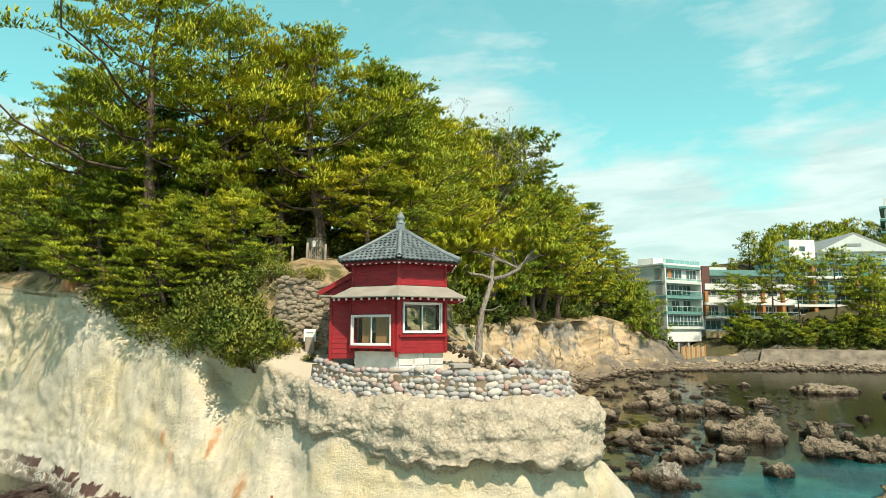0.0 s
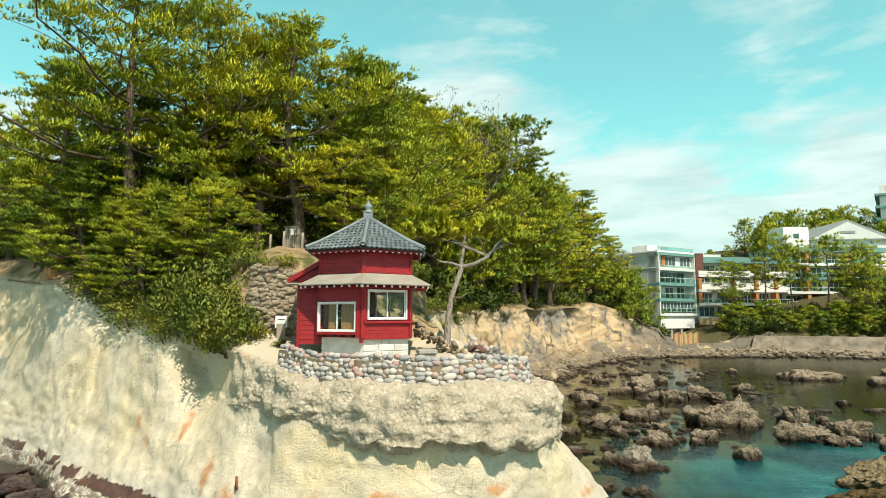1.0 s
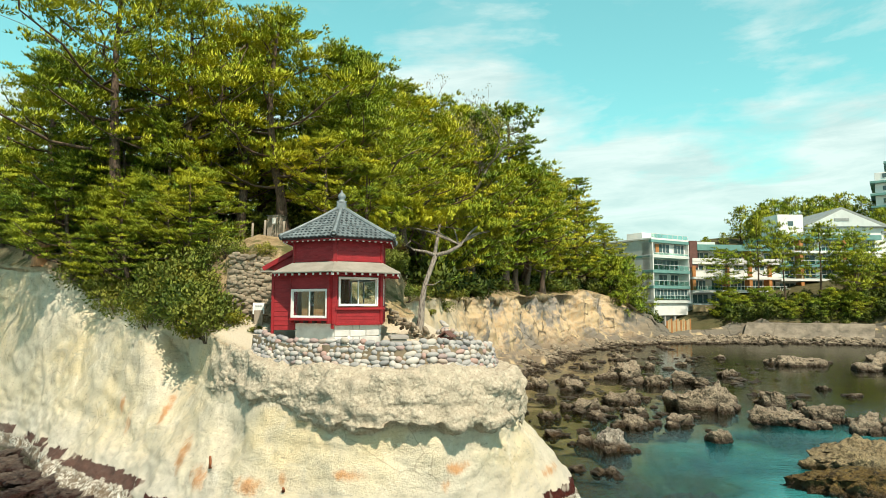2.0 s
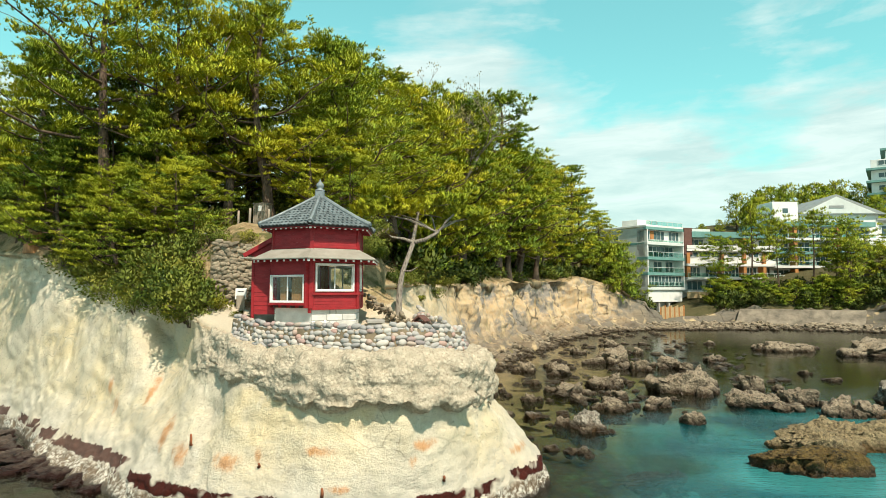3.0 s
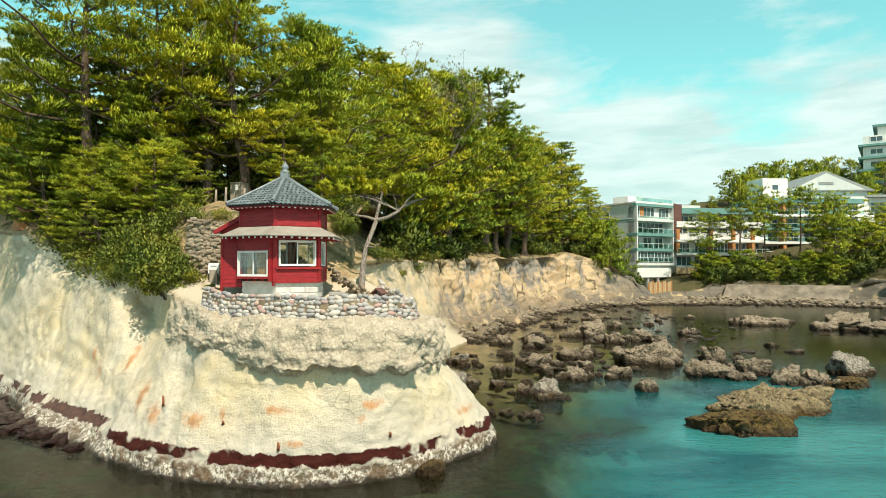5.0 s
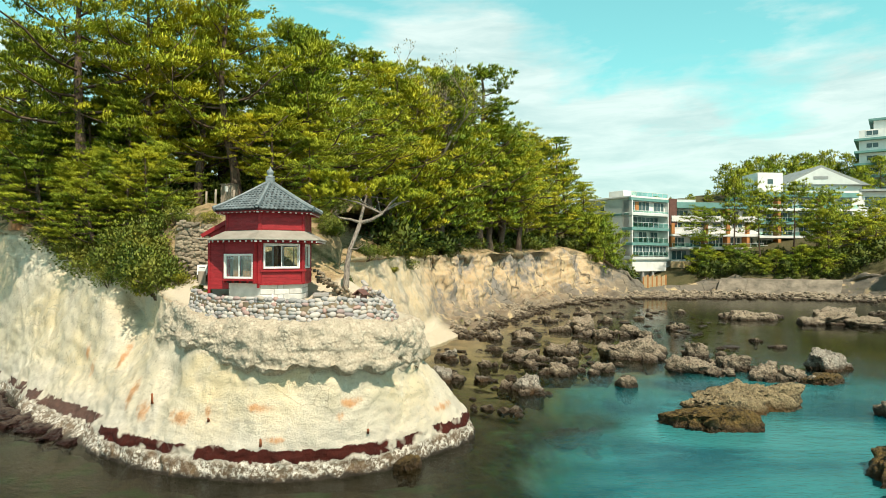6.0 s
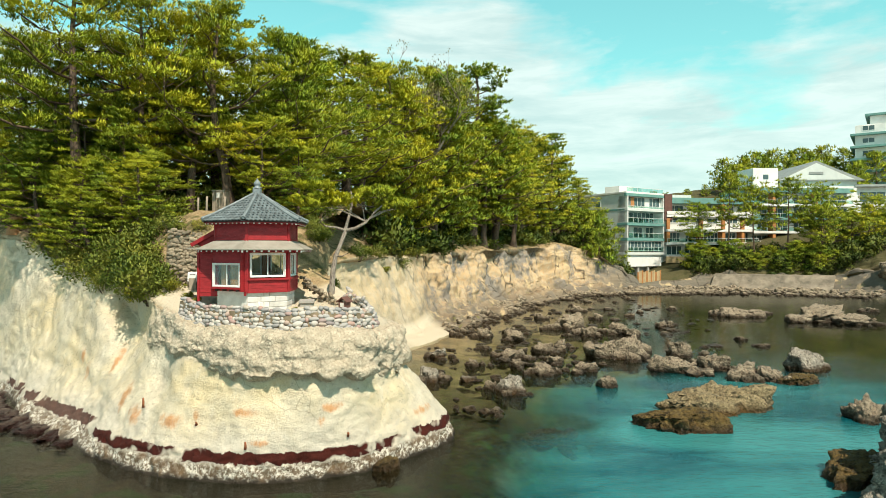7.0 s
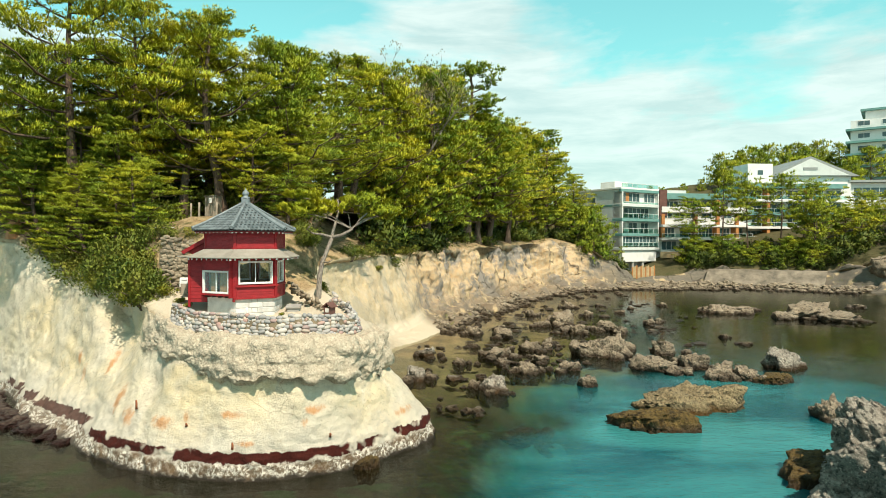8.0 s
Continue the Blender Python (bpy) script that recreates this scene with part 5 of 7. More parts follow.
ring = [bm.verts.new(v) for v in ((-2.4, -.2, 7.50), (-1.3, -.2, 8.06), (-1.3, -.2, 7.4), (-2.1, -.2, 7.4))]
bm.faces.new(ring)
ex = bmesh.ops.extrude_face_region(bm, geom=bm.faces[:])
bmesh.ops.translate(bm, vec=(0, .9, 0), verts=[v for v in ex["geom"] if isinstance(v, bmesh.types.BMVert)])
bmesh.ops.recalc_face_normals(bm, faces=bm.faces)
part("porch_gable", bm, M_RED, hut)

# lower skirt roof
part("skirt_roof", hex_ring([(R_W - .03, Z_D - .03), (R_L, Z_L), (R_L + .015, Z_L + .03), (R_L, Z_L + .055), (R_W - .03, Z_D + .03)]), M_SHEET, hut, "weathered grey-beige skirt roof")
bm = bmesh.new()
box(bm, -2.30, -.9, -1.22, -.6, -.022, .022, .006)
part("porch_skirt", bm, M_SHEET, hut, m=Matrix.Translation((0, 0, 7.32)) @ Matrix.Rotation(radians(0), 4, "X"))
# drum
for k in range(6):
    part("drum_wall", face_box(k, R_W, -R_W / 2, R_W / 2, -.05, -.002, Z_D - .05, Z_U + .12, 0), M_RED, hut)
    boards(k, R_W, -hw, hw, Z_D + .06, Z_U + .02, 5, name="drum_board")
    part("drum_sill", face_box(k, R_W, -R_W / 2, R_W / 2, 0, .06, Z_D + .0, Z_D + .07), M_RED, hut)
    part("drum_post", boxed(-.06, .06, -.06, .06, Z_D, Z_U + .1, .008, Matrix.Translation(hexpt(R_W - .01, k, 0)) @ Matrix.Rotation(radians(A0 + 60 * k), 4, "Z")), M_RED, hut)
# upper roof: hollow-curved hexagonal pyramid
PROFILE = [(R_E, Z_U + .03), (1.62, Z_U + .27), (1.1, Z_U + .55), (.6, Z_U + .83), (.16, Z_U + 1.09)]
part("roof_deck", hex_ring([(R_W - .1, Z_U + .06), (R_E - .02, Z_U - .03)] + PROFILE, True, True), M_DARK, hut, "dark red roof boards")
part("eave_board", hex_ring([(R_E - .2, Z_U - .06), (R_E - .04, Z_U - .06), (R_E - .035, Z_U + .01), (R_E - .2, Z_U + .03)]), M_RED, hut)


def rafters(r, z, n, ln):
    """White-tipped rafter ends under an eave."""
    for k in range(6):
        m, w = face_frame(k, r)
        for j in range(n):
            x = (j + .5 - n / 2) * (w - .1) / n
            ra = part("rafter", boxed(x - .022, x + .022, .02, ln, z - .05, z - .004, .004, m), M_RED, hut)
            part("rafter_tip", boxed(x - .034, x + .034, .006, .022, z - .066, z + .0, .004, m), M_WHITE, ra, "white painted rafter end")
        mm = Matrix.Translation(hexpt(r, k, 0)) @ Matrix.Rotation(radians(A0 + 60 * k), 4, "Z")
        ra = part("hip_rafter", boxed(-ln, -.02, -.035, .035, z - .07, z - .004, .005, mm), M_RED, hut)
        part("rafter_tip", boxed(-.03, -.008, -.04, .04, z - .078, z + .0, .005, mm), M_WHITE, ra, "white painted rafter end")


rafters(R_E - .06, Z_U - .03, 9, .45)
rafters(R_L - .05, Z_L - .002, 8, .4)

# tiles: rows of curved pantiles on each face
def tile_mesh():
    bm = bmesh.new()
    n = 5
    low, top = [], []
    for j in range(n + 1):
        t = j / n
        x = (t - .5) * .158
        h = .018 * math.cos((t - .25) * 2 * math.pi)
        low.append(bm.verts.new((x, -.02, h + .022))), top.append(bm.verts.new((x, .21, h)))
    skirt = [bm.verts.new((v.co.x, -.02, v.co.z - .03)) for v in low]
    for j in range(n):
        bm.faces.new((low[j], low[j + 1], top[j + 1], top[j])), bm.faces.new((skirt[j], skirt[j + 1], low[j + 1], low[j]))
    me = bpy.data.meshes.new("tile")
    bm.to_mesh(me)
    bm.free()
    me.materials.append(M_TILE)
    return me


TILE = tile_mesh()


def roof_tiles():
    run = [(R_E * .866 + .03 if j == 0 else r * .866, z) for j, (r, z) in enumerate(PROFILE)]
    # distance along the slope
    seg, d = [], 0.0
    for (r0, z0), (r1, z1) in zip(run[:-1], run[1:]):
        ln = math.hypot(r0 - r1, z1 - z0)
        seg.append((d, ln, r0, z0, r1, z1))
        d += ln
    V, F = [], []
    tv, tf = [v.co.copy() for v in TILE.vertices], [tuple(p.vertices) for p in TILE.polygons]
    for k in range(6):
        m, _ = face_frame(k, 0.0001)
        a = radians(A0 + 60 * k + 30)
        base = Matrix.Rotation(a + math.pi / 2, 4, "Z")
        row = 0
        s = 0.0
        while s < d - .12:
            for s0, ln, r0, z0, r1, z1 in seg:
                if s0 <= s < s0 + ln:
                    f = (s - s0) / ln
                    r, z, tilt = r0 + (r1 - r0) * f, z0 + (z1 - z0) * f, math.atan2(z1 - z0, r0 - r1)
            w = r / .866 * 1.0
            n = max(1, int((w - .06) / .158))
            for j in range(n):
                x = (j + .5 - n / 2) * .158
                m = base @ Matrix.Translation((x, -r, z + .012)) @ Matrix.Rotation(tilt, 4, "X")
                if k in (0, 1, 5):
                    ob = new("tile", TILE)
                    ob.parent = hut
                    ob.matrix_basis = m
                else:
                    o = len(V)
                    V.extend(m @ c for c in tv)
                    F.extend(tuple(o + i for i in q) for q in tf)
            s += .19
            row += 1
    tagged(part("landward_tiles", mesh_of("landward_tiles", V, F, M_TILE), None, hut, "rows of grey roof tiles"), kind="stuff")


def ridge_bar(k):
    pts = [hexpt(r + (.05 if j == 0 else 0), k, z + .055 + (.03 if j == 0 else 0)) for j, (r, z) in enumerate(PROFILE)]
    v, f = tube(pts, [.062, .058, .055, .055, .055], 8)
    rd = part("ridge", mesh_of("ridge", v, f, M_TILE_LIGHT, True), None, hut, "rounded grey hip ridge tiles")
    v, f = tube([p + Vector((0, 0, -.05)) for p in pts], [.10, .095, .09, .085, .08], 6)
    part("ridge_bed", mesh_of("ridge_bed", v, f, M_TILE), None, rd)
    e = hexpt(R_E + .02, k, PROFILE[0][1] + .10)
    bm = bmesh.new()
    bmesh.ops.create_cone(bm, cap_ends=True, segments=12, radius1=.085, radius2=.075, depth=.06)
    bmesh.ops.bevel(bm, geom=bm.edges[:], offset=.01, segments=1, affect="EDGES")
    part("end_tile", bm, M_TILE_LIGHT, rd, "round ornamental end tile", Matrix.Translation(e) @ Matrix.Rotation(radians(A0 + 60 * k), 4, "Z") @ Matrix.Rotation(radians(72), 4, "Y"))


for k in range(6):
    ridge_bar(k)
# finial: square post, cap and onion
fin = part("finial", boxed(-.15, .15, -.15, .15, Z_U + 1.08, Z_U + 1.36, .03, Matrix.Rotation(radians(A0), 4, "Z")), M_TILE_LIGHT, hut, "grey square roof post with onion finial")
rings = [(.17, 1.36), (.17, 1.40), (.10, 1.42), (.085, 1.45), (.125, 1.50), (.135, 1.55), (.115, 1.61), (.06, 1.67), (.025, 1.72), (.008, 1.78)]
bm = bmesh.new()
rows_v = [[bm.verts.new((r * math.cos(j * math.pi / 7), r * math.sin(j * math.pi / 7), Z_U + z)) for j in range(14)] for r, z in rings]
for a, b in zip(rows_v[:-1], rows_v[1:]):
    for j in range(14):
        bm.faces.new((a[j], a[(j + 1) % 14], b[(j + 1) % 14], b[j]))
part("onion", bm, M_TILE_LIGHT, fin, smooth=True)
# downpipe at the plinth
part("downpipe", mesh_of("downpipe", *tube([hexpt(R_B + .05, 0, 0) + Vector((.42, .1, z)) for z in (4.95, 5.2, 5.35)], [.03, .03, .03], 8), M_WHITE, True), None, hut, "short white pipe")

# ---- sea rocks ----


def rock_mesh(seed, mat, planes=13, rough=0.1, detail=4, squash=0.45, lumps=3, table=0.0, soft=False):
    """A broken boulder: lumps cut by random planes, then roughened. The relief allows for the later flattening (squash)."""
    rng2 = random.Random(seed)
    bm = bmesh.new()
    bmesh.ops.create_icosphere(bm, subdivisions=detail, radius=0.5)
    o = Vector((seed * 3.7, seed * 1.3, 0))
    heap = []
    for j in range(lumps):
        c = Vector((rng2.uniform(-.2, .2), rng2.uniform(-.2, .2), rng2.uniform(-.15, .15))) if j else Vector()
        cuts = []
        for _ in range(planes):
            n = Vector((rng2.gauss(0, 1), rng2.gauss(0, 1), rng2.gauss(0, 1))).normalized()
            cuts.append((n, rng2.uniform(.24, .40)))
        heap.append((c, cuts))
    for v in bm.verts:
        p = v.co.normalized()
        r = 0.0
        for c, cuts in heap:
            t = 0.55
            for n, d in cuts:
                k = n.dot(p)
                if k > 1e-3:
                    t = min(t, (d + n.dot(c)) / k)
            r = max(r, t)
        pp = Vector((p.x, p.y, p.z * squash))
        r += rough * (noise.fractal(pp * 3.0 + o, .8, 2.0, 4) + 0.55 * noise.fractal(pp * 8.0 + o, .6, 2.1, 4))
        v.co = p * r
        if table:
            lid = table + 0.05 * noise.fractal(v.co * 4.0 + o, .8, 2.0, 4) + 0.18 * v.co.x
            if v.co.z > lid:
                v.co.z = lid + (v.co.z - lid) * 0.12
    me = bpy.data.meshes.new("rock")
    bm.to_mesh(me)
    bm.free()
    me.materials.append(mat)
    hi = max(v.co.z for v in me.vertices)
    for v in me.vertices:
        v.co.z = v.co.z / hi      # 0 is the water, 1 the top
        if not soft:
            q = Vector((v.co.x, v.co.y, v.co.z * .42))
            d = 0.10 * noise.fractal(q * 4.5 + o, .8, 2.0, 3) - 0.085 * max(0.0, noise.noise(q * 9.0 + o)) - 0.06 * max(0.0, noise.noise(q * 19.0 + o)) + 0.025 * noise.noise(q * 30.0 + o)
            n = q.normalized() * d
            v.co += Vector((n.x, n.y, n.z / .42))
    me.polygons.foreach_set("use_smooth", [True] * len(me.polygons))
    me.update()
    return me


def crag_mesh():
    """A tall rock eaten by the sea: broad lumps, ledges and deep rounded pits."""
    bm = bmesh.new()
    bmesh.ops.create_icosphere(bm, subdivisions=7, radius=0.5)
    for v in bm.verts:
        p = v.co.normalized()
        q = Vector((p.x, p.y, p.z * 0.8))
        r = 0.46 + 0.16 * noise.fractal(q * 1.5 + Vector((4, 2, 7)), 0.9, 2.0, 3) + 0.035 * noise.fractal(q * 5.0, 0.9, 2.0, 2)
        r -= 0.06 * max(0.0, noise.noise(q * 6.5 + Vector((1, 8, 3)))) ** 0.8
        r -= 0.065 * max(0.0, noise.noise(q * 13.0 + Vector((5, 2, 3)))) ** 0.8
        r -= 0.04 * max(0.0, noise.noise(q * 27.0 + Vector((2, 2, 9)))) ** 0.8
        r -= 0.025 * max(0.0, noise.noise(q * 50.0 + Vector((7, 1, 2)))) ** 0.8
        r += 0.012 * noise.noise(q * 70.0)
        v.co = p * r
    hi = max(v.co.z for v in bm.verts)
    for v in bm.verts:
        v.co.z /= hi
    me = bpy.data.meshes.new("rock")
    bm.to_mesh(me)
    bm.free()
    me.materials.append(M_CRAG)
    me.polygons.foreach_set("use_smooth", [True] * len(me.polygons))
    return me


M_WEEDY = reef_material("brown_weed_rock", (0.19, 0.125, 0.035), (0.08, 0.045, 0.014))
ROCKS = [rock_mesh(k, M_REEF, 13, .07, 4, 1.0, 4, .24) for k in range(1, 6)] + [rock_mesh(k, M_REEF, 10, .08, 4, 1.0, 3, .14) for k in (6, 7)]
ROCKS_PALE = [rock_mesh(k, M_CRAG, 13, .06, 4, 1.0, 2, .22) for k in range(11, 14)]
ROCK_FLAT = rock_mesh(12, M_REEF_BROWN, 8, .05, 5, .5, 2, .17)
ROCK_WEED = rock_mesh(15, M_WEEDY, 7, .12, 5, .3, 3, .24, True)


def sea_rock(me, x, y, w, h, rz, label, deep=0.8, z=0.0):
    ob = new("sea_rock", me)
    h = min(h, w * .5)
    ob.matrix_basis = pose(x, y, z, 0, 0, rz) @ Matrix.Diagonal((w * 1.05, w * deep, h * 1.05, 1))
    return tagged(ob, label, "rock", "rocks in the bay")


SHALLOW_ROCKS = [(5.7, 37.4, 1.33, .71), (5.1, 29.9, 1.78, .97), (7.8, 34.4, .95, .58), (7.2, 29.9, 1.17, .32), (9.5, 27.4, 2.11, .91), (10.4, 37, 2.02, .7), (10.5, 34.4, 1.46, .44),
                 (11.9, 31.8, 1.43, .89), (13.1, 35.4, 1.49, .6), (13.1, 39.8, 2.15, .83), (14.7, 41.8, 1.29, 1.29), (11.6, 46.3, 2.08, .85), (9.5, 47.6, 1.69, .97), (16.1, 61.8, 1.47, .73),
                 (16, 52.7, 1.59, .64), (18.1, 54, 3.25, 1.5), (21.7, 69.5, 1.7, 1.7), (22.1, 60.9, 1.51, 1.81), (14.7, 28.4, 1.3, 1.24), (14.4, 32.7, 1.74, .56)]
REEF_ROCKS = [(17.7, 37.5, 3.14, 1.55), (18.8, 38.6, 3.02, 1.7), (19.7, 32.7, 2.97, .98), (22.4, 38, 2.38, 1.39), (22.5, 33.6, 2.5, 1.07), (23, 30.6, 1.98, 1.06), (24.2, 30, 1.79, .81),
              (38, 63.7, 3.78, 1.13), (36.6, 65.4, 2.58, .77), (41.1, 66.7, 2.62, .66), (45.2, 61.2, 6.67, 1.82), (46.4, 57.3, 4, .69), (57, 70, 2.06, .55), (29.9, 45.9, .94, .37),
              (30.1, 42.5, 1.09, .26), (26.5, 54.1, 1.35, 1.08), (21.4, 50.1, 2.03, 1.01), (22.2, 48.4, 1.96, .74), (18.3, 48.4, 1.96, .98)]
CHIPS = [rock_mesh(k, M_REEF, 11, .1, 3, .8, 3, .16) for k in (41, 42, 43, 44)]
brk = random.Random(12)


def broken_rock(k, x, y, w, h, me, label):
    """A rock with the smaller pieces that have broken off round it."""
    sea_rock(me, x, y, w * .86, h * .82, k * 77, label)
    for j in range(3 if w > 1.4 else 2):
        a = brk.uniform(0, 6.28)
        sea_rock(CHIPS[(k + j) % 4], x + math.cos(a) * w * .62, y + math.sin(a) * w * .5, w * brk.uniform(.3, .55), h * brk.uniform(.3, .55), brk.uniform(0, 360), "low jagged piece of dark reef rock")


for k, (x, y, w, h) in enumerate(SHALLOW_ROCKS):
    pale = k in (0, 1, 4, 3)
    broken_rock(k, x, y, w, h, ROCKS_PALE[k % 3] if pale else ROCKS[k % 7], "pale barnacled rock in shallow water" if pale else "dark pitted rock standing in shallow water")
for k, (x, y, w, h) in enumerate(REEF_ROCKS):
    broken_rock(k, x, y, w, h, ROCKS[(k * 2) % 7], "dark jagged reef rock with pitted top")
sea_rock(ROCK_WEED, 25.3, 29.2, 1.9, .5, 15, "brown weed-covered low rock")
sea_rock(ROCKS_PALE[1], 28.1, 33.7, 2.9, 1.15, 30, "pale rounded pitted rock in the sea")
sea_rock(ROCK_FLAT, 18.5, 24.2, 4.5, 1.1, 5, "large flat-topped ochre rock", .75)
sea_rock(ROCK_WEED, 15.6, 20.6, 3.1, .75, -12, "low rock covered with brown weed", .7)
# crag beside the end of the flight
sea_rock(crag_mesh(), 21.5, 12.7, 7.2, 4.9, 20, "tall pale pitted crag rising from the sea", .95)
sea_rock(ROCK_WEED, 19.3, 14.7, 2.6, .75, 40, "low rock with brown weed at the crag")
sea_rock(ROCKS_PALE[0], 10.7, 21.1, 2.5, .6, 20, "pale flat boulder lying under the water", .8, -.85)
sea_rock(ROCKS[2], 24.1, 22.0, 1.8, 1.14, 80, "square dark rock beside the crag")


# ---- hotels across the bay ----
M_WALL = simple("white_render", (0.78, 0.78, 0.74), (0.62, 0.63, 0.60), 0.5, 0.85, bump=0.1, fine=6)
M_WALL_GREY = simple("pale_grey_render", (0.62, 0.66, 0.63), (0.50, 0.54, 0.52), 0.5, 0.85, bump=0.1, fine=6)
M_TEAL = simple("teal_roof_band", (0.16, 0.33, 0.30), (0.11, 0.24, 0.22), 0.8, 0.6, bump=0.1, fine=8)
M_ROOF = simple("grey_roof", (0.30, 0.33, 0.32), (0.22, 0.24, 0.23), 0.8, 0.6, bump=0.1, fine=8)
M_ORANGE = simple("orange_panel", (0.48, 0.22, 0.07), (0.36, 0.15, 0.05), 1.0, 0.7)
M_PANE = simple("dark_window_glass", (0.09, 0.15, 0.155), (0.05, 0.085, 0.09), 0.4, 0.12)
M_CONCRETE = simple("grey_concrete", (0.42, 0.40, 0.37), (0.26, 0.25, 0.23), 0.35, 0.9, bump=0.3, fine=4)
M_BROWN = simple("red_brown_cladding", (0.16, 0.075, 0.06), (0.10, 0.05, 0.04), 0.8, 0.8)
M_BEIGE = simple("beige_panel", (0.55, 0.42, 0.24), (0.42, 0.30, 0.16), 0.8, 0.8)
M_RAIL = glass_material("balcony_glass", (0.72, 0.9, 0.86))


def prism(x0, x1, y0, y1, z0, z1, bevel=0.03):
    return boxed(x0, x1, y0, y1, z0, z1, bevel)


def lattice(xs, zs, solid, y0, y1):
    """One connected frame: the cells between xs and zs for which solid(i, j) holds, from y0 to y1 deep."""
    bm = bmesh.new()
    grid = {}

    def at(i, j):
        if (i, j) not in grid:
            grid[i, j] = bm.verts.new((xs[i], y0, zs[j]))
        return grid[i, j]

    for i in range(len(xs) - 1):
        for j in range(len(zs) - 1):
            if solid(i, j):
                bm.faces.new((at(i, j), at(i + 1, j), at(i + 1, j + 1), at(i, j + 1)))
    ex = bmesh.ops.extrude_face_region(bm, geom=bm.faces[:])
    bmesh.ops.translate(bm, vec=(0, y1 - y0, 0), verts=[v for v in ex["geom"] if isinstance(v, bmesh.types.BMVert)])
    bmesh.ops.recalc_face_normals(bm, faces=bm.faces)
    return bm


def glazed(parent, x0, x1, y, z0, z1, n, frame_mat=None, tint=None):
    """A window of n lights in a facade that faces -y: frame and panes."""
    fm = frame_mat or M_WALL
    w = (x1 - x0) / n
    xs = [x0, x0 + .09]
    for j in range(1, n):
        xs += [x0 + j * w - .045, x0 + j * w + .045]
    xs += [x1 - .09, x1]
    bm = lattice(xs, [z0, z0 + .1, z1 - .1, z1], lambda i, j: j != 1 or i % 2 == 0, y - .06, y + .04)
    fr = part("window", bm, fm, parent)
    for j in range(n):
        part("pane", boxed(x0 + j * w + .05, x0 + (j + 1) * w - .05, y - .01, y + .02, z0 + .09, z1 - .09, 0), M_PANE, fr)
    return fr


def railing(parent, x0, x1, y, z, h=0.95):
    """Glass balcony front with a pale top rail and posts."""
    n = max(2, int((x1 - x0) / 1.4))
    xs = []
    for j in range(n + 1):
        c = x0 + .03 + (x1 - x0 - .06) * j / n
        xs += [c - .03, c + .03]
    bm = lattice(xs, [z, z + h, z + h + .07], lambda i, j: j == 1 or i % 2 == 0, y - .03, y + .03)
    r = part("railing", bm, M_WALL_GREY, parent)
    g = part("rail_glass", boxed(x0, x1, y - .008, y + .008, z + .06, z + h - .02, 0), M_RAIL, r)
    g.visible_shadow = False


# corner hotel: body set back behind balconies on its front, plain side wall
ha = thing("hotel", "white four storey hotel with glazed teal balconies", "hotel", (41.4, 118.7, 0), 33)
part("body", prism(.0, 10.9, 1.4, 14, 6.4, 18.5), M_WALL_GREY, ha)
part("side_wall", prism(-.05, .25, -.3, 14.2, 6.4, 18.7), M_WALL_GREY, ha, "pale grey rendered side wall")
part("base_wall", prism(.4, 10.6, -.6, 9, 4.0, 6.9), M_WALL, ha, "white base storey")
part("base_undercroft", prism(1.0, 10.0, .6, 8, 1.0, 4.0), M_CONCRETE, ha)
for x in (.8, 3.6, 6.6, 9.8):
    part("pillar", prism(x, x + .5, -.4, .1, 1.0, 4.0), M_CONCRETE, ha)
part("roof_slab", prism(-.3, 11.2, -.9, 14.4, 18.5, 18.85), M_WALL, ha, "flat pale roof slab")
part("roof_band", prism(-.35, 11.25, -.95, -.3, 17.95, 18.5), M_TEAL, ha, "pale teal roof band")
part("roof_hut", prism(5.5, 9.5, 6, 10, 18.85, 20.8), M_WALL, ha)
railing(ha, 0, 11, -.7, 18.85, .8)
for j, z in enumerate((6.9, 9.7, 12.7, 15.6)):
    part("balcony_slab", prism(-.1, 11.1, -1.0, 1.6, z - .55, z), M_TEAL if j in (1, 2) else M_WALL_GREY, ha)
    railing(ha, .1, 10.9, -.92, z, .95 if j < 3 else .4)
    if j == 3:
        glazed(ha, .4, 5.9, -.2, z + .3, z + 2.3, 5), glazed(ha, 7.2, 10.4, -.2, z + .3, z + 2.3, 3)
        part("wall_bay", prism(.1, 11, -.15, 1.5, z, z + 2.4), M_WALL, ha)
        part("panel", prism(1.7, 2.7, -.3, -.21, z + .35, z + 2.2), M_ORANGE, ha, "brown shutter panel")
    elif j == 2:
        glazed(ha, .5, 10.5, 1.34, z + .2, z + 2.3, 8, M_WALL_GREY)
    elif j == 1:
        glazed(ha, .6, 3.2, 1.34, z + .1, z + 2.3, 2), glazed(ha, 4.4, 7.0, 1.34, z + .1, z + 2.3, 2), glazed(ha, 8, 10.4, 1.34, z + .1, z + 2.3, 2)
    else:
        glazed(ha, .3, 10.7, -.5, z + .25, z + 2.2, 10)
    for x in (-.05, 10.8):
        part("balcony_pier", prism(x, x + .28, -.95, 1.5, z, z + 2.45), M_WALL, ha)
for z in (16.6,):
    for y in (6.0, 11.5):
        w = part("window", prism(-.12, -.04, y, y + 1.2, z - .6, z + .6, .01), M_WALL, ha)
        part("pane", prism(-.15, -.13, y + .1, y + 1.1, z - .5, z + .5, 0), M_PANE, w)
part("side_band", prism(-.1, -.04, -.3, 14, 15.1, 15.5), M_TEAL, ha)

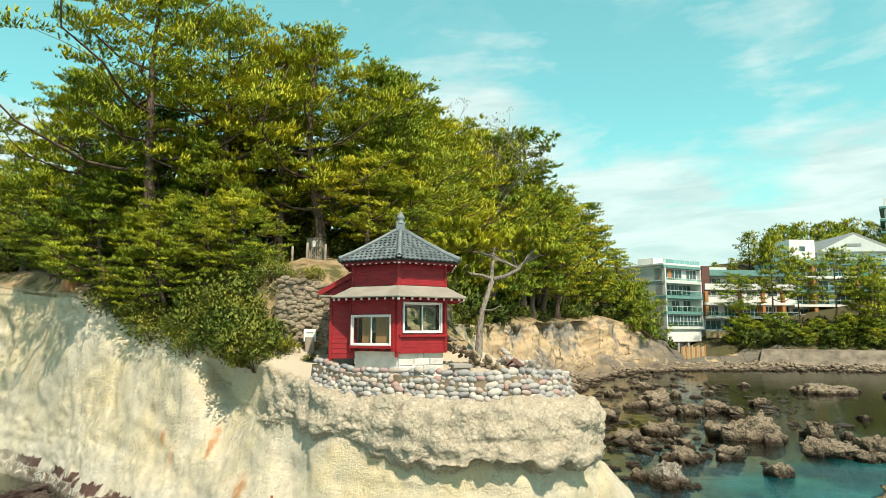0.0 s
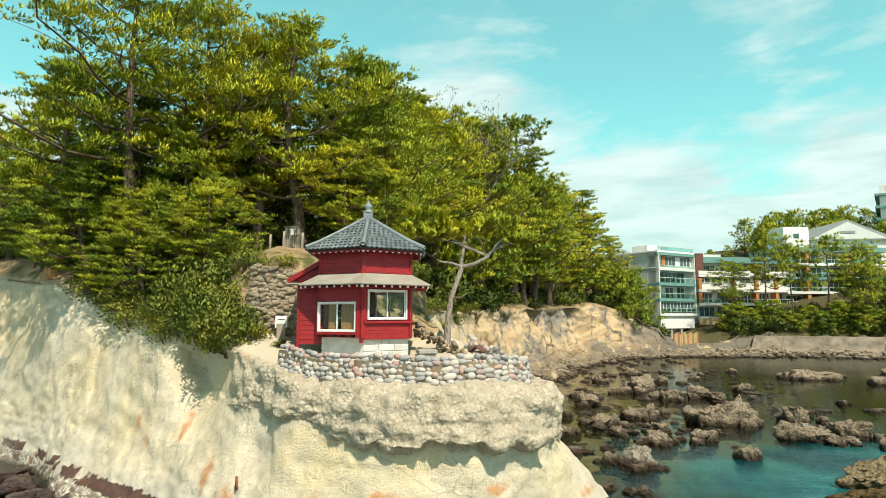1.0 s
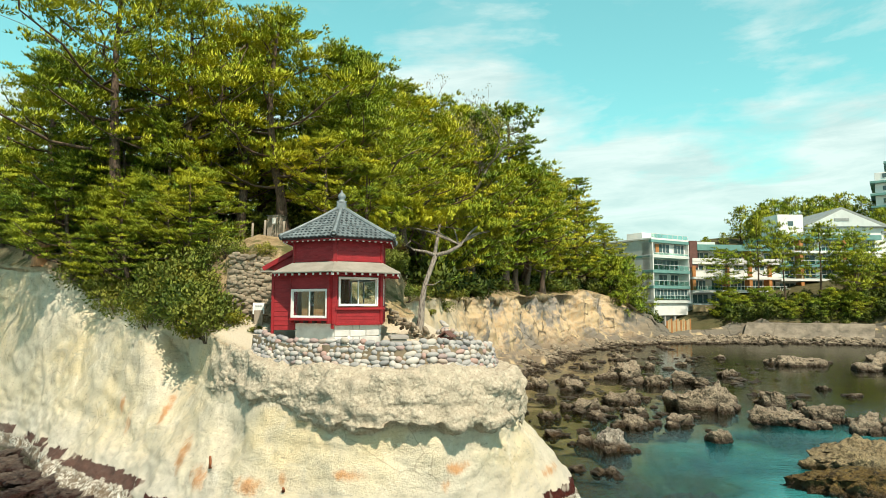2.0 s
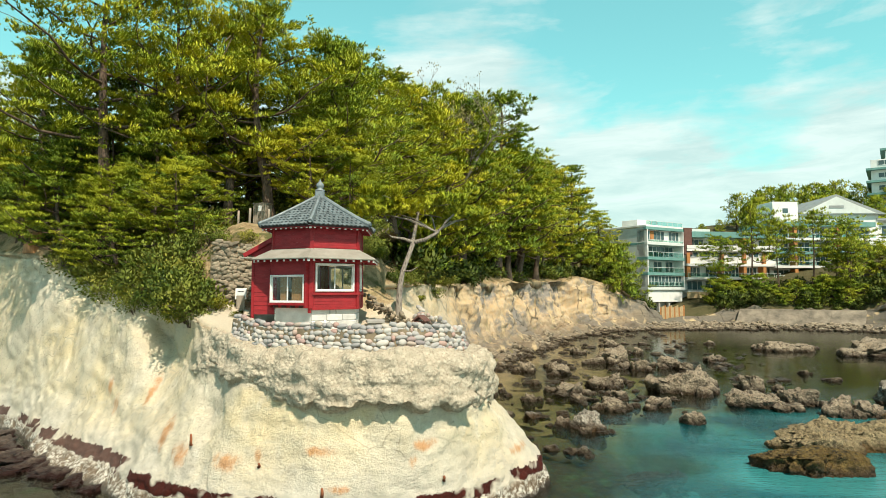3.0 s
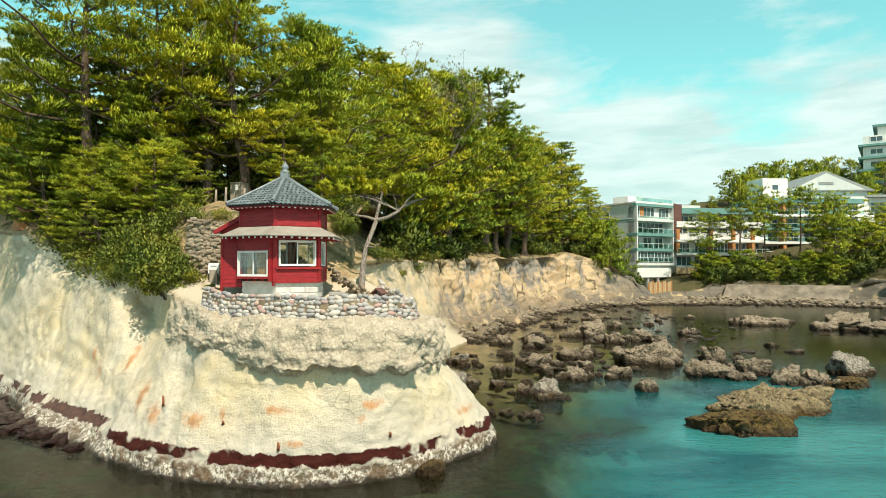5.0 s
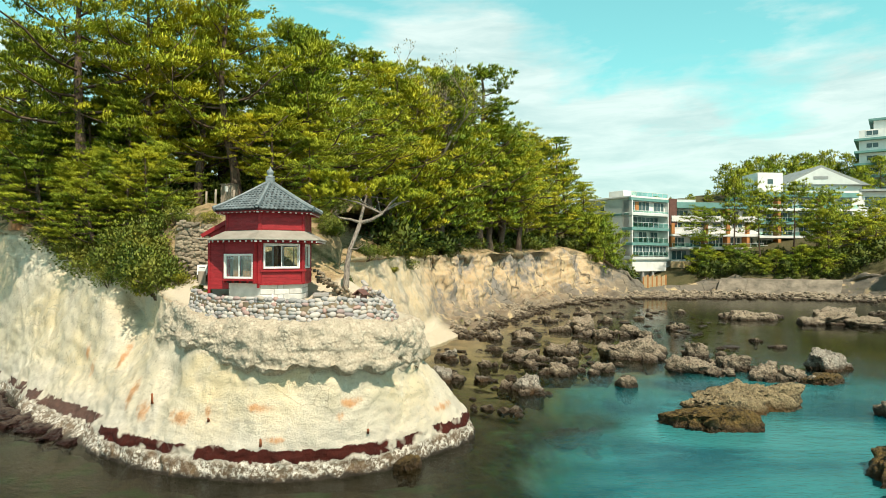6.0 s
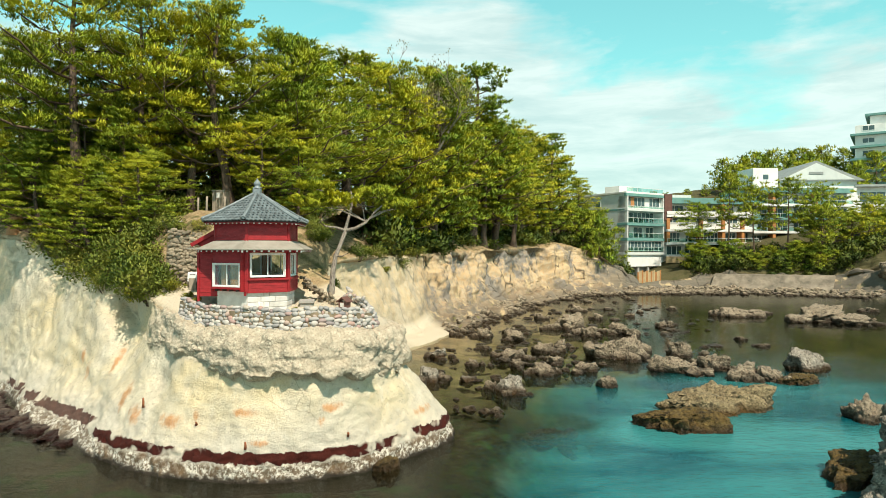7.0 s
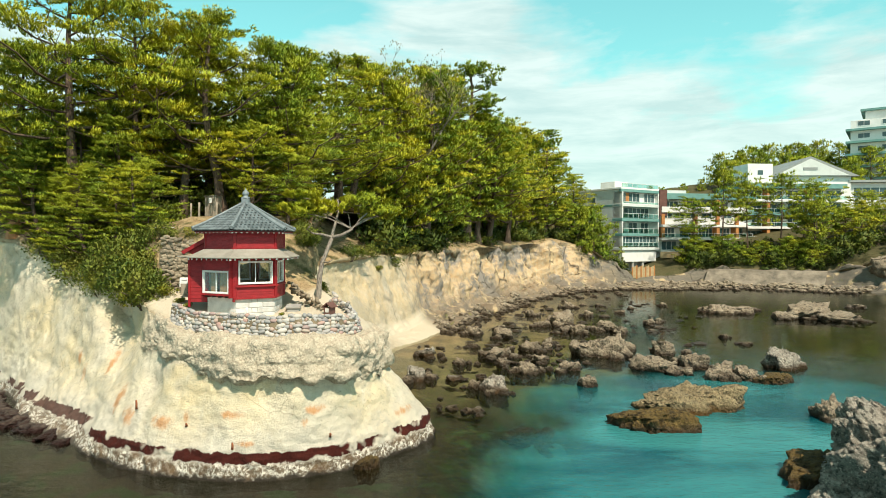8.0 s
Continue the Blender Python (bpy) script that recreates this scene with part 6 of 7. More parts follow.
# long wing
hb = thing("hotel", "long white hotel wing with teal roof and balconies", "hotel", (51.3, 124.4, 0), 9)
part("body", prism(0, 21, 1.0, 13, 4.5, 17.4), M_WALL, hb)
part("roof_band", prism(1.4, 21.3, -.8, 13.3, 16.9, 18.1), M_TEAL, hb, "sloping teal roof edge")
part("stair_tower", prism(-.2, 1.5, -.7, 3, 13.4, 18.8), M_BROWN, hb, "brown clad stair tower")
part("roof_house", prism(3, 9, 5, 10, 18.1, 19.2), M_WALL_GREY, hb)
for z, kind in ((14.6, 0), (11.6, 1), (8.9, 2), (6.2, 3)):
    part("balcony_slab", prism(.2, 21, -.9, 1.1, z - .5, z), M_WALL, hb)
    if kind == 0:
        for x in (1.8, 6.0, 9.2, 13.2, 17.2):
            glazed(hb, x, x + 3.0, .9, z + .3, z + 2.0, 3)
        part("parapet", prism(.2, 21, -.95, -.8, z, z + .7), M_WALL, hb)
    elif kind == 1:
        for x in (.6, 3.2, 5.8, 9.4, 14.0, 17.4):
            glazed(hb, x, x + 2.3, -.35, z + 1.3, z + 2.35, 2)
        part("window_wall", prism(.2, 21, -.3, .95, z + .05, z + 2.5), M_WALL, hb)
    elif kind == 2:
        for x in (.8, 5.2, 9.4, 13.4, 17.4):
            glazed(hb, x, x + 3.2, .9, z + .1, z + 2.1, 4)
        railing(hb, .3, 20.8, -.85, z, .8)
    else:
        for x in (1.0, 5.0, 10.2, 14.6):
            glazed(hb, x, x + 3.4, .9, z + .1, z + 2.0, 3)
        railing(hb, 6, 20.8, -.85, z, .8)
    for x in ((.25, 7.6, 12.6, 17.0) if kind in (1, 2) else (12.6,)):
        part("orange_pier", prism(x, x + .7, -.75, .98, z + .02, z + 2.2), M_ORANGE, hb, "orange-brown pier between balconies")
part("beige_fence", prism(-.4, 4.6, -1.6, -1.4, 4.7, 6.0), M_BEIGE, hb, "beige board fence")

hb2 = thing("hotel", "white hotel wing behind pines with teal glazing", "hotel", (70.5, 127.0, 0), 4)
part("body", prism(0, 22, 1.0, 12, 6, 20.2), M_WALL, hb2)
part("roof_band", prism(-.2, 22.2, -.6, 12.2, 19.4, 20.4), M_TEAL, hb2)
part("roof_house", prism(2.2, 7.8, 3, 9, 20.4, 25.0), M_WALL, hb2, "white cubic roof house")
part("pane", prism(4.4, 5.6, 2.94, 3.0, 22.6, 23.6, 0), M_PANE, hb2)
for z in (8.4, 11.3, 14.2, 17.0):
    part("balcony_slab", prism(0, 22, -.9, 1.1, z - .5, z), M_WALL if z != 14.2 else M_TEAL, hb2)
    for x in (.6, 5.2, 9.8, 14.4, 18.4):
        glazed(hb2, x, x + 3.4, .9, z + .1, z + 2.1, 3)
    railing(hb2, .1, 21.9, -.85, z, .8)
    for x in (4.3, 13.6):
        part("orange_pier", prism(x, x + .7, -.75, .98, z + .02, z + 2.2), M_ORANGE, hb2, "orange-brown pier between balconies")

# gabled hall with its wing
hc = thing("hotel", "large white gabled hotel hall with grey roof", "hotel", (79.0, 131.5, 0), -4)
part("body", prism(0, 16, 0, 22, 8, 22.4), M_WALL, hc)
bm = bmesh.new()
sect = [(-1.2, 22.3), (7.2, 26.6), (15.8, 23.0), (17.4, 22.3)]
for ya, yb in ((-.8, 23),):
    lo = [bm.verts.new((x, ya, z)) for x, z in sect]
    hi = [bm.verts.new((x, yb, z)) for x, z in sect]
    for j in range(3):
        bm.faces.new((lo[j], lo[j + 1], hi[j + 1], hi[j]))
    bm.faces.new(lo[::-1]), bm.faces.new(hi), bm.faces.new((lo[0], hi[0], hi[3], lo[3]))
part("roof", bm, M_ROOF, hc, "grey low-pitched gable roof")
bm = bmesh.new()
tri = [bm.verts.new(v) for v in ((-.2, -.86, 22.5), (15.2, -.86, 22.5), (7.2, -.86, 26.1))]
bm.faces.new(tri)
ex = bmesh.ops.extrude_face_region(bm, geom=bm.faces[:])
bmesh.ops.translate(bm, vec=(0, .12, 0), verts=[v for v in ex["geom"] if isinstance(v, bmesh.types.BMVert)])
part("gable_wall", bm, M_WALL_GREY, hc, "pale grey gable wall")
part("gable_louvre", prism(5.6, 8.6, -.96, -.85, 23.6, 24.2), M_ROOF, hc)
glazed(hc, 8.5, 11.5, -.02, 18.2, 20.0, 2)
part("canopy", prism(1.0, 9.0, -2.4, 0, 17.2, 18.6), M_TEAL, hc, "teal balcony canopy")
for x in (1.2, 4.2, 7.0):
    glazed(hc, x, x + 2.0, -.04, 14.6, 16.8, 2)
    glazed(hc, x, x + 2.0, -.04, 10.6, 13.0, 2)
part("wing", prism(16, 40, 1, 18, 8, 21), M_WALL, hc)
part("wing_roof", prism(15.5, 41, -.2, 19, 21, 21.5), M_ROOF, hc)
glazed(hc, 17, 26, .9, 17.6, 20.0, 5, M_WALL, None), glazed(hc, 28, 39, .9, 17.6, 20.0, 6)
part("wing_band", prism(15.6, 40, -.2, .8, 15.2, 16.8), M_WALL, hc)
part("brown_panel", prism(18.5, 26, .7, .98, 11.4, 14.4), M_ORANGE, hc, "brown wooden wall panels")

# tower hotel on the hill
ht = thing("hotel", "tall white tower hotel with teal floor bands", "hotel", (107.8, 152.5, 0), -36)
part("body", prism(1, 34, 1, 16, 12, 38.6), M_WALL, ht)
part("top_storey", prism(4, 30, 3, 14, 38.6, 41.0), M_WALL, ht)
part("top_roof", prism(3, 31, 2, 15, 41.0, 41.5), M_TEAL, ht)
for j in range(8):
    z = 14.2 + j * 3.1
    part("floor_band", prism(0, 35, -.2, 17, z, z + .55), M_TEAL, ht, "teal overhanging floor band")
    for x in (2.5, 7.5, 12.5, 17.5, 22.5, 27.5):
        glazed(ht, x, x + 2.6, .96, z + 1.2, z + 2.5, 2)

# sea wall, fence and planks at the water
M_SEAWALL = simple("stained_concrete", (0.33, 0.28, 0.21), (0.09, 0.08, 0.062), 0.5, 0.9, bump=0.3, fine=3)
sw = thing("sea_wall", "sloping grey stained concrete sea wall", "sea wall")
cuts = [(56.6, 112.6), (60.8, 110.6), (65.0, 108.2), (69.2, 105.8), (73.6, 103.4)]
for (ax, ay), (bx, by) in zip(cuts[:-1], cuts[1:]):
    bm = bmesh.new()
    lo = [bm.verts.new(v) for v in ((ax - 2.2, ay - 2.4, -.6), (bx - 2.2, by - 2.4, -.6), (bx, by, 2.8), (ax, ay, 2.8))]
    bm.faces.new(lo)
    ex = bmesh.ops.extrude_face_region(bm, geom=bm.faces[:])
    bmesh.ops.translate(bm, vec=(.9, 1.6, .1), verts=[v for v in ex["geom"] if isinstance(v, bmesh.types.BMVert)])
    bmesh.ops.recalc_face_normals(bm, faces=bm.faces)
    bmesh.ops.bevel(bm, geom=bm.edges[:], offset=.05, segments=1, affect="EDGES")
    part("slab", bm, M_SEAWALL, sw)
pf = thing("plank_fence", "tan and brown upright plank fence by the water", "fence", (42.2, 112.6, 0), -6)
for j in range(16):
    part("plank", prism(j * .27, j * .27 + .24, -.04 - .03 * (j % 2), .03, .4 + .1 * (j % 3), 3.2 + .12 * ((j * 5) % 4), .01), M_BEIGE if j % 3 else M_ORANGE, pf)

# trees round the hotels: x, y, foot, top
for k, (x, y, z, top) in enumerate([(60.2, 116.2, 4.5, 23.2), (65.4, 115.0, 5.0, 19.5), (56.6, 117.4, 5, 17.0), (76.8, 112.2, 6, 19.0), (70.4, 113.6, 5.5, 20.5), (73.4, 108.6, 3.5, 15.4), (80.5, 110, 7, 15.0), (87, 112, 9, 17.5),
                                    (93, 108, 9, 17), (102, 106, 9, 18)]):
    s = (top - z) / HILL_H[k % 2]
    wide = min(s, .95)
    plant("pine_tree", UMBRELLA_PINES[k % 2], x, y, min(z, ground_z(x, y, z)) - .3, wide, k * 67, "green pine standing before the hotels", "tree", "pines by the hotels", s / wide)
for k in range(26):
    x = 55 + k * 0.95
    y = 114.4 - max(0, (x - 57)) * .52 + rng.uniform(.3, 2.5)
    s = rng.uniform(.8, 2.4)
    plant("shrub", FAR_SHRUBS[k % 2], x, y, ground_z(x, y, 3) - .4, s, k * 53, "dark green bush above the sea wall", "shrub", "bushes above the sea wall")
for k in range(64):
    u = 20.8 + 5.0 * k / 63
    c, d = glide(INNER, u), glide(SLOPE, u)
    q = rng.uniform(-.1, .7)
    x, y = c[0] * (1 - q) + d[0] * q, c[1] * (1 - q) + d[1] * q
    if 41 < x < 53:
        continue
    s = rng.uniform(1.6, 3.0)
    plant("shrub", FAR_SHRUBS[k % 2], x, y, ground_z(x, y, 4) - .5, s, k * 57, "green bush on the slope below the hotels", "shrub", "bushes below the hotels")
for k in range(13):
    x = 54.5 + k * 1.75
    y = 115.4 - max(0, (x - 57)) * .55 + rng.uniform(.3, 1.6)
    z = ground_z(x, y, 4) - .4
    s = rng.uniform(.5, .85)
    plant("pine_tree", MID_PINES[0], x, y + 1.2, z, s, k * 71, "dark bushy pine above the sea wall", "tree", "bushy pines of the sea wall", .85)
for k in range(11):
    x = 76 + k * 2.6
    y = 113 - k * .9 + rng.uniform(-2, 3)
    plant("pine_tree", MID_PINES[k % 2], x, y, ground_z(x, y, 9) - .4, rng.uniform(.7, 1.1), k * 77, "bushy green pine on the rocky bank", "tree", "pines of the rocky bank", .85)
for k in range(16):
    u = 24.75 + .9 * k / 15
    c, d = glide(SHORE, u), glide(EDGE, u)
    q = rng.uniform(.15, 1.0)
    x, y = c[0] * (1 - q) + d[0] * q, c[1] * (1 - q) + d[1] * q
    rk = sea_rock(ROCKS[k % 5], x, y, rng.uniform(3, 5.5), rng.uniform(1.2, 2.4), k * 67, "rugged grey rock of the far bank", .8, max(-.1, ground_z(x, y, 1) - .6))
    tagged(rk, "rugged grey rock of the far bank", "rock", "rocks of the far bank")
for k in range(84):
    t = k / 83
    x = 46 + 130 * t + rng.uniform(-2, 2)
    y = (146, 156, 166)[k % 3] + rng.uniform(-4, 6) - 12 * max(0, t - .6)
    z = ground_z(x, y, 18)
    top = z + rng.uniform(8, 11) + (-6 if t < .25 else 0)
    s = (top - z) / HILL_H[k % 3]
    plant("pine_tree", HILL_PINES[k % 3], x, y, z - .4, s * 1.15, k * 41, "green tree on the far hill", "tree", "trees of the far hill", .9)


# ---- walls of stones on the headland ----
def stone_mesh(seed, mat, angular=0.0):
    bm = bmesh.new()
    bmesh.ops.create_icosphere(bm, subdivisions=2, radius=0.5)
    o = Vector((seed * 2.1, 5.0 + seed, 0))
    for v in bm.verts:
        p = v.co.normalized()
        q = Vector((abs(p.x) ** (1 - angular * .5) * (1 if p.x > 0 else -1), abs(p.y) ** (1 - angular * .5) * (1 if p.y > 0 else -1), abs(p.z) ** (1 - angular * .5) * (1 if p.z > 0 else -1)))
        v.co = q * 0.5 * (1 + 0.16 * noise.noise(p * 1.4 + o) + .06 * noise.noise(p * 4 + o))
    me = bpy.data.meshes.new("stone")
    bm.to_mesh(me)
    bm.free()
    me.materials.append(mat)
    me.polygons.foreach_set("use_smooth", [True] * len(me.polygons))
    return me


def cobble_material():
    m, g, i = material("beach_cobbles", 0.8, spec=0.35)
    v = g.coord()
    r = g.n("ShaderNodeObjectInfo", "Random")
    c = g.ramp(r, (0.0, (0.25, 0.25, 0.25)), (0.3, (0.42, 0.40, 0.37)), (0.5, (0.31, 0.30, 0.30)), (0.68, (0.58, 0.54, 0.48)), (0.82, (0.42, 0.37, 0.30)), (0.92, (0.42, 0.25, 0.21)), (1.0, (0.19, 0.20, 0.22)))
    c = g.mix(g.math("MULTIPLY", g.noise(v, 9.0, 5.0, .7), .4), c, (0.30, 0.28, 0.25))
    g.put(i["Base Color"], c)
    g.put(i["Normal"], g.bump(g.noise(v, 14.0, 4.0), .3, .02))
    return m


M_COBBLE = cobble_material()
M_RUBBLE = simple("rubble_stone", (0.38, 0.31, 0.215), (0.17, 0.14, 0.10), 2.0, 0.92, bump=0.5, fine=18, vary=0.4)
M_MORTAR = simple("earth_joint", (0.26, 0.20, 0.13), (0.14, 0.11, 0.07), 3.0, 0.95, bump=0.4)
COBBLES = [stone_mesh(k, M_COBBLE) for k in range(6)]
RUBBLES = [stone_mesh(k + 20, M_RUBBLE, 0.8) for k in range(6)]


def along(pts, s):
    """Point and direction at s metres along a polyline."""
    for a, b in zip(pts[:-1], pts[1:]):
        ln = (b - a).length
        if s <= ln:
            return a.lerp(b, s / ln), (b - a) / ln
        s -= ln
    return pts[-1], (pts[-1] - pts[-2]).normalized()


def stone_wall(name, label, pts, rows, size, stones, seed, mortar=True, lean=0.05, wild=0.15, jit=0.0, long=1.0):
    rg = random.Random(seed)
    th = thing(name, label, "stone wall", pts[0])
    total = sum((b - a).length for a, b in zip(pts[:-1], pts[1:]))
    if mortar:
        V, F = [], []
        n = 40
        for k in range(n + 1):
            p, d = along(pts, total * k / n)
            side = Vector((-d.y, d.x, 0)).normalized()
            h = rows * size * .52
            for o, z in ((-size * .12, -.25), (-size * .12 + lean * rows * .5, h), (size * .9, h), (size * .9, -.25)):
                V.append(p + side * o + Vector((0, 0, z)) - pts[0])
            if k:
                b = (k - 1) * 4
                F += [(b + j, b + (j + 1) % 4, b + 4 + (j + 1) % 4, b + 4 + j) for j in range(4)]
        part("core", mesh_of("core", V, F, M_MORTAR), None, th)
    for r in range(rows):
        s = rg.uniform(0, size)
        while s < total:
            w = size * rg.uniform(.6, 1.6) * long
            h = size * rg.uniform(.72, .98)
            p, d = along(pts, min(total, s + w / 2))
            side = Vector((-d.y, d.x, 0)).normalized()
            c = p + side * (lean * r + rg.uniform(-.03, .04)) + Vector((0, 0, size * .34 + r * size * .68 + rg.uniform(-.03, .03))) - pts[0]
            c += Vector((rg.uniform(-jit, jit), rg.uniform(-jit, jit), rg.uniform(-jit, jit) * .6))
            ob = new("stone", rg.choice(stones))
            ob.parent = th
            ob.matrix_basis = Matrix.Translation(c) @ Matrix.Rotation(math.atan2(d.y, d.x) + rg.uniform(-wild, wild), 4, "Z") @ Matrix.Rotation(rg.uniform(-wild, wild), 4, "Y") @ Matrix.Diagonal((w * 1.16, size * rg.uniform(.9, 1.2), h * 1.08, 1))
            s += w * .97
    return th


def ground_pts(xy, dz=0.0):
    return [Vector((x, y, ground_z(x, y, 4.7) + dz)) for x, y in xy]


edge_xy = [tuple(glide(EDGE, 6.42 + (11.3 - 6.42) * k / 14)[:2]) for k in range(15)]
edge_xy = [(x + (-1.0 - x) * .035, y + (19.5 - y) * .035) for x, y in edge_xy]
stone_wall("stone_wall", "low wall of rounded grey and white beach stones", ground_pts(edge_xy, -.08), 6, .178, COBBLES, 3, True, .03, .25, .03, 1.12)
back_xy = [(3.4, 17.4), (3.45, 18.4), (3.2, 19.4), (2.7, 20.4), (2.0, 21.2)]
stone_wall("stone_wall", "rough line of pale boulders along the terrace edge", ground_pts(back_xy, -.05), 4, .17, COBBLES, 8, False, .04, .6, .12, 1.1)
stone_wall("rubble_wall", "tumbled dry wall of brown rubble beside the tea house", [Vector((2.4, 19.7, 4.6)), Vector((1.6, 20.4, 4.95)), Vector((.9, 21.0, 5.35)), Vector((.2, 21.5, 5.7))], 5, .13, RUBBLES, 5, False, .07, 1.0, .13, 1.2)
stone_wall("retaining_wall", "weathered retaining wall of brown rubble masonry", [Vector((-5.75, 21.5, 5.7)), Vector((-5.0, 21.3, 5.6)), Vector((-3.4, 21.35, 5.3)), Vector((-2.3, 21.5, 5.2))], 22, .165, RUBBLES, 6, True, .004, .35, .03, 1.4)

# ---- small things round the hut ----
sg = thing("notice_board", "white notice board on a grey wooden stand", "sign", (-4.4, 20.9, ground_z(-4.4, 20.9, 5.8)), 8)
part("stand", boxed(-.15, .15, -.02, .04, -.1, .5, .01), M_WOOD, sg)
part("board", boxed(-.2, .2, -.06, -.02, .36, .76, .01, Matrix.Rotation(radians(-8), 4, "X")), M_WHITE, sg)
part("notice", boxed(-.13, .13, -.066, -.062, .5, .68, 0, Matrix.Rotation(radians(-8), 4, "X")), M_WALL_GREY, sg)
part("line_bar", boxed(-.11, .11, -.07, -.067, .63, .655, 0, Matrix.Rotation(radians(-8), 4, "X")), M_DARK, sg)
BOX_S = .72
wb = thing("wooden_box", "tall grey slatted wooden box on the slope", "box", (-5.65, 27.7, ground_z(-5.65, 27.7, 9.3)), -12)
zb = 1.12
part("core", boxed(-.42, .42, -.36, .36, -.2, zb - .06, .01), M_DARK, wb)
for j in range(7):
    part("slat", boxed(-.45 + j * .13, -.45 + j * .13 + .115, -.40, -.365, -.2, zb - .05, .008), M_WOOD, wb)
    part("slat", boxed(.425, .46, -.40 + j * .115, -.40 + j * .115 + .1, -.2, zb - .05, .008), M_WOOD, wb)
part("lid", boxed(-.5, .5, -.44, .44, zb - .05, zb, .01), M_WOOD, wb)
wb.matrix_basis = wb.matrix_basis @ Matrix.Diagonal((BOX_S, BOX_S, .95, 1))
part("paper", boxed(-.12, .14, -.412, -.405, zb - .42, zb - .14, 0), M_WHITE, wb, "white paper notice")
for x, y, h in ((-5.6, 25.6, .75), (-6.5, 26.8, .9), (-5.0, 26.4, .7)):
    st = thing("wooden_stake", "weathered brown wooden stake in the slope", "stake", (x, y, ground_z(x, y, 8.6)), 10)
    part("stake", mesh_of("stake", *tube([Vector((0, 0, -.2)), Vector((.01, 0, h * .5)), Vector((.02, .01, h))], [.06, .055, .05], 7), M_WOOD, True), None, st)
pl = thing("plank", "pale weathered plank lying on the slope", "plank", (-6.2, 23.6, ground_z(-6.2, 23.6, 8.3) + .05), 8)
part("board", boxed(-.75, .75, -.1, .1, -.03, .03, .01), M_WHITE, pl)
lb = thing("lantern_box", "small red-brown box with pitched roof", "lantern", (2.15, 19.3, ground_z(2.15, 19.3, 4.8)), -20)
part("body", boxed(-.17, .17, -.18, .18, -.1, .30, .01), M_BROWN, lb)
part("front_panel", boxed(-.09, .07, -.195, -.182, .1, .27, .005), M_STONE, lb, "pale front panel")
for s in (-1, 1):
    part("roof_board", boxed(-.3, .02, -.25, .25, -.02, .02, .006, Matrix.Translation((0, 0, .48)) @ Matrix.Rotation(0 if s > 0 else math.pi, 4, "Z") @ Matrix.Rotation(radians(-38), 4, "Y")), M_BROWN, lb)
stp = thing("tree_stump", "old brown tree stump at the cliff edge", "stump", (-16.9, 28.4, ground_z(-16.9, 28.4, 8.4)), 0)
part("wood", mesh_of("wood", *tube([Vector((0, 0, -.2)), Vector((0, 0, .3)), Vector((.03, 0, .7)), Vector((.05, 0, .95))], [.42, .36, .34, .3], 10), M_WOOD_WARM, True), None, stp)
bn = thing("stone_bench", "dark stone step beside the tea house", "step", (.55, 19.9, ground_z(.55, 19.9, 5)), 10)
part("slab", boxed(-.3, .3, -.4, .45, .1, .22, .02), M_CONCRETE, bn)
part("slab", boxed(-.25, .25, -.34, .4, -.2, .09, .02), M_CONCRETE, bn)

# rusty iron stubs left in the foot of the cliff: u of the shore, height
M_RUST = simple("rusty_iron", (0.30, 0.10, 0.035), (0.15, 0.05, 0.025), 9.0, 0.9, bump=0.5)


def cliff_point(x, z):
    """Where a level ray from the sea meets the cliff."""
    hit, place, nrm, _ = GROUND.ray_cast(Vector((x, 5, z)), Vector((0, 1, 0)), depsgraph=DEPS)
    return (place, nrm) if hit else (Vector((x, 15, z)), Vector((0, -1, 0)))


for x, z, h in ((-4.3, 1.85, .32), (-.2, 1.05, .22), (2.9, 1.25, .12), (-2.0, 1.6, .1)):
    pl2, nr = cliff_point(x, z)
    ib = thing("iron_stub", "rusty iron bar stub in the cliff foot", "iron bar", pl2, 0, "iron stubs")
    out = Vector((nr.x, nr.y, 0)).normalized() * .05
    part("bar", mesh_of("bar", *tube([-out, out, out + Vector((.01, 0, h * .5)), out + Vector((0, 0, h))], [.035, .045, .04, .03], 7), M_RUST, True), None, ib)
sea_rock(ROCK_WEED, 4.1, 15.75, .75, .5, 30, "brown boulder at the foot of the headland", .8)
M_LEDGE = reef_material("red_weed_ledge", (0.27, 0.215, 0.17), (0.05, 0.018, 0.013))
LEDGES = [rock_mesh(k, M_LEDGE, 9, .08, 4, 1.0, 3, .14) for k in (31, 32)]
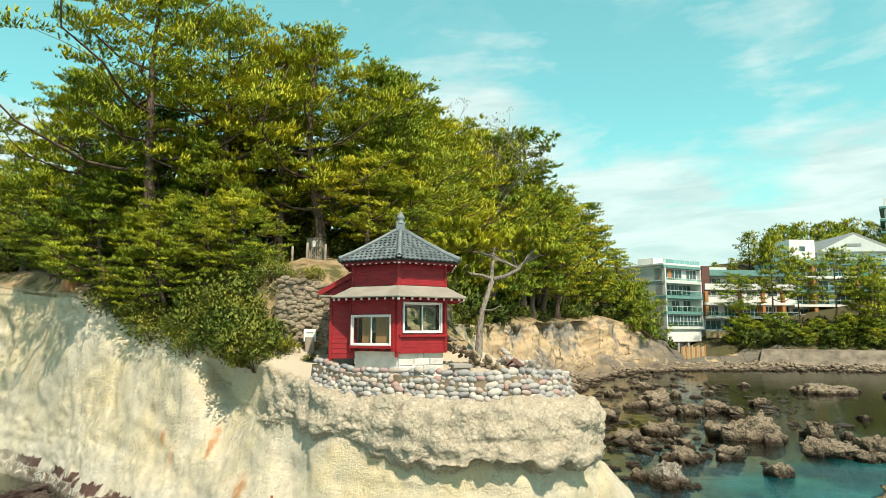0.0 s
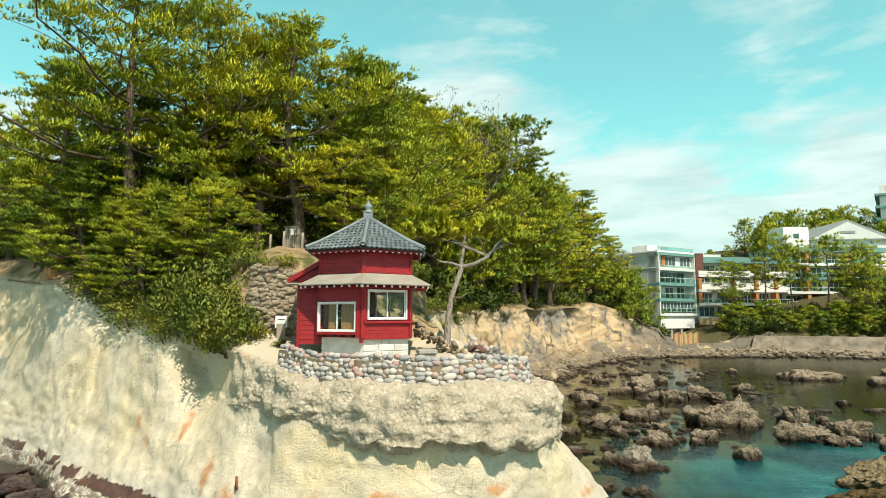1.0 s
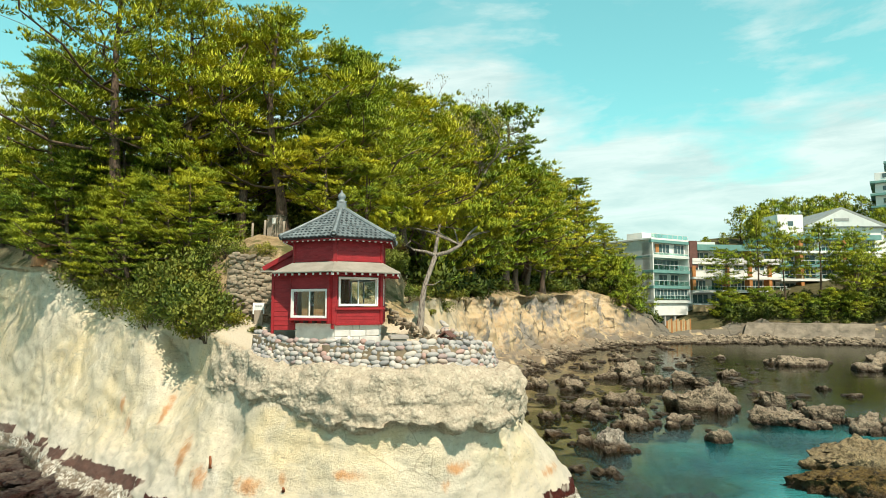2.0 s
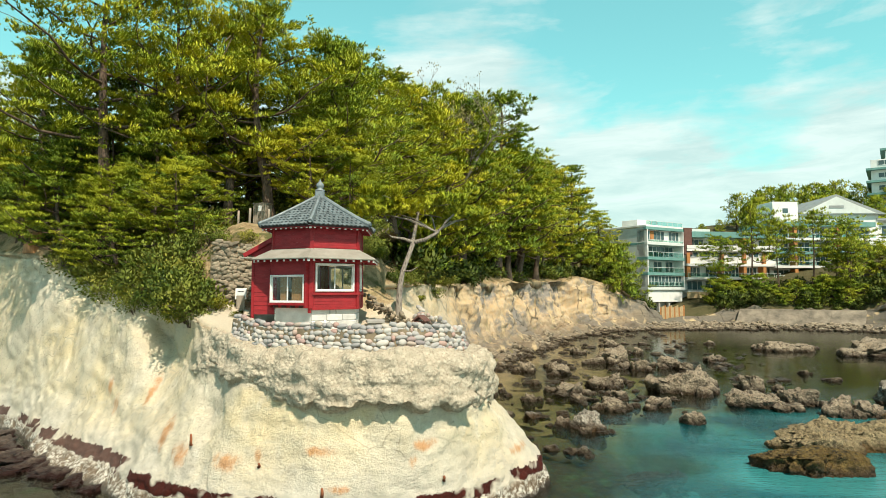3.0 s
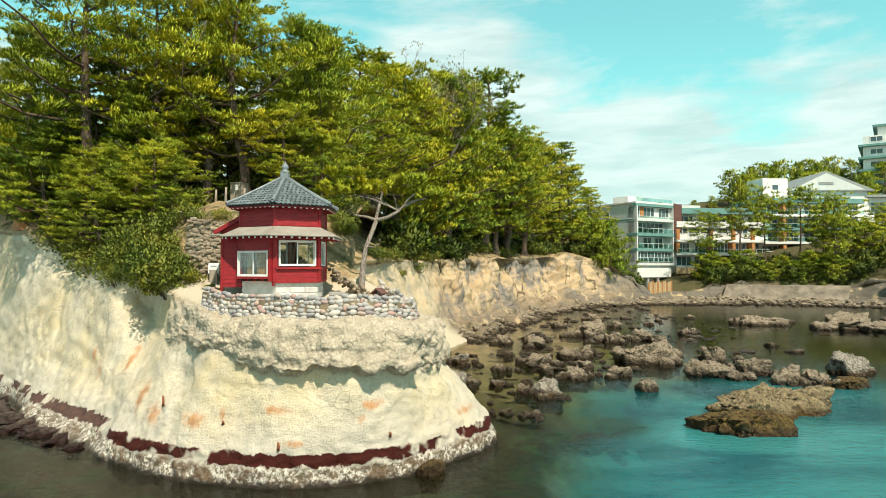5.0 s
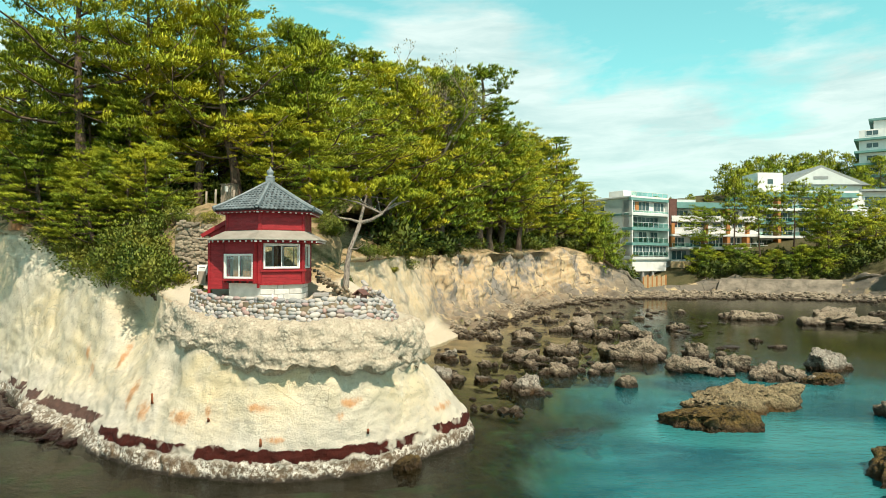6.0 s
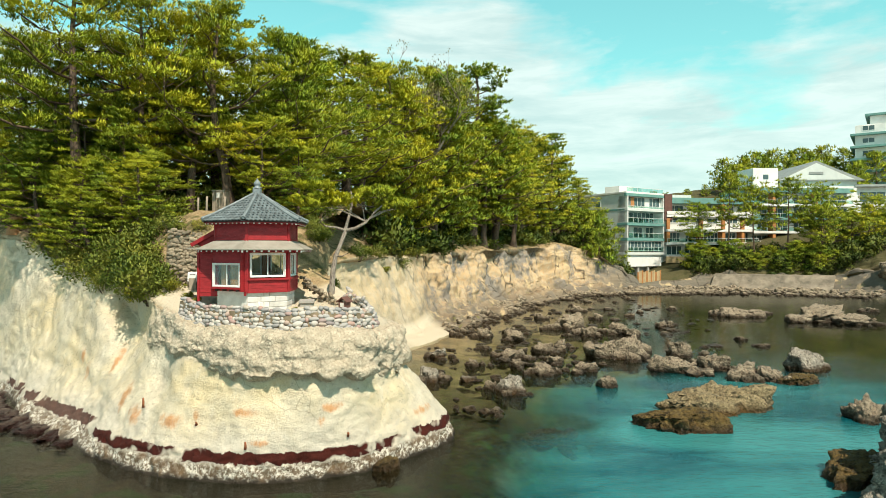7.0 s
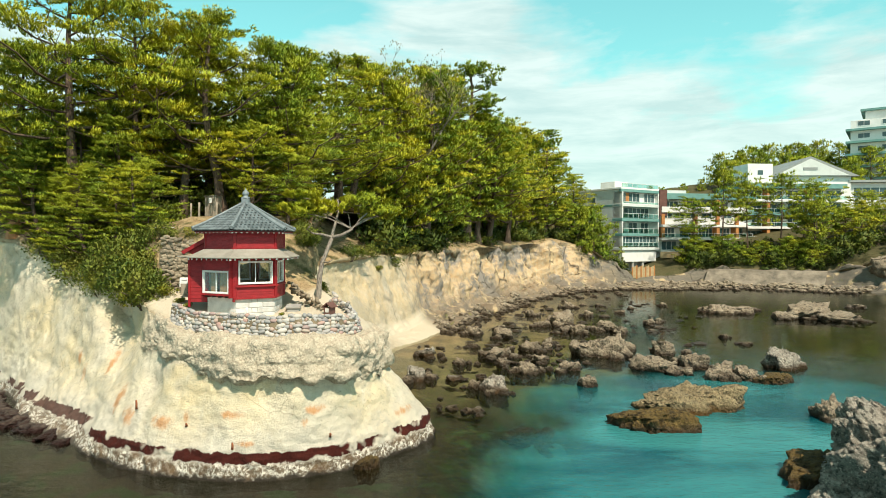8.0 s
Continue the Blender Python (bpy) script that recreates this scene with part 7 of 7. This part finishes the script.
for k, (x, y, w, h, rz) in enumerate(((-10.3, 20.3, 2.2, .42, 10), (-11.6, 21.2, 2.6, .5, 60), (-13.0, 22.0, 2.4, .4, 150), (-9.2, 19.1, 1.3, .3, 80), (-12.2, 20.4, 1.5, .22, 30), (-14.6, 23.4, 2.6, .5, 100),
                                      (-8.2, 18.4, .9, .25, 0), (-16.2, 24.9, 2.4, .45, 40), (-13.8, 21.6, 1.2, .2, 70))):
    sea_rock(LEDGES[k % 2], x, y, w * .8, h * .7, rz, "low dark red weedy ledge at the waterline", .7)

# ---- rubble along the shore, too many to count ----
def shore_rubble():
    rg = random.Random(17)
    protos = []
    for k in range(5):
        bm = bmesh.new()
        bmesh.ops.create_icosphere(bm, subdivisions=2 if k < 2 else 1, radius=.5)
        for v in bm.verts:
            p = v.co.normalized()
            v.co = p * .5 * (1 + .55 * noise.fractal(p * 1.6 + Vector((k * 4, 0, 0)), .8, 2.0, 3)) * .95
        bm.verts.index_update()
        protos.append(([v.co.copy() for v in bm.verts], [tuple(v.index for v in f.verts) for f in bm.faces]))
        bm.free()
    V, F = [], []

    def drop(x, y, z, w, h):
        pv, pf2 = rg.choice(protos)
        o = len(V)
        m = Matrix.Translation((x, y, z)) @ Matrix.Rotation(rg.uniform(0, 6.3), 4, "Z") @ Matrix.Diagonal((w, w * rg.uniform(.6, 1), h, 1))
        V.extend(m @ p for p in pv)
        F.extend(tuple(o + i for i in f) for f in pf2)

    for _ in range(1150):
        u = rg.uniform(16.1, 24.6)
        if 15.5 < u < 16.5:
            continue
        w, e = glide(SHORE, u), glide(EDGE, u)
        q = rg.uniform(-.35, .6)
        p = w + (e[:2] - w) * q
        s = rg.uniform(.3, 1.15) * (1 + .4 * (u > 18))
        drop(p[0] + rg.uniform(-1, 1), p[1] + rg.uniform(-1, 1), max(-.05, 1.0 * q), s, s * .7)
    for _ in range(330):
        t = rg.random()
        x, y = rg.uniform(7, 34), rg.uniform(40, 94)
        if shore_side(x, y) < 22 and bay(x, y) < .15 and x > 6 + (y - 45) * .32:
            s = rg.uniform(.4, 1.5)
            drop(x, y, -.1, s, s * rg.uniform(.3, .7))
    for _ in range(90):
        x, y = rg.uniform(4.5, 16), rg.uniform(22, 42)
        s = rg.uniform(.25, .8)
        if bay(x, y) < .1:
            drop(x, y, -.02, s, s * .6)
    tagged(new("shore_stones", mesh_of("shore_stones", V, F, M_REEF)), "dark rubble stones scattered along the waterline", "stones", kind="stuff")


shore_rubble()
roof_tiles()
